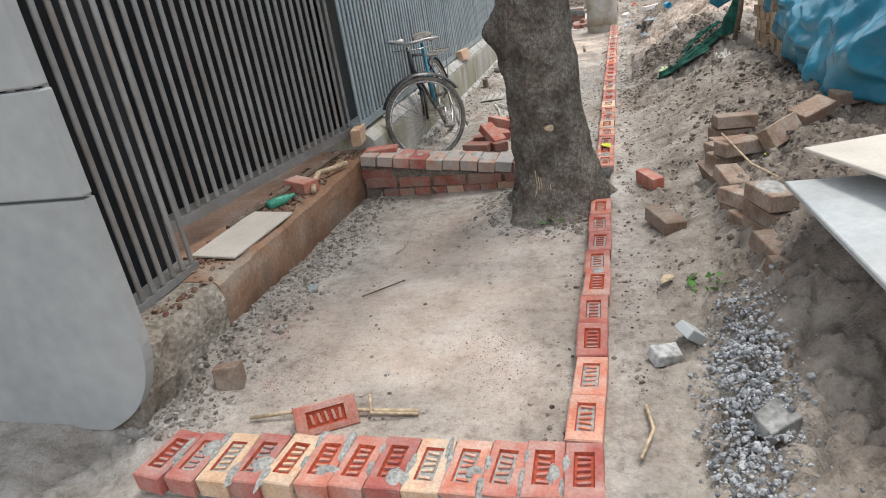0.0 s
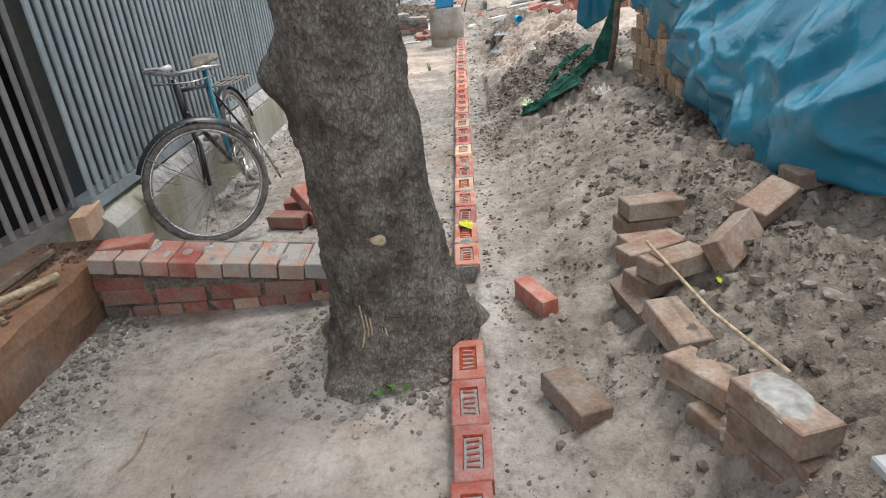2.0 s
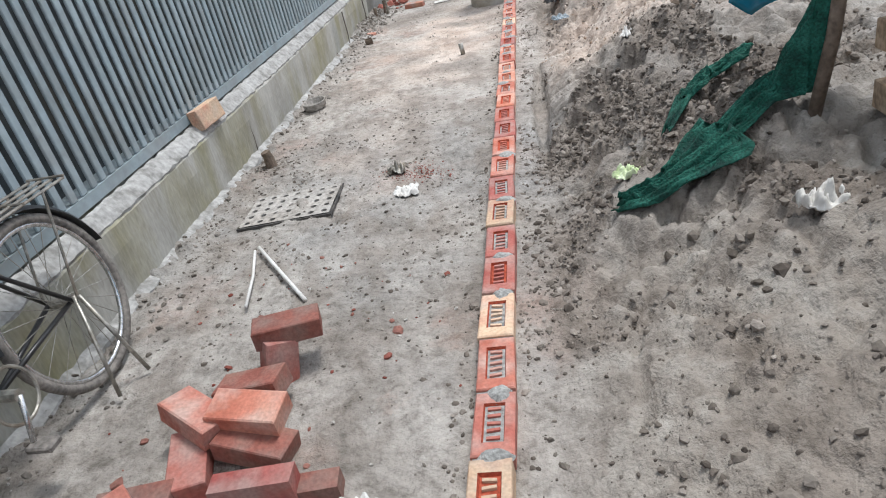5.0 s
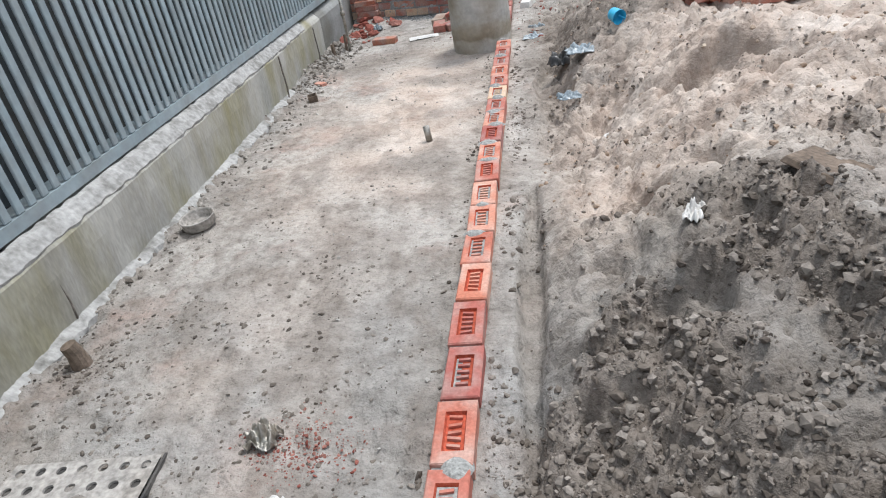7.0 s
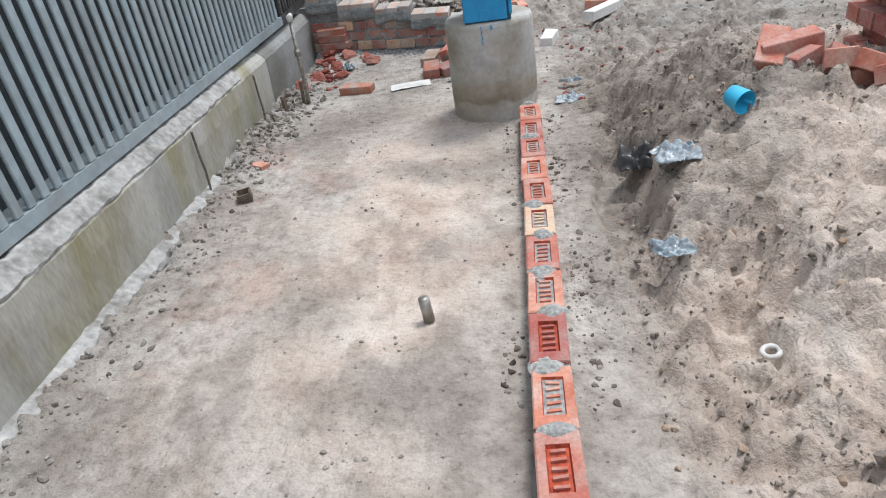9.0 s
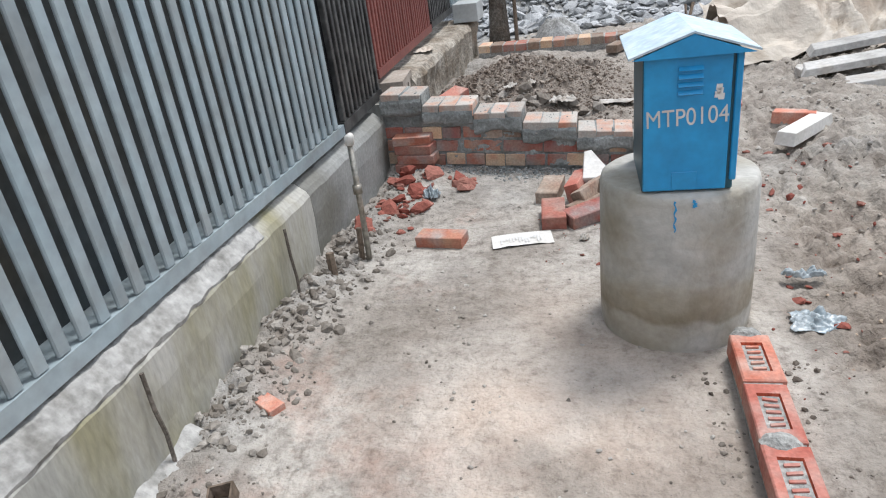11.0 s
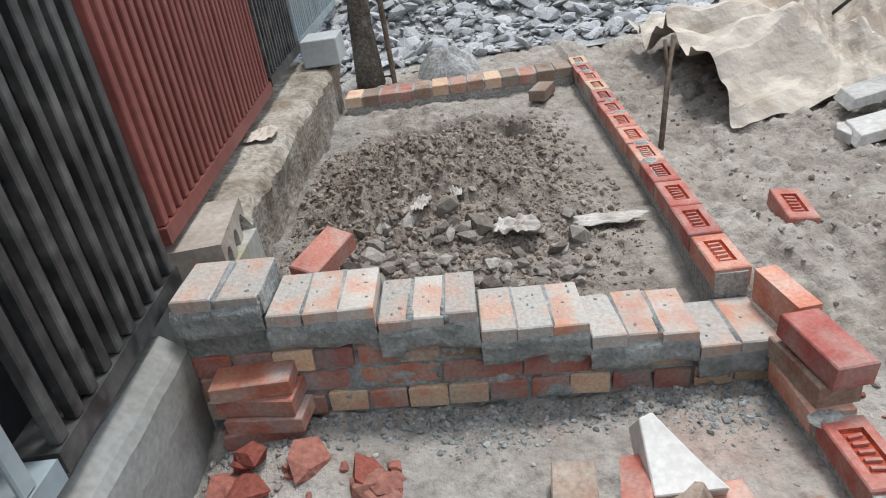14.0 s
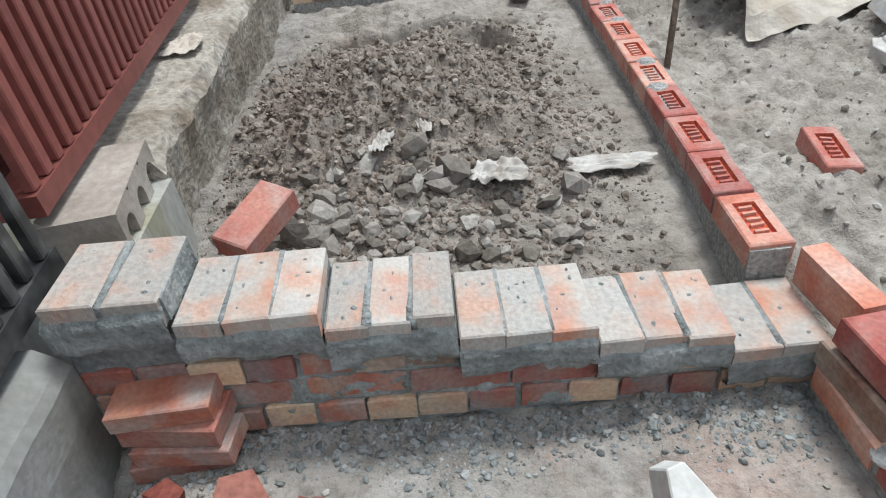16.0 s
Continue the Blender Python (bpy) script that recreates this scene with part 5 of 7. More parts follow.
def clad_panel():
    p = tagged(root("gate_panel", pose(-1.51, 2.6, 0)), "grey rendered gate panel with grooved bands and a rounded foot", "panel")
    for z0, z1, dx in ((0.955, 1.31, 0.0), (1.318, 2.4, -0.008)):
        part("band", soft_box(-1.4, 0, z0, dx, 0.05, z1, 0.006), M_CLAD, p)
    bm = bmesh.new()
    outline = [(-1.4, 0.945), (-0.002, 0.945), (0.0, 0.45)] + [(-0.42 + 0.42 * math.cos(a), 0.42 - 0.45 * math.sin(a)) for a in (0.1, 0.25, 0.4, 0.55, 0.7, 0.85, 1.0, 1.15)] + [(-0.3, -0.02), (-1.4, -0.02)]
    fr = [bm.verts.new((x, 0, z)) for x, z in outline]
    bk = [bm.verts.new((x, 0.05, z)) for x, z in outline]
    bm.faces.new(fr)
    bm.faces.new(bk[::-1])
    for i in range(len(fr)):
        j = (i + 1) % len(fr)
        bm.faces.new((fr[i], bk[i], bk[j], fr[j]))
    bmesh.ops.recalc_face_normals(bm, faces=bm.faces)
    part("foot", bm, M_CLAD, p)
    return p


clad_panel()
tagged(place(part("board", soft_box(-0.13, -0.3, 0, 0.13, 0.3, 0.012, 0.002), M_BOARD), pose(-1.8, 3.82, 0.3, 0, 3, -3)), "cream board lying on the ledge", "board")


# ---- loose bricks ----
def loose(label, me, x, y, z, rx=0, ry=0, rz=0, group=""):
    ob = new("loose_brick", me)
    ob.matrix_basis = pose(x, y, z, rx, ry, rz)
    return tagged(ob, label, "brick", group)


RED_L, OLD_L = "loose red brick lying on the ground", "weathered brown brick lying on the soil"
loose("stamped brick lying tilted on the trodden floor", FROGS[0], -0.9, 2.7, 0.01, 0, 55, -62)
loose("half brick standing on end by the wall", OLD[0], -1.42, 2.9, -0.02, 78, 0, 18)
loose("red brick standing on edge beside the kerb", PLAIN[0], 0.3, 4.83, 0.09, 0, 90, 24)
loose(RED_L, OLD[2], 0.38, 4.2, 0.075, 3, 4, 24)
for x, y, z, rx, ry, rz, k in (
    (0.8, 5.03, 0.27, 2, -3, 100, 0), (0.78, 4.87, 0.25, 4, 3, 104, 1), (0.82, 5.02, 0.345, 3, 2, 101, 2), (0.76, 4.78, 0.265, -4, 3, 108, 3),
    (0.74, 4.6, 0.25, 3, -4, 112, 0), (0.78, 4.56, 0.325, 2, 4, 116, 1), (0.62, 4.55, 0.2, 8, 70, 20, 2), (0.71, 4.3, 0.24, 6, 3, 12, 3),
    (0.72, 4.05, 0.23, -4, 5, 28, 0), (0.73, 4.03, 0.155, -2, 3, 26, 1), (0.96, 4.6, 0.4, 20, 58, -30, 2), (1.16, 4.78, 0.43, 10, 14, -50, 3),
    (1.42, 4.97, 0.45, 3, 4, -76, 0), (0.78, 3.74, 0.2, 0, 2, 20, 1), (0.785, 3.74, 0.275, 2, 0, 24, 2), (0.78, 3.75, 0.35, -2, 3, 17, 3),
    (0.76, 3.48, 0.22, 12, 5, 22, 0), (0.78, 3.3, 0.19, 16, 8, 24, 1), (0.74, 3.9, 0.16, 3, 2, 24, 2),
):
    loose(OLD_L, OLD[k], x, y, z, rx, ry, rz, "weathered bricks on the heap")
bm = bmesh.new()
lump(bm, (0.78, 3.76, 0.42), (0.06, 0.1), 0.014, 2.0)
tagged(part("dried_mortar", bm, M_LIME, smooth=True), "pat of dried mortar on a brick", "mortar")
for x, y, z, rx, ry, rz, k in (
    (-0.47, 6.36, 0.005, 0, 90, 98, 0), (-0.58, 6.34, 0.06, 0, 90, 96, 1), (-0.66, 6.55, 0.02, 10, 0, 80, 2), (-0.68, 6.62, 0.09, 5, -8, 84, 3), (-0.74, 6.78, 0.04, -8, 6, 88, 0),
    (-0.72, 6.92, 0.03, 80, 20, 40, 1), (-0.66, 6.98, 0.12, 4, 2, 110, 2), (-0.85, 6.5, 0.01, 3, 3, 20, 3), (-0.95, 6.35, 0.01, 0, 0, 100, 0), (-0.86, 6.62, 0.08, 6, 10, 60, 1),
    (-0.98, 6.1, 0.01, 0, 0, 75, 2), (-0.83, 6.15, 0.01, 0, 0, 30, 0), (-0.88, 6.22, 0.085, 30, 0, 45, 3),
):
    loose(RED_L, (PLAIN if k % 2 else DARKB)[k], x, y, z, rx, ry, rz, "red bricks tumbled in a pile")
loose("red brick lying on the low cross wall", PLAIN[1], -1.5, 5.28, 0.26, 0, 0, 100)
loose("yellow brick standing on the ledge end", PLAIN_Y[0], -1.72, 5.35, 0.42, 0, 90, 10)
loose("brown brick leaning on the fence rail", PLAIN_Y[1], -1.655, 8.76, 0.44, 12, 80, 3)
loose("whole red brick lying flat on the trodden floor", WALLB[2], -1.12, 13.545, 0.0, 0, 0, 84).scale = (1, 1, 0.8)
for i in range(5):
    loose("thin red brick in a small stack by the fence wall", DARKB[i % 4] if i % 2 else WALLB[i % 4], -1.475 + (0.06, 0.0, 0.025, 0.01, 0.0)[i], 14.47 + (-0.03, 0.0, -0.015, 0.005, 0.01)[i], 0.002 + 0.0535 * i, 0, 0, 88 + (-8, 5, -4, -6, 3)[i], "small stack of red bricks").scale = (1, 1, 0.75)
for x, y, z, rx, ry, rz, me in (
    (-0.645, 14.1, 0.0, 3, 0, -8, OLD[0]), (-0.53, 14.06, 0.055, 4, 74, -8, PLAIN[0]), (-0.45, 13.98, 0.045, 10, 62, -24, OLD[3]), (-0.61, 13.78, 0.002, 2, 0, 5, DARKB[1]),
    (-0.445, 13.77, 0.01, 4, 6, -56, WALLB[1]), (-0.28, 13.87, 0.075, 6, 8, 52, OLD[1]), (-0.44, 13.85, 0.0, 0, 0, -40, OLD[2]), (-0.16, 13.87, 0.055, 14, 20, 28, OLD[0]),
    (-0.24, 13.84, 0.0, 0, 0, 70, DARKB[3]), (-0.36, 14.04, 0.0, 0, 0, 95, PLAIN[1]), (-0.1, 13.72, 0.0, 0, 0, 30, PLAIN[3]), (-0.06, 13.6, 0.0, 10, 0, 62, DARKB[0]),
):
    loose("brick from a tumbled pile in front of the low wall", me, x, y, z, rx, ry, rz, "tumbled bricks by the low wall")
loose("new red brick set askew on the kerb end", PLAIN[0], 0.035, 14.6, 0.2, 6, 90, 12)
loose("pale red brick lying on mortar at the wall end", PLAIN[2], 0.05, 14.36, 0.185, 4, 3, 9)
loose("brick bedded under the wall end", OLD[1], 0.04, 14.38, 0.105, 0, 0, 6)
loose("stamped red brick lying on the far ground", FROGS[2], 0.43, 15.31, 0.085, 5, 4, -6)
loose("loose red brick on the rubble behind the wall", PLAIN[2], -1.33, 15.0, 0.31, 10, 8, -28)
loose("old brick lying on the far floor", OLD[2], -0.24, 17.35, 0.13, 0, 0, -25)
loose("broken red brick on the far ground", PLAIN[1], 0.72, 14.95, 0.07, 0, 5, 70)
kerb("row of stamped red bricks running to the stepped wall behind the drum", -0.02, 13.25, 14.49, 0.1, 0.0, 0.4)

far_stack = tagged(root("brick_stack"), "neat stack of new red bricks beyond the earth heaps", "brick stack")
for c in range(8):
    for i in range(6):
        for j in range(5):
            if c < 7 and i > 0 and j > 0:
                continue
            edge = random.random() < 0.3 and j == 0
            me = random.choice(FROGS if edge or c == 7 else PLAIN_Y if random.random() < 0.2 else PLAIN)
            m = pose(1.6 + 0.234 * i + (0.08 if c % 2 else 0) + random.uniform(-0.008, 0.008), 11.75 + 0.118 * j + random.uniform(-0.008, 0.008), 0.34 + 0.0725 * c, 0, 0, 90 + random.uniform(-2, 2))
            lay(far_stack, me, m)
for i in range(8):
    loose("broken brick tumbled from the stack", random.choice(PLAIN), 1.05 + 0.06 * i + random.uniform(-0.04, 0.04), 12.0 - 0.06 * i + random.uniform(-0.08, 0.08), gz(1.05 + 0.06 * i, 12.0 - 0.06 * i) + 0.03, random.uniform(-30, 30), random.uniform(-30, 30), random.uniform(0, 180), "broken bricks before the stack")


# ---- metal and small things on the floor ----
def plate():
    """A perforated steel plate, each hole cut through."""
    bm = bmesh.new()
    nx, ny, cw, r = 7, 5, 0.07, 0.016
    for i in range(nx):
        for j in range(ny):
            x0, y0 = i * cw, j * cw
            cx, cy = x0 + cw / 2, y0 + cw / 2
            seg = 12
            inner = [bm.verts.new((cx + r * math.cos(k * math.tau / seg + math.pi / seg), cy + r * math.sin(k * math.tau / seg + math.pi / seg), 0.008)) for k in range(seg)]
            low = [bm.verts.new((v.co.x, v.co.y, 0.0)) for v in inner]
            outer = []
            for k in range(seg):
                a = k * math.tau / seg + math.pi / seg
                s = cw / 2 / max(abs(math.cos(a)), abs(math.sin(a)))
                outer.append(bm.verts.new((cx + s * math.cos(a), cy + s * math.sin(a), 0.008)))
            corner = {q: bm.verts.new((cx + sx * cw / 2, cy + sy * cw / 2, 0.008)) for q, (sx, sy) in enumerate(((1, 1), (-1, 1), (-1, -1), (1, -1)))}
            for k in range(seg):
                k2 = (k + 1) % seg
                bm.faces.new((inner[k], outer[k], outer[k2], inner[k2]))
                bm.faces.new((inner[k], inner[k2], low[k2], low[k]))
            for q in range(4):
                k = (1 + 3 * q) % seg
                bm.faces.new((outer[k], corner[q], outer[(k + 1) % seg]))
    bmesh.ops.remove_doubles(bm, verts=bm.verts, dist=0.0006)
    return bm


M_DUSTY = mat("dusty_steel", [(0.33, 0.31, 0.285), (0.43, 0.41, 0.38)], 6, 0.9, grain=50, bump=0.3, stain=(0.2, 0.17, 0.14), stain_scale=6)
# Dark block right below the plate, painting the darkness seen through the holes
bm = bmesh.new()
box(bm, 0.02, 0.02, -0.05, 0.47, 0.33, -0.002)
pl = tagged(root("drain_cover", pose(-1.33, 8.1, 0.004, -0.7, -0.7, 3)), "dust-covered perforated steel drain cover", "drain cover")
part("plate", plate(), M_DUSTY, pl)
part("pit", bm, M_DRAINDARK, pl)
bm = bmesh.new()
for a, b in (((-0.012, -0.012), (0.502, -0.004)), ((0.494, -0.004), (0.502, 0.36))):
    box(bm, a[0], a[1], -0.01, b[0], b[1], 0.004)
part("rim", bm, M_DRAINDARK, pl)

bm = bmesh.new()
prof = ((0.0, 0.0), (0.07, 0.0), (0.085, 0.012), (0.088, 0.05), (0.092, 0.058), (0.086, 0.059), (0.082, 0.05), (0.078, 0.014), (0.0, 0.01))
rows = [[bm.verts.new((max(r, 0.0005) * math.cos(k * math.tau / 32), max(r, 0.0005) * math.sin(k * math.tau / 32), z)) for k in range(32)] for r, z in prof]
for i in range(len(rows) - 1):
    for k in range(32):
        bm.faces.new((rows[i][k], rows[i][(k + 1) % 32], rows[i + 1][(k + 1) % 32], rows[i + 1][k]))
tagged(place(part("metal_bowl", bm, M_DUSTY, smooth=True), pose(-1.42, 9.98, 0.015, 4, -3, 0)), "dented metal bowl standing on the floor", "bowl")
bm = bmesh.new()
tube(bm, [(-1.43, 8.93, -0.02), (-1.432, 8.93, 0.06), (-1.44, 8.925, 0.105)], [0.04, 0.032, 0.03], 12)
tagged(part("cut_post_stub", bm, M_WOOD), "charred stub of a cut post", "stub")

M_WRAP = mat("pale_green_wrapper", [(0.5, 0.62, 0.3), (0.7, 0.75, 0.6)], 12, 0.4, bump=0.1)


def crumple(name, x, y, z, sx, sy, h, material, label, category, seed, rz=0):
    def fn(u, v):
        p, q = 2 * u - 1, 2 * v - 1
        a, b = 0.5 * sx * p * math.sqrt(1 - 0.35 * q * q), 0.5 * sy * q * math.sqrt(1 - 0.35 * p * p)
        k = 1 + 0.35 * noise.noise(Vector((p * 1.6 + seed, q * 1.6, seed)))
        ca, sa = math.cos(radians(rz)), math.sin(radians(rz))
        px, py = x + k * (ca * a - sa * b), y + k * (sa * a + ca * b)
        c1 = abs(noise.noise(Vector((p * 1.9 + seed, q * 1.9, seed + 4))))
        c2 = abs(noise.noise(Vector((p * 4.2 + seed, q * 4.2, seed + 9))))
        return (px, py, z + h * (0.12 + (1.9 * c1 + 0.8 * c2) * (1 - 0.55 * max(p * p, q * q))))
    return cloth(name, fn, 26, 26, material, label, category, 0.001)


crumple("plastic_bag", -0.45, 8.24, 0.01, 0.13, 0.12, 0.035, M_WHITE, "crumpled white plastic bag on the floor", "bag", 1.0)
crumple("crushed_tin", -0.54, 8.52, 0.01, 0.11, 0.1, 0.05, M_STEEL, "crushed metal tin on the floor", "tin", 2.5)
crumple("plastic_bag", -0.3, 6.28, 0.01, 0.12, 0.16, 0.05, M_WHITE, "crumpled white plastic bag beside the bricks", "bag", 4.0)
crumple("snack_wrapper", 0.59, 7.68, gz(0.59, 7.68) + 0.005, 0.12, 0.08, 0.04, M_WRAP, "crumpled pale green wrapper on the soil", "wrapper", 6.0)
crumple("plastic_scrap", 0.5, 11.05, 0.1, 0.15, 0.11, 0.03, M_PLASTIC, "torn bluish plastic scrap on the sand", "plastic scrap", 7.0)
crumple("plastic_scrap", 0.29, 12.8, 0.05, 0.16, 0.12, 0.03, M_PLASTIC, "torn bluish plastic scrap on the sand", "plastic scrap", 8.0)
crumple("plastic_scrap", 0.33, 13.1, 0.06, 0.14, 0.05, 0.03, M_PLASTIC, "twisted bluish plastic scrap", "plastic scrap", 9.0)
crumple("plastic_bag", 0.6, 11.5, 0.24, 0.2, 0.16, 0.04, M_PLASTIC, "dirty crumpled plastic bags on the heap", "bag", 10.0)
crumple("plastic_bag", 0.52, 11.72, gz(0.52, 11.72), 0.24, 0.18, 0.07, M_BLACK, "black crumpled plastic bag on the sand heap", "bag", 21.0)
crumple("paper_scrap", -1.42, 3.72, 0.012, 0.05, 0.08, 0.012, M_PLASTIC, "torn pale blue scrap among the debris", "paper", 22.0, 20)
crumple("plastic_scrap", 0.77, 8.98, gz(0.77, 8.98) + 0.01, 0.06, 0.11, 0.03, M_WHITE, "white plastic scrap on the dug heap", "plastic scrap", 23.0, -20)
crumple("foil_scrap", -1.29, 14.08, 0.02, 0.09, 0.09, 0.05, M_PLASTIC, "crumpled foil among mortar crumbs", "foil", 11.0)
crumple("cloth_rag", -0.64, 15.32, 0.2, 0.19, 0.14, 0.03, M_RAG, "dirty white rag on the rubble", "rag", 12.0)
crumple("paper_scrap", -0.26, 15.36, 0.16, 0.3, 0.1, 0.012, M_RAG, "long torn piece of white paper", "paper", 13.0, -4)
crumple("paper_scrap", -0.86, 15.55, 0.29, 0.06, 0.16, 0.022, M_RAG, "torn strip of white plastic on the rubble", "paper", 14.0)
crumple("paper_scrap", -1.0, 15.45, 0.29, 0.06, 0.13, 0.022, M_RAG, "torn strip of white plastic on the rubble", "paper", 15.0, -20)
crumple("cardboard_scrap", -1.76, 16.1, 0.49, 0.14, 0.22, 0.02, M_CANVAS, "torn cardboard lying on the ledge", "cardboard", 16.0)
crumple("paper_scrap", -0.46, 13.55, 0.01, 0.04, 0.06, 0.02, M_RAG, "small white scrap of paper", "paper", 17.0)
crumple("plastic_cup", 1.00, 6.94, gz(1.00, 6.94), 0.13, 0.1, 0.06, M_WHITE, "crushed white plastic cup on the soil", "cup", 18.0)

bm = bmesh.new()
rows = []
for i in range(13):
    t = i / 12
    rows.append([bm.verts.new((-0.14 + 0.28 * t + (0.008 * noise.noise(Vector((j, t * 5, 0)))), -0.065 + 0.13 * j / 5 + 0.012 * math.sin(t * 3), 0.006 + 0.004 * noise.noise(Vector((t * 6, j * 0.8, 4))))) for j in range(6)])
for i in range(12):
    for j in range(5):
        bm.faces.new((rows[i][j], rows[i + 1][j], rows[i + 1][j + 1], rows[i][j + 1]))
sheet = tagged(place(part("paper_sheet", bm, M_WHITE, smooth=True), pose(-0.74, 13.55, 0.004, 0, 0, 12)), "white printed sheet lying flat on the floor", "paper")
bm = bmesh.new()
for i in range(14):
    box(bm, -0.1 + 0.014 * i, random.uniform(-0.045, 0.0), 0.0125, -0.1 + 0.014 * i + 0.006, random.uniform(0.005, 0.045), 0.0132)
part("print_bars", bm, mat("grey_print", [(0.6, 0.6, 0.59), (0.63, 0.63, 0.62)], 20, 0.8, fine=0.05, bump=0.0), sheet, "faint grey print")


def prism(outline, h, m, taper=0.9):
    bm = bmesh.new()
    c = sum((Vector((x, y, 0)) for x, y in outline), Vector()) / len(outline)
    lo = [bm.verts.new((x, y, 0)) for x, y in outline]
    hi = [bm.verts.new((c.x + (x - c.x) * taper, c.y + (y - c.y) * taper, h)) for x, y in outline]
    bm.faces.new(lo[::-1])
    bm.faces.new(hi)
    for i in range(len(lo)):
        j = (i + 1) % len(lo)
        bm.faces.new((lo[i], lo[j], hi[j], hi[i]))
    bmesh.ops.bevel(bm, geom=bm.edges[:], offset=0.003, segments=1, affect="EDGES")
    bm.transform(m)
    return bm


tagged(part("stone_offcut", prism([(-0.09, -0.05), (0.1, -0.06), (0.06, 0.0), (-0.03, 0.16), (-0.07, 0.15)], 0.1, pose(-0.4, 14.13, 0.05, 30, 0, 4)), M_WHITE), "pointed white stone offcut leaning on bricks", "stone")
tagged(part("stone_offcut", prism([(-0.05, -0.12), (0.05, -0.12), (0.06, 0.1), (-0.05, 0.13)], 0.06, pose(0.25, 14.14, 0.05, 4, 0, -14)), M_WHITE), "white stone offcut beside the kerb", "stone")
tagged(part("stone_block", prism([(-0.055, -0.24), (0.055, -0.24), (0.055, 0.24), (-0.055, 0.24)], 0.07, pose(0.72, 14.72, 0.07, 0, 0, -38)), M_WHITE), "long white stone block on the far ground", "stone")
tagged(part("stone_block", prism([(-0.065, -0.045), (0.06, -0.05), (0.055, 0.05), (-0.05, 0.045)], 0.05, pose(0.6, 2.62, 0.1, 10, -12, 35)), M_ROCK), "flat grey stone in the gravel", "stone")
tagged(part("stone_block", prism([(-0.06, -0.04), (0.05, -0.045), (0.07, 0.04), (-0.05, 0.04)], 0.045, pose(0.31, 3.03, 0.05, 8, 10, 30)), M_ROCK), "pale broken stone beside the kerb", "stone")
tagged(part("stone_block", prism([(-0.06, -0.04), (0.05, -0.045), (0.07, 0.04), (-0.05, 0.04)], 0.04, pose(0.4, 3.14, 0.08, 18, 40, 50)), M_STONE), "grey broken stone beside the kerb", "stone")

# hollow block on the ledge
bm = bmesh.new()
box(bm, -2.2, 14.75, -0.05, -1.6, 15.2, 0.395)
tagged(part("ledge_end", bm, M_CONC), "concrete ledge end under the hollow block", "wall", kind="structure")
hb = bmesh.new()
L, Wd, Hh = 0.4, 0.2, 0.11
seg = 10
for j in range(3):
    ya, yb = j * L / 3, (j + 1) * L / 3
    yc, rr = (ya + yb) / 2, 0.036
    arch = [(yc + rr * math.cos(math.pi * k / seg), 0.034 + rr * math.sin(math.pi * k / seg)) for k in range(seg + 1)]
    arch = [(yc + rr, 0.0)] + arch + [(yc - rr, 0.0)]
    rim = [(yb, 0.0)] + [(yc + (L / 6) * max(-1, min(1, 1.5 * math.cos(math.pi * k / seg))), 0.034 + (Hh - 0.034) * min(1, 1.5 * math.sin(math.pi * k / seg))) for k in range(seg + 1)] + [(ya, 0.0)]
    a = [hb.verts.new((Wd, y, z)) for y, z in arch]
    o = [hb.verts.new((Wd, y, z)) for y, z in rim]
    inner = [hb.verts.new((0.03, y, z)) for y, z in arch]
    for k in range(len(a) - 1):
        hb.faces.new((a[k], a[k + 1], o[k + 1], o[k]))
        hb.faces.new((a[k], inner[k], inner[k + 1], a[k + 1]))
    hb.faces.new(inner)
box(hb, 0.0, 0.0, Hh, Wd, L, Hh + 0.004)
box(hb, 0.0, 0.0, 0.0, 0.028, L, Hh - 0.001)
for y in (0.0, L - 0.004):
    box(hb, 0.028, y, 0.0, Wd - 0.001, y + 0.004, Hh - 0.001)
bmesh.ops.recalc_face_normals(hb, faces=hb.faces)
tagged(place(part("hollow_block", hb, mat("brown_block", [(0.22, 0.185, 0.155), (0.33, 0.29, 0.25), (0.4, 0.36, 0.32)], 5, 0.9, grain=50, bump=0.3, fine=0.14)), pose(-1.795, 14.815, 0.397, 0, 0, 7)), "hollow concrete block with arched open cells on the ledge", "block")
hb2 = soft_box(-0.2, 0, 0, 0.05, 0.35, 0.18, 0.006)
tagged(place(part("concrete_block", hb2, M_STONE), pose(-1.62, 17.6, 0.48, 0, 0, 0)), "grey concrete block at the ledge end", "block")

for y in (9.2, 12.06, 13.0):
    bm = bmesh.new()
    tube(bm, [(-1.617, y, 0.0), (-1.612, y + 0.004, 0.12), (-1.611, y - 0.006, 0.22), (-1.613, y, 0.34)], 0.0065, 6)
    tagged(part("wall_joint", bm, M_DIRTM), "dark crack-like joint in the low wall", "joint", kind="structure")
stub = bmesh.new()
for a, b in (((-0.035, -0.035), (0.035, -0.029)), ((-0.035, 0.029), (0.035, 0.035)), ((-0.035, -0.029), (-0.029, 0.029)), ((0.029, -0.029), (0.035, 0.029))):
    box(stub, a[0], a[1], -0.02, b[0], b[1], 0.055)
tagged(place(part("cut_post_stub", stub, M_WOOD), pose(-1.38, 11.93, 0.0, 6, -4, 20)), "rusty stub of a cut square tube", "stub")
loose("broken red brick chip on the floor", PLAIN[3], -1.44, 12.33, 0.002, 0, 0, 60).scale = (0.5, 0.45, 0.4)

# water pipe
pipe = tagged(root("water_pipe", pose(0.118, -0.015, 0.036)), "grey upright water pipe with a capped end", "pipe")
bm = bmesh.new()
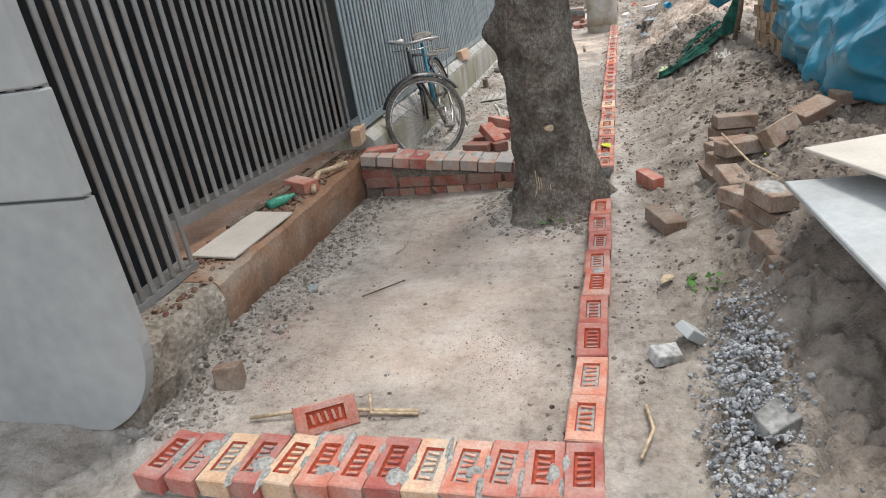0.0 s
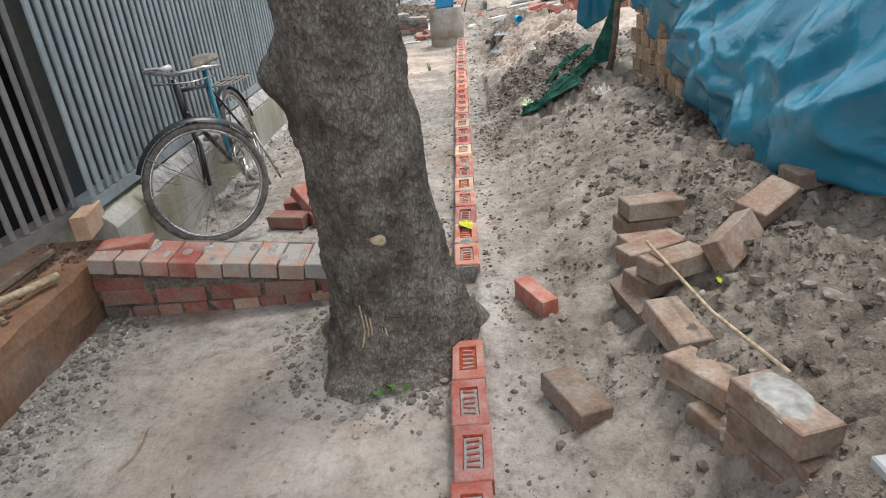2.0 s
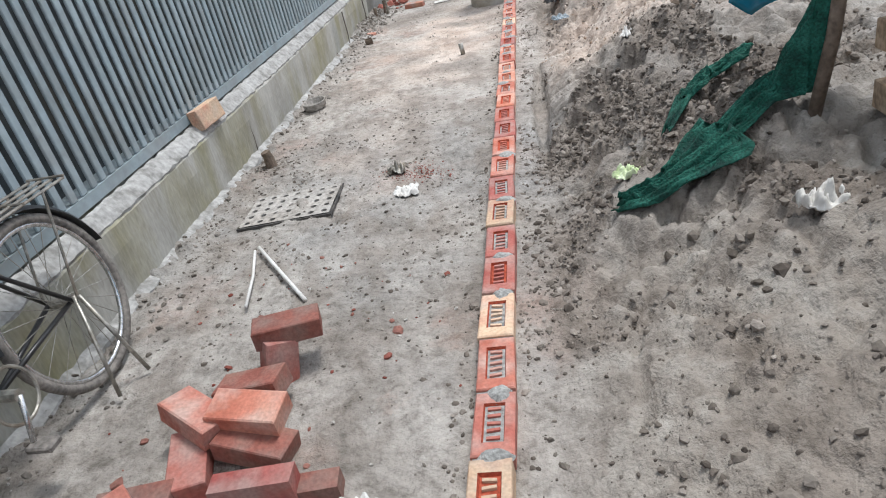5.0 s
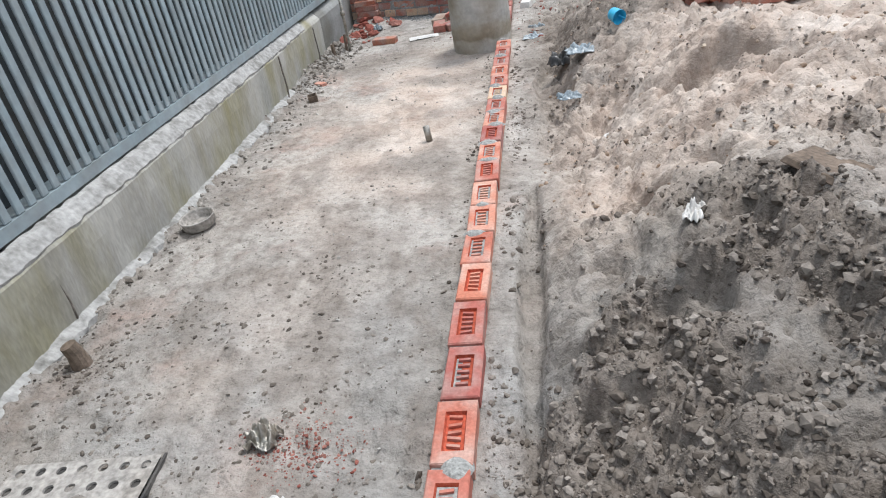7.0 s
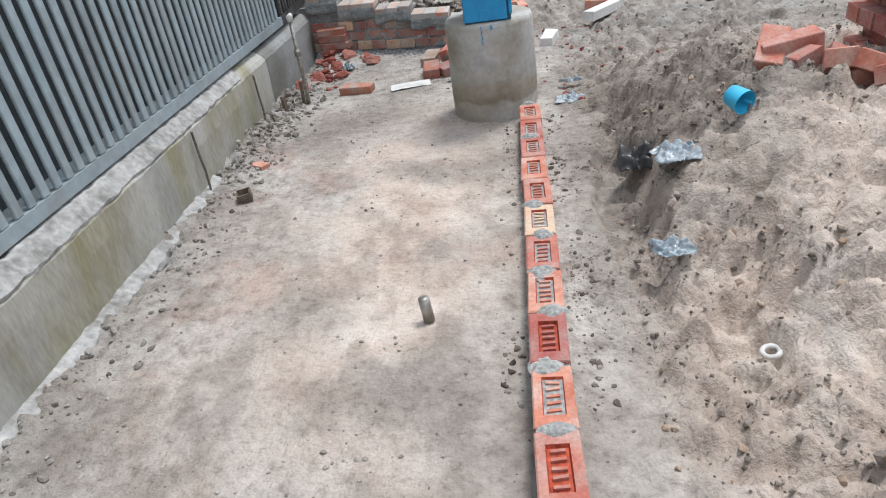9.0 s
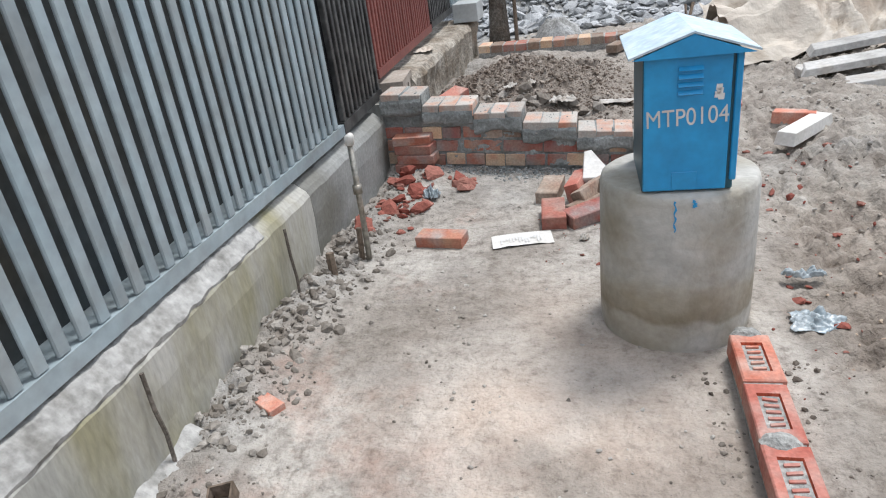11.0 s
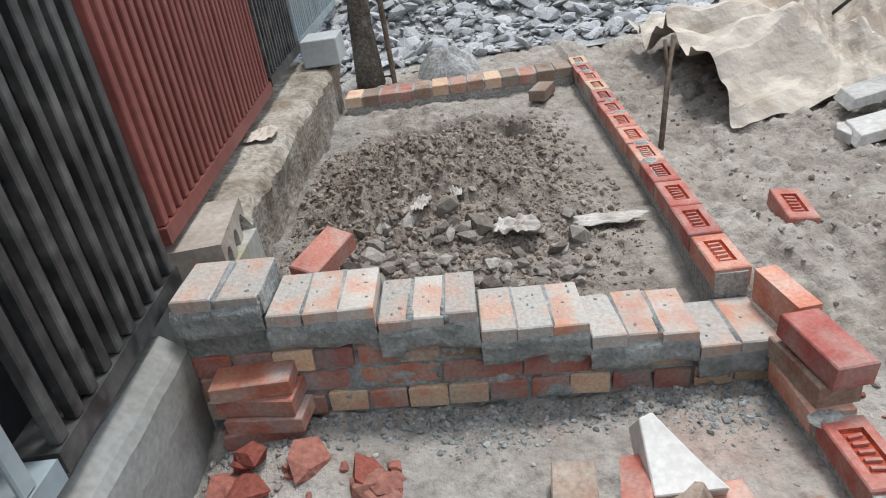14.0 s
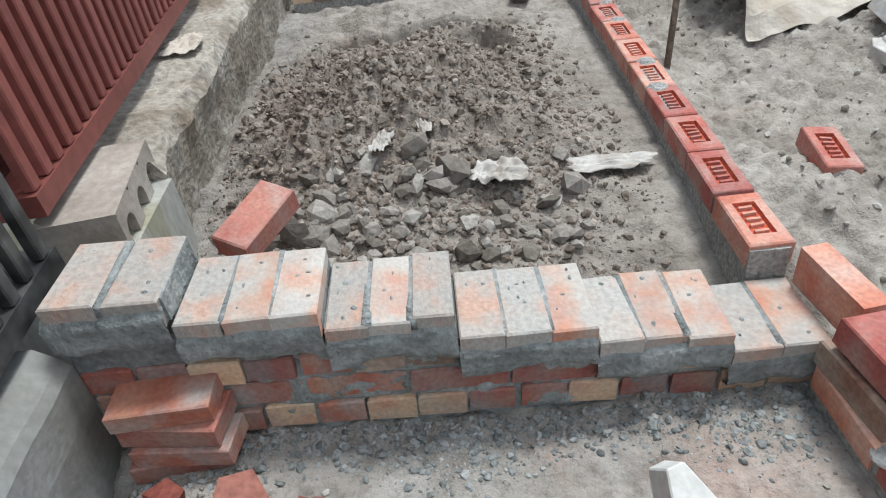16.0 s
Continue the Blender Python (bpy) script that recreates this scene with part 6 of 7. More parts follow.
part("riser", tube(bm, [(-1.545, 13.38, -0.02), (-1.545, 13.39, 0.2), (-1.545, 13.4, 0.53)], 0.013, 12), M_STEEL, pipe, smooth=True)
bm = bmesh.new()
part("coupling", tube(bm, [(-1.545, 13.39, 0.3), (-1.545, 13.392, 0.34)], 0.021, 12), M_STEEL, pipe, smooth=True)
bm = bmesh.new()
part("cap", tube(bm, [(-1.545, 13.4, 0.52), (-1.545, 13.4, 0.55), (-1.53, 13.39, 0.565)], [0.019, 0.022, 0.014], 12), M_WHITE, pipe, "white cap", smooth=True)
for a, b, r in (((-1.46, 13.36, 0.0), (-1.455, 13.37, 0.17), 0.014), ((-1.53, 13.18, 0.0), (-1.54, 13.2, 0.13), 0.02)):
    bm = bmesh.new()
    tagged(part("wooden_peg", tube(bm, [a, b], r, 6), M_WOOD), "short weathered wooden peg in the debris", "peg")

# curved hose, bottle and debris on the ledge
bm = bmesh.new()
tagged(part("hose_piece", tube(bm, [(-1.67, 4.45, 0.31), (-1.72, 4.56, 0.33), (-1.74, 4.7, 0.35), (-1.7, 4.85, 0.33), (-1.66, 4.98, 0.32)], 0.017, 10), M_PALE, smooth=True), "bent piece of cream pipe on the ledge", "pipe")
bm = bmesh.new()
tagged(part("bottle", tube(bm, [(-1.85, 4.2, 0.32), (-1.8, 4.3, 0.32), (-1.78, 4.35, 0.32), (-1.77, 4.38, 0.32)], [0.03, 0.03, 0.014, 0.012], 12), mat("green_plastic", [(0.05, 0.3, 0.2), (0.1, 0.38, 0.28)], 8, 0.25, bump=0.05), smooth=True), "small green plastic bottle on the ledge", "bottle")
loose("broken red brick on the ledge", PLAIN[2], -1.8, 4.55, 0.29, 0, 0, 60)
bm = bmesh.new()
tube(bm, [(-1.95, 3.9, 0.31), (-1.85, 4.6, 0.33), (-1.8, 5.2, 0.34)], 0.018, 7)
tagged(part("dark_stick", bm, M_WOOD), "dark stick lying along the ledge", "stick")

# sticks and twigs
for pts, r, mt, lab in (
    (((-1.2, 2.66, 0.02), (-1.0, 2.7, 0.03), (-0.8, 2.72, 0.025), (-0.55, 2.74, 0.015)), 0.008, M_PALE, "dry root lying on the floor"),
    (((-0.75, 2.78, 0.05), (-0.72, 2.7, 0.03), (-0.55, 2.73, 0.01)), 0.006, M_PALE, "dry root lying on the floor"),
    (((0.22, 2.5, 0.06), (0.26, 2.62, 0.07), (0.24, 2.75, 0.06)), 0.006, M_PALE, "pale twig beside the kerb"),
    (((-1.08, 4.12, 0.012), (-1.05, 4.2, 0.016), (-1.07, 4.32, 0.012)), 0.004, M_PALE, "pale twig on the floor"),
    (((-1.1, 3.62, 0.012), (-0.92, 3.78, 0.016)), 0.004, M_WOOD, "thin twig on the floor"),
    (((0.7, 4.62, 0.42), (0.78, 4.2, 0.38), (0.82, 3.82, 0.44)), 0.006, M_PALE, "pale cane lying over the bricks"),
    (((-1.11, 7.82, 0.03), (-0.74, 7.34, 0.02)), 0.009, M_WHITE, "white plastic strip on the floor"),
    (((-1.13, 7.81, 0.02), (-1.05, 7.57, 0.025), (-1.0, 7.34, 0.02)), 0.007, M_WHITE, "white plastic strip on the floor"),
    (((0.15, 16.05, 0.15), (0.24, 16.25, 0.42), (0.3, 16.35, 0.62)), 0.014, M_WOOD, "dark forked branch stuck in the ground"),
    (((0.25, 16.28, 0.45), (0.24, 16.3, 0.62)), 0.009, M_WOOD, "dark forked branch stuck in the ground"),
    (((-0.34, 10.86, 0.0), (-0.35, 10.87, 0.09)), 0.02, M_STEEL, "short pipe stub in the floor"),
    (((0.93, 5.5, 0.19), (0.95, 5.62, 0.2)), 0.012, M_PALE, "short pale piece of wood on the soil"),
    (((1.5, 17.2, 0.4), (2.1, 16.6, 1.2)), 0.012, M_BLACK, "dark rod leaning over the canvas"),
):
    bm = bmesh.new()
    tagged(part("stick", tube(bm, pts, r, 7), mt, smooth=True), lab, "stick")

# plastic mug on the heap
bm = bmesh.new()
tube(bm, [(0, 0, 0), (0, 0, 0.075)], [0.04, 0.048], 20)
for f in [f for f in bm.faces if len(f.verts) > 4 and f.calc_center_median().z > 0.05]:
    bm.faces.remove(f)
mg = tagged(root("plastic_mug", pose(0.82, 11.62, 0.42, 100, 20, 30)), "light blue plastic mug lying on the heap", "mug")
part("cup", bm, M_CYAN, mg, smooth=True)
bm = bmesh.new()
ring(bm, (0.05, 0, 0.04), Matrix.Rotation(radians(90), 3, "Z"), 0.022, 0.005, 20, 6)
part("handle", bm, M_CYAN, mg, smooth=True)
bm = bmesh.new()
ring(bm, (0.68, 10.6, gz(0.68, 10.6) + 0.02), Matrix.Rotation(radians(80), 3, "Y"), 0.024, 0.008, 20, 8)
tagged(part("plastic_ring", bm, M_WHITE, smooth=True), "white plastic pipe ring on the sand", "ring")
tagged(part("tile_piece", prism([(-0.12, -0.1), (0.12, -0.1), (0.1, 0.1), (-0.1, 0.08)], 0.02, pose(1.14, 9.06, gz(1.14, 9.06) + 0.02, 8, 12, 40)), M_WOOD), "dark broken slab on the earth heap", "slab")

# leaves
for x, y, z, s, mt, lab in ((0.06, 5.62, 0.112, 0.07, M_YLEAF, "yellow-green leaf lying on the kerb"), (0.9, 4.43, 0.34, 0.05, M_YLEAF, "yellow leaf on the soil"), (0.36, 3.6, 0.08, 0.05, M_PALE, "dry leaf on the ground")):
    bm = bmesh.new()
    v = [bm.verts.new(p) for p in ((0, -s, 0.004), (0.5 * s, -0.2 * s, 0.012), (0.35 * s, 0.5 * s, 0.01), (0, s, 0.0), (-0.35 * s, 0.5 * s, 0.008), (-0.5 * s, -0.2 * s, 0.014), (0, 0, 0.0))]
    for i in range(6):
        bm.faces.new((v[i], v[(i + 1) % 6], v[6]))
    tagged(place(part("leaf", bm, mt), pose(x, y, z, 0, 0, x * 400)), lab, "leaf")


def weed(x, y, n, s, label):
    bm = bmesh.new()
    for i in range(n):
        a = random.uniform(0, math.tau)
        m = Matrix.Translation((x + random.uniform(-s, s), y + random.uniform(-s, s), gz(x, y) + 0.01)) @ Euler((random.uniform(0.2, 1.1), 0, a)).to_matrix().to_4x4()
        l_ = random.uniform(0.025, 0.06)
        v = [bm.verts.new(m @ Vector(p)) for p in ((0, 0, 0), (0.4 * l_, 0.5 * l_, 0.005), (0, l_, 0), (-0.4 * l_, 0.5 * l_, 0.005))]
        bm.faces.new(v)
    return tagged(part("weed", bm, M_LEAF), label, "weed")


weed(0.48, 3.52, 9, 0.07, "low green weed beside the gravel")
weed(-0.2, 4.42, 12, 0.05, "small green weed at the tree foot")
weed(0.57, 3.46, 5, 0.04, "low green weed beside the gravel")

# ---- far end: post, canvas, slabs ----
bm = bmesh.new()
tagged(part("far_tree_trunk", tube(bm, [(-1.5, 18.5, 0.0), (-1.5, 18.52, 0.6), (-1.45, 18.6, 1.4), (-1.4, 18.7, 2.8)], [0.13, 0.09, 0.085, 0.08], 14), M_BARK, smooth=True), "thin dark tree trunk beyond the brick kerb", "tree")
bm = bmesh.new()
tagged(part("wooden_stake", tube(bm, [(-1.3, 18.45, 0.1), (-1.32, 18.5, 1.6)], 0.022, 8), M_WOOD), "weathered wooden stake beside the trunk", "stake")
bm = bmesh.new()
lump(bm, (-0.85, 18.5, 0.1), (0.28, 0.22), 0.22, 7.0, 28, 6)
tagged(part("cement_cone", bm, M_ROCK, smooth=True), "small cone of grey cement sand", "heap")


def canvas_fn(u, v):
    """Stiff sheet: sharp ridges fanning out, the near edge lifted in places."""
    x = 0.6 + 2.9 * u + 0.1 * noise.noise(Vector((u * 7, v * 6, 7)))
    y = 16.3 + 2.1 * v + 0.45 * u + 0.16 * noise.noise(Vector((u * 6, v * 3, 2)))
    k = smoothstep(0.0, 0.3, v) * (1 - 0.6 * smoothstep(0.45, 1.0, v)) * (0.55 + 0.45 * math.sin(math.pi * min(1, 0.15 + u * 0.8)))
    w = noise.noise(Vector((u * 2.3, v * 2.3, 9)))
    r1 = 1 - abs(2 * ((u * 1.7 + v * 2.6 + 0.7 * w) % 1.0) - 1)
    r2 = 1 - abs(2 * ((u * 4.3 - v * 3.1 + 1.1 * w) % 1.0) - 1)
    r3 = 1 - abs(2 * ((u * 7.0 + v * 6.0 + 1.6 * w) % 1.0) - 1)
    r4 = 1 - abs(2 * ((u * 15.0 - v * 8.0 + 2.5 * w) % 1.0) - 1)
    z = 0.1 + 0.17 * k + 0.15 * r1 * (0.2 + k) + 0.13 * r2 * (0.4 + k) + 0.07 * r3 + 0.03 * r4 + 0.04 * noise.noise(Vector((u * 20, v * 14, 2)))
    return (x, y, max(z, 0.115 + 0.05 * r2 * (1 - k)))


canvas = cloth("canvas_sheet", canvas_fn, 130, 90, M_CANVAS, "crumpled dirty beige canvas sheet over a low heap", "canvas")
canvas.data.polygons.foreach_set("use_smooth", [False] * len(canvas.data.polygons))
for i, (x, y, z, l_, w, rz) in enumerate(((1.3, 16.0, 0.14, 0.7, 0.22, 8), (1.5, 15.6, 0.12, 0.8, 0.2, 4), (1.45, 16.3, 0.22, 0.8, 0.2, 12), (1.6, 15.2, 0.12, 0.7, 0.2, 2), (1.9, 14.8, 0.12, 0.8, 0.25, -4), (1.0, 16.0, 0.11, 0.18, 0.1, 50))):
    tagged(part("stone_slab", prism([(-l_ / 2, -w / 2), (l_ / 2, -w / 2 + 0.03), (l_ / 2 - 0.04, w / 2), (-l_ / 2 + 0.06, w / 2 - 0.02)], 0.05, pose(x, y, z, 3, -4, rz)), M_SLAB), "rough pale stone slab lying on the ground", "slab", "stone slabs by the canvas")


# ---- loose stuff ----
PHI = (1 + 5 ** 0.5) / 2
ICO_V = np.array([(-1, PHI, 0), (1, PHI, 0), (-1, -PHI, 0), (1, -PHI, 0), (0, -1, PHI), (0, 1, PHI), (0, -1, -PHI), (0, 1, -PHI), (PHI, 0, -1), (PHI, 0, 1), (-PHI, 0, -1), (-PHI, 0, 1)]) / 1.9
ICO_F = np.array(((0, 11, 5), (0, 5, 1), (0, 1, 7), (0, 7, 10), (0, 10, 11), (1, 5, 9), (5, 11, 4), (11, 10, 2), (10, 7, 6), (7, 1, 8), (3, 9, 4), (3, 4, 2), (3, 2, 6), (3, 6, 8), (3, 8, 9), (4, 9, 5), (2, 4, 11), (6, 2, 10), (8, 6, 7), (9, 8, 1)))


def island_mat(name, colours, rough=0.95):
    """A shade for every loose piece."""
    m = bpy.data.materials.new(name)
    m.use_nodes = True
    nn, ll = m.node_tree.nodes, m.node_tree.links
    g, r, t, b, mx = nn.new("ShaderNodeNewGeometry"), nn.new("ShaderNodeValToRGB"), nn.new("ShaderNodeTexNoise"), nn.new("ShaderNodeBump"), nn.new("ShaderNodeMix")
    for i, c in enumerate(colours):
        k = r.color_ramp.elements[i] if i < 2 else r.color_ramp.elements.new(1)
        k.position, k.color = i / (len(colours) - 1), (*c, 1)
    ll.new(g.outputs["Random Per Island"], r.inputs[0])
    tc = nn.new("ShaderNodeTexCoord")
    t.inputs["Scale"].default_value, t.inputs["Detail"].default_value = 60, 5
    ll.new(tc.outputs["Object"], t.inputs["Vector"])
    mx.data_type, mx.blend_type = "RGBA", "OVERLAY"
    mx.inputs[0].default_value = 0.6
    ll.new(r.outputs[0], mx.inputs[6])
    ll.new(t.outputs["Fac"], mx.inputs[7])
    ll.new(mx.outputs[2], nn["Principled BSDF"].inputs["Base Color"])
    ll.new(t.outputs["Fac"], b.inputs["Height"])
    b.inputs["Strength"].default_value, b.inputs["Distance"].default_value = 0.6, 0.008
    ll.new(b.outputs[0], nn["Principled BSDF"].inputs["Normal"])
    nn["Principled BSDF"].inputs["Roughness"].default_value = rough
    nn["Principled BSDF"].inputs["Specular IOR Level"].default_value = 0.2
    return m


def scatter(name, label, category, count, sample, size, material, seed, flat=0.7, sink=0.25, height=None):
    """Many small stones or clods over a stretch of ground, in one mesh."""
    rng = np.random.default_rng(seed)
    vs, fs, k = [], [], 0
    tries = 0
    while k < count and tries < count * 20:
        tries += 1
        p = sample(rng)
        if p is None:
            continue
        x, y = p[0], p[1]
        s = 0.62 * size[0] * (size[1] / size[0]) ** (rng.random() ** 2.2)
        v = ICO_V * (0.62 + 0.6 * rng.random((12, 1)))
        v = v * np.array([1, 0.6 + 0.5 * rng.random(), flat * (0.7 + 0.5 * rng.random())]) * s
        q = np.array(Euler((rng.normal(0, 0.35), rng.normal(0, 0.35), rng.random() * 6.3)).to_matrix())
        z = (height(x, y) if height else gz(x, y)) + s * flat * (0.5 - sink)
        vs.append(v @ q.T + np.array([x, y, z]))
        fs.append(ICO_F + 12 * k)
        k += 1
    me = bpy.data.meshes.new(name)
    me.from_pydata(np.vstack(vs).tolist(), [], np.vstack(fs).tolist())
    me.materials.append(material)
    return tagged(new(name, me), label, category, kind="stuff")


S_PEB = island_mat("floor_pebbles", [(0.13, 0.112, 0.095), (0.22, 0.196, 0.17), (0.33, 0.305, 0.272), (0.43, 0.412, 0.385), (0.25, 0.218, 0.186)])
S_CLOD = island_mat("soil_clods", [(0.1, 0.083, 0.07), (0.17, 0.145, 0.122), (0.23, 0.2, 0.172), (0.32, 0.285, 0.25), (0.14, 0.118, 0.1)])
S_MUD = island_mat("mud_clods", [(0.075, 0.062, 0.052), (0.13, 0.11, 0.092), (0.19, 0.165, 0.14), (0.27, 0.24, 0.21), (0.1, 0.085, 0.07)])
S_CHIP = island_mat("brick_chips", [(0.17, 0.05, 0.038), (0.25, 0.083, 0.064), (0.31, 0.15, 0.12), (0.22, 0.1, 0.08)])
S_DARKG = island_mat("dark_gravel", [(0.11, 0.117, 0.125), (0.2, 0.21, 0.22), (0.29, 0.305, 0.315), (0.42, 0.435, 0.45), (0.22, 0.225, 0.23)])
S_RUBB = island_mat("rubble", [(0.11, 0.095, 0.08), (0.175, 0.155, 0.133), (0.24, 0.218, 0.192), (0.34, 0.318, 0.288), (0.15, 0.13, 0.11)])
S_HEAP = island_mat("heap_stones", [(0.22, 0.225, 0.23), (0.34, 0.35, 0.355), (0.4, 0.41, 0.42), (0.46, 0.47, 0.48), (0.3, 0.3, 0.3)])
S_MOUND = island_mat("mound_crumbs", [(0.12, 0.095, 0.077), (0.18, 0.146, 0.12), (0.235, 0.196, 0.164), (0.32, 0.28, 0.243), (0.15, 0.12, 0.098)])
S_WET = island_mat("wet_mortar_crumbs", [(0.13, 0.14, 0.138), (0.2, 0.212, 0.208), (0.27, 0.282, 0.278), (0.34, 0.35, 0.345), (0.17, 0.178, 0.172)])
S_LITTER = island_mat("ledge_litter", [(0.1, 0.06, 0.045), (0.2, 0.1, 0.075), (0.16, 0.12, 0.09), (0.32, 0.24, 0.18), (0.13, 0.09, 0.07)])
S_SAND = island_mat("sandy_clods", [(0.28, 0.2, 0.14), (0.38, 0.29, 0.22), (0.46, 0.38, 0.3)])


def area(x0, x1, y0, y1, keep=None):
    def f(r):
        x, y = x0 + (x1 - x0) * r.random(), y0 + (y1 - y0) * r.random()
        return (x, y) if keep is None or keep(x, y, r.random()) else None
    return f


scatter("pebbles", "scattered pebbles and crumbs on the trodden floor", "pebbles", 3000, area(-1.6, -0.02, 2.55, 14.5, lambda x, y, q: q < 0.08 + 1.3 * max(0, noise.noise(Vector((x * 2.6, y * 2.6, 3))))), (0.003, 0.018), S_PEB, 1)
scatter("clods", "earth clods over the dug soil", "clods", 9000, area(0.14, 2.0, 3.2, 12.6, lambda x, y, q: q < (0.05 + 0.95 * clumpy(x, y)) * (1 if y < 9.4 else 0.35)), (0.006, 0.034), S_CLOD, 2, 0.7, 0.5)
scatter("crumbs", "dark crumbs of mortar and earth on the floor", "crumbs", 2600, area(-1.55, -0.03, 6.6, 10.2, lambda x, y, q: q < math.exp(-((y - 8.2) / 1.3) ** 2) * (0.4 + 1.5 * max(0, noise.noise(Vector((x * 3, y * 3, 1)))))), (0.005, 0.024), S_MUD, 31, 0.5, 0.55)
scatter("crumbs", "fine soil crumbs beside the kerb", "crumbs", 7000, area(0.12, 1.7, 2.5, 12.6, lambda x, y, q: q < 0.12 + 0.9 * clumpy(x, y)), (0.004, 0.016), S_CLOD, 3)
scatter("clods", "dark clods on the muddy heap", "clods", 5200, area(0.2, 1.6, 6.8, 9.2, lambda x, y, q: q < 1.2 * bump_at(x, y, 0.8, 8.1, 0.6, 0.9, 1) * clumpy(x, y)), (0.006, 0.038), S_MUD, 4, 0.7, 0.6)
scatter("sandy_lumps", "sandy lumps on the pale heaps", "lumps", 900, area(0.3, 2.4, 9.2, 13.2), (0.006, 0.03), S_SAND, 5)
scatter("gravel", "heap of broken grey gravel beside the kerb", "gravel", 2400, area(0.36, 0.8, 1.9, 3.4, lambda x, y, q: q < bump_at(x - 0.1 * (y - 2.75), y, 0.55, 2.8, 0.085, 0.42, 1.3)), (0.008, 0.022), S_DARKG, 6, 0.85, 0.1, lambda x, y: gz(x, y) + bump_at(x, y, 0.57, 2.7, 0.13, 0.6, 0.05))
scatter("wall_debris", "rubble crumbs along the foot of the wall", "debris", 2600, area(-1.64, -1.2, 2.5, 14.4, lambda x, y, q: q < (1.0 if y < 5.2 or y > 12.2 else 0.4) * smoothstep(-1.2, -1.62, x) ** 1.3), (0.006, 0.035), S_RUBB, 7)
scatter("rubble_mound", "mound of broken earth and concrete lumps", "rubble", 15000, area(-1.6, -0.15, 14.85, 17.2, lambda x, y, q: q < 1.2 * math.exp(-((x + 0.96) / 0.7) ** 4 - ((y - 15.8) / 0.95) ** 4)), (0.005, 0.036), S_MOUND, 8, 0.75, 0.55)
scatter("wall_debris", "dark rubble heaped at the foot of the wall", "debris", 600, area(-1.64, -1.32, 12.1, 13.7, lambda x, y, q: q < smoothstep(-1.3, -1.6, x)), (0.006, 0.055), S_RUBB, 21, 0.7, 0.45)
scatter("rubble_mound", "larger lumps at the foot of the mound", "rubble", 230, area(-1.4, -0.3, 14.85, 15.6, lambda x, y, q: q < bump_at(x, y, -0.95, 15.15, 0.4, 0.25, 1)), (0.03, 0.1), S_RUBB, 9)
scatter("brick_chips", "red brick chips and fragments by the wall", "brick chips", 70, area(-1.6, -1.3, 13.65, 14.35, lambda x, y, q: q < 1 - 1.8 * (x + 1.6)), (0.03, 0.13), S_CHIP, 10, 0.5)
scatter("brick_chips", "cluster of red brick fragments before the stepped wall", "brick chips", 14, area(-1.25, -1.08, 14.15, 14.32), (0.04, 0.13), S_CHIP, 42, 0.6)
scatter("ledge_litter", "reddish dust crumbs and litter on the ledge", "litter", 900, area(-2.0, -1.68, 2.9, 5.4, lambda x, y, q: q < 0.35 + noise.noise(Vector((x * 6, y * 3, 2)))), (0.006, 0.04), S_LITTER, 43, 0.5, 0.3, lambda x, y: 0.292)
scatter("brick_dust", "fine red brick crumbs trodden into the floor", "crumbs", 1500, area(-1.5, -0.02, 2.5, 3.6, lambda x, y, q: q < max(bump_at(x, y, -0.3, 3.1, 0.22, 0.25, 0.8), bump_at(x, y, -1.2, 2.95, 0.2, 0.2, 0.8))), (0.002, 0.007), S_CHIP, 44, 0.6)
scatter("brick_dust", "patch of crushed red brick beside the tin", "crumbs", 700, area(-0.65, -0.2, 8.3, 8.75, lambda x, y, q: q < bump_at(x, y, -0.42, 8.5, 0.12, 0.09, 1)), (0.003, 0.014), S_CHIP, 45, 0.5)
scatter("soot_crumbs", "charred crumbs round the cut post", "crumbs", 260, area(-1.65, -1.2, 8.7, 9.2, lambda x, y, q: q < bump_at(x, y, -1.4, 8.9, 0.13, 0.1, 1)), (0.005, 0.024), S_MUD, 46, 0.5)
scatter("wall_debris", "dense crumbs of mortar along the foot of the brown wall", "debris", 2400, area(-1.64, -1.25, 2.5, 5.2, lambda x, y, q: q < smoothstep(-1.28, -1.55, x + 0.1 * noise.noise(Vector((y * 3, 0, 0))))), (0.005, 0.032), S_PEB, 47, 0.7, 0.35)
scatter("kerb_crumbs", "dark crumbs lying along the kerb", "crumbs", 900, area(-0.09, 0.24, 2.5, 12.6, lambda x, y, q: (x < -0.005 or x > 0.125) and q < 0.25 + noise.noise(Vector((x * 5, y * 2.5, 6)))), (0.006, 0.03), S_MUD, 48, 0.6, 0.4)
scatter("sand_crumbs", "dark crumbs strewn over the trodden sand", "crumbs", 1500, area(0.14, 1.1, 3.6, 7.0, lambda x, y, q: q < 0.12 + 1.6 * max(0, noise.noise(Vector((x * 3, y * 3, 11))))), (0.004, 0.026), S_MUD, 49, 0.65, 0.4)
scatter("slope_clods", "coarse dark clods on the slope below the brick stack", "clods", 2400, area(0.45, 1.9, 3.2, 7.2, lambda x, y, q: q < smoothstep(0.4, 1.1, x) * (0.08 + 1.7 * max(0, noise.noise(Vector((x * 2.4, y * 2.4, 17)))))), (0.008, 0.06), S_MUD, 50, 0.7, 0.45)
scatter("brick_chips", "red brick chips scattered on the floor", "brick chips", 90, area(-1.4, 0.0, 5.5, 8.6, lambda x, y, q: q < bump_at(x, y, -0.7, 6.9, 0.4, 0.8, 1)), (0.008, 0.045), S_CHIP, 11, 0.6)
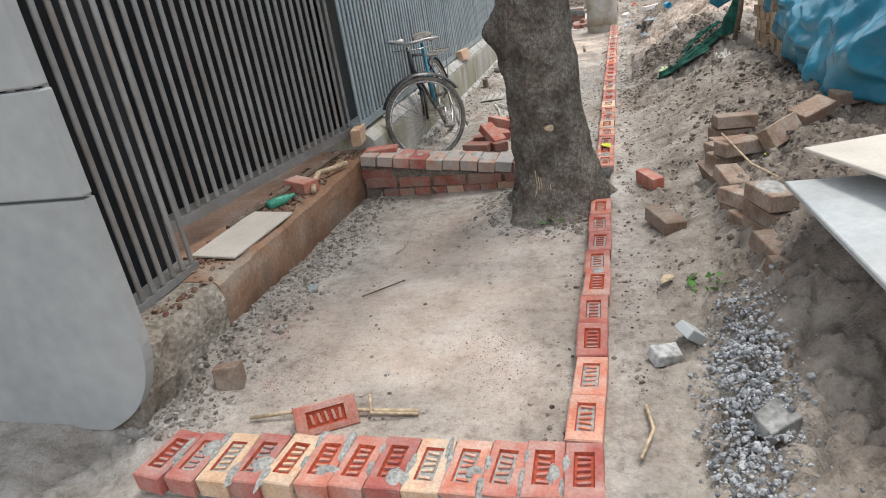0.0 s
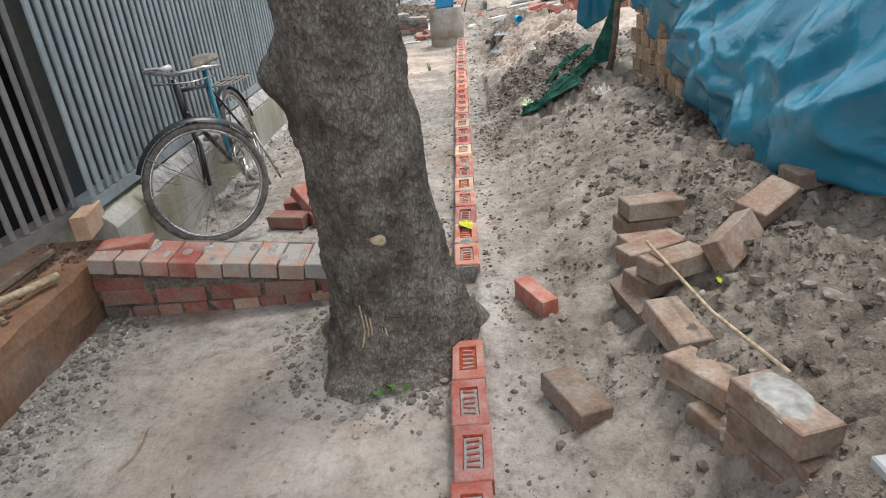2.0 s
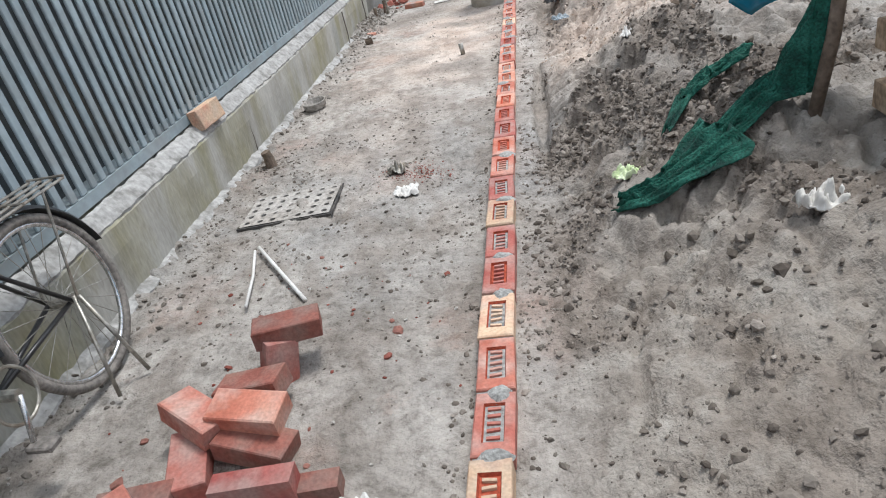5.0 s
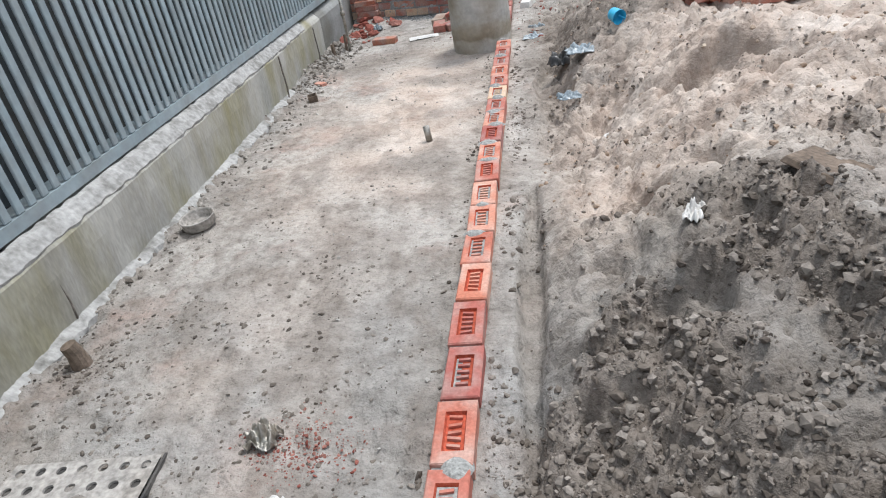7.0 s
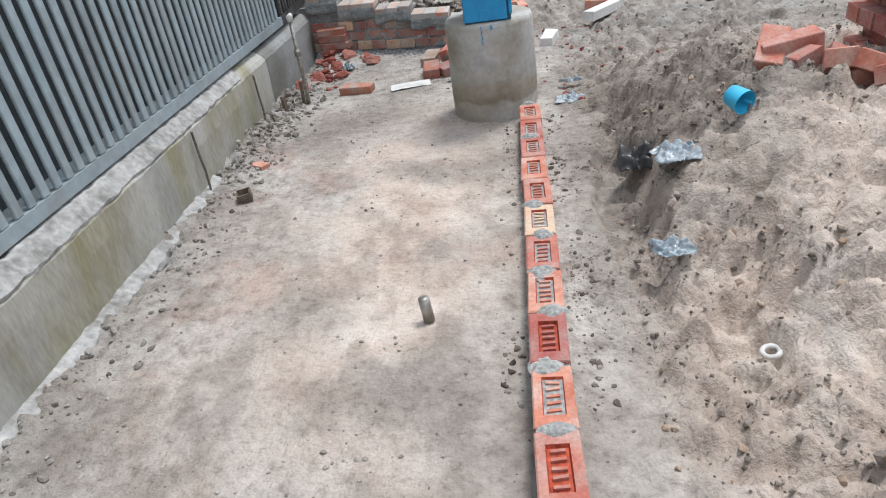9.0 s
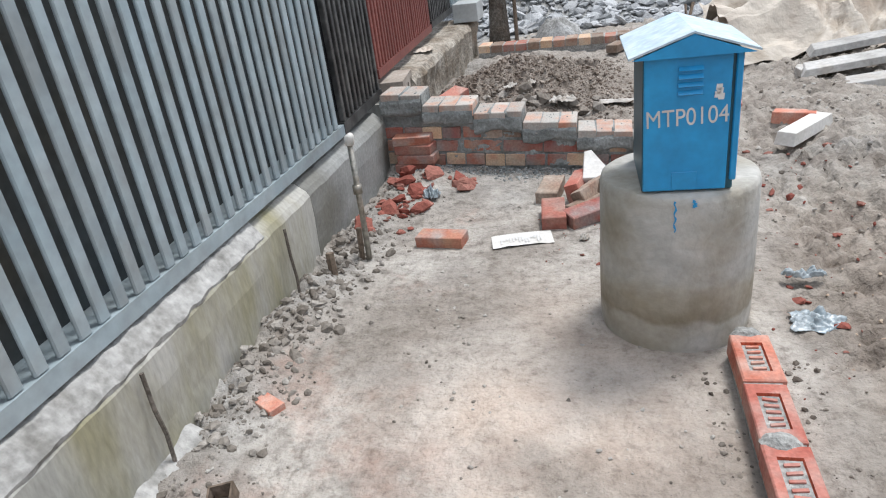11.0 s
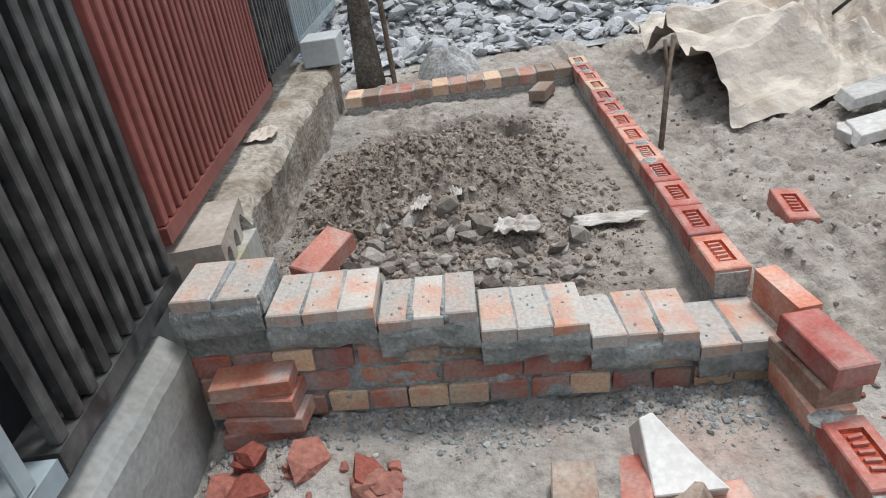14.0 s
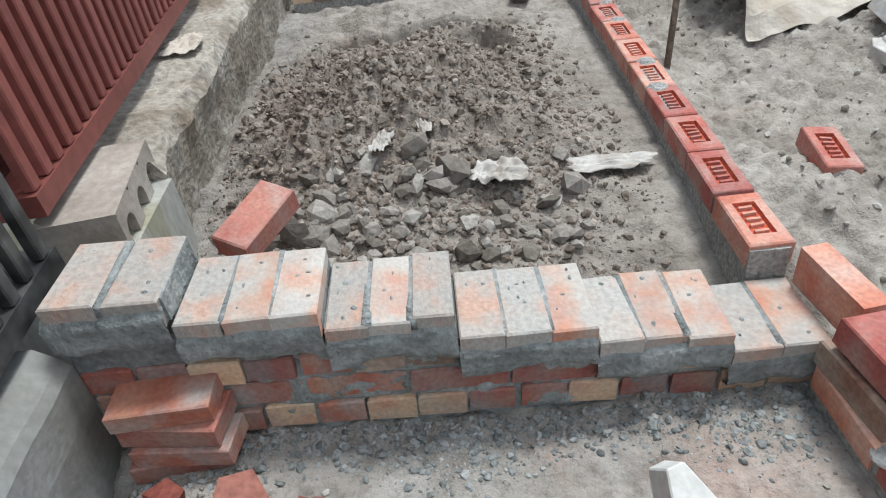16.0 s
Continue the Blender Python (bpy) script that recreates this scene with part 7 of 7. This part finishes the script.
scatter("brick_chips", "red brick chips beside the drum", "brick chips", 120, area(0.15, 0.8, 12.4, 14.6), (0.008, 0.05), S_CHIP, 12, 0.6)
scatter("brick_chips", "small red chips near the paper", "brick chips", 50, area(-0.7, -0.1, 13.3, 14.0), (0.006, 0.03), S_CHIP, 13, 0.6)
scatter("mortar_crumbs", "grey mortar crumbs at the foot of the stepped wall", "mortar crumbs", 3000, area(-1.6, 0.0, 14.2, 14.52, lambda x, y, q: q < smoothstep(14.3 + 0.14 * noise.noise(Vector((x * 3, 0, 0))), 14.5, y)), (0.004, 0.022), S_WET, 14, 0.7, 0.4)
scatter("ground_stones", "stones and crumbs on the far ground", "stones", 2200, area(0.2, 2.4, 13.4, 17.6), (0.006, 0.03), S_PEB, 15)
scatter("tree_foot_soil", "loose soil and root crumbs heaped against the tree foot", "soil", 800, area(-0.75, 0.05, 4.1, 5.1, lambda x, y, q: q < 1.3 * math.exp(-((math.hypot(x + 0.2, y - 4.72) - 0.38) / 0.09) ** 2)), (0.006, 0.04), S_RUBB, 41, 0.6, 0.55)
scatter("tree_foot_stones", "stones and crumbs round the tree foot", "stones", 160, area(-0.75, 0.1, 4.2, 5.1, lambda x, y, q: (x + 0.2) ** 2 + (y - 4.72) ** 2 > 0.08), (0.01, 0.045), S_PEB, 16)


def heap_z(x, y):
    return 0.12 + 1.35 * smoothstep(18.9, 22.5, y + 0.25 * noise.noise(Vector((x, 0, 0))))


bm = bmesh.new()
NX, NY = 60, 30
g = [[bm.verts.new((-4 + 14 * i / NX, 18.8 + 5.2 * j / NY, heap_z(-4 + 14 * i / NX, 18.8 + 5.2 * j / NY) - 0.02)) for j in range(NY + 1)] for i in range(NX + 1)]
for i in range(NX):
    for j in range(NY):
        bm.faces.new((g[i][j], g[i + 1][j], g[i + 1][j + 1], g[i][j + 1]))
tagged(part("heap_core", bm, M_ROCK, smooth=True), "earth core of the far stone heap", "heap", kind="stuff")
scatter("stone_heap", "heap of broken grey stone slabs at the far end", "stone heap", 6500, area(-3.0, 5.5, 19.0, 22.8), (0.06, 0.24), S_HEAP, 17, 0.42, 0.2, heap_z)
# closing walls out of sight
for name, x0, y0, x1, y1 in (("wall_far", -12, 24.0, 14, 24.2), ("wall_side", 9.0, -6, 9.2, 24.0)):
    bm = bmesh.new()
    box(bm, x0, y0, -0.2, x1, y1, 2.6)
    tagged(part(name, bm, M_CONC), "plain grey boundary wall", "wall", kind="structure")
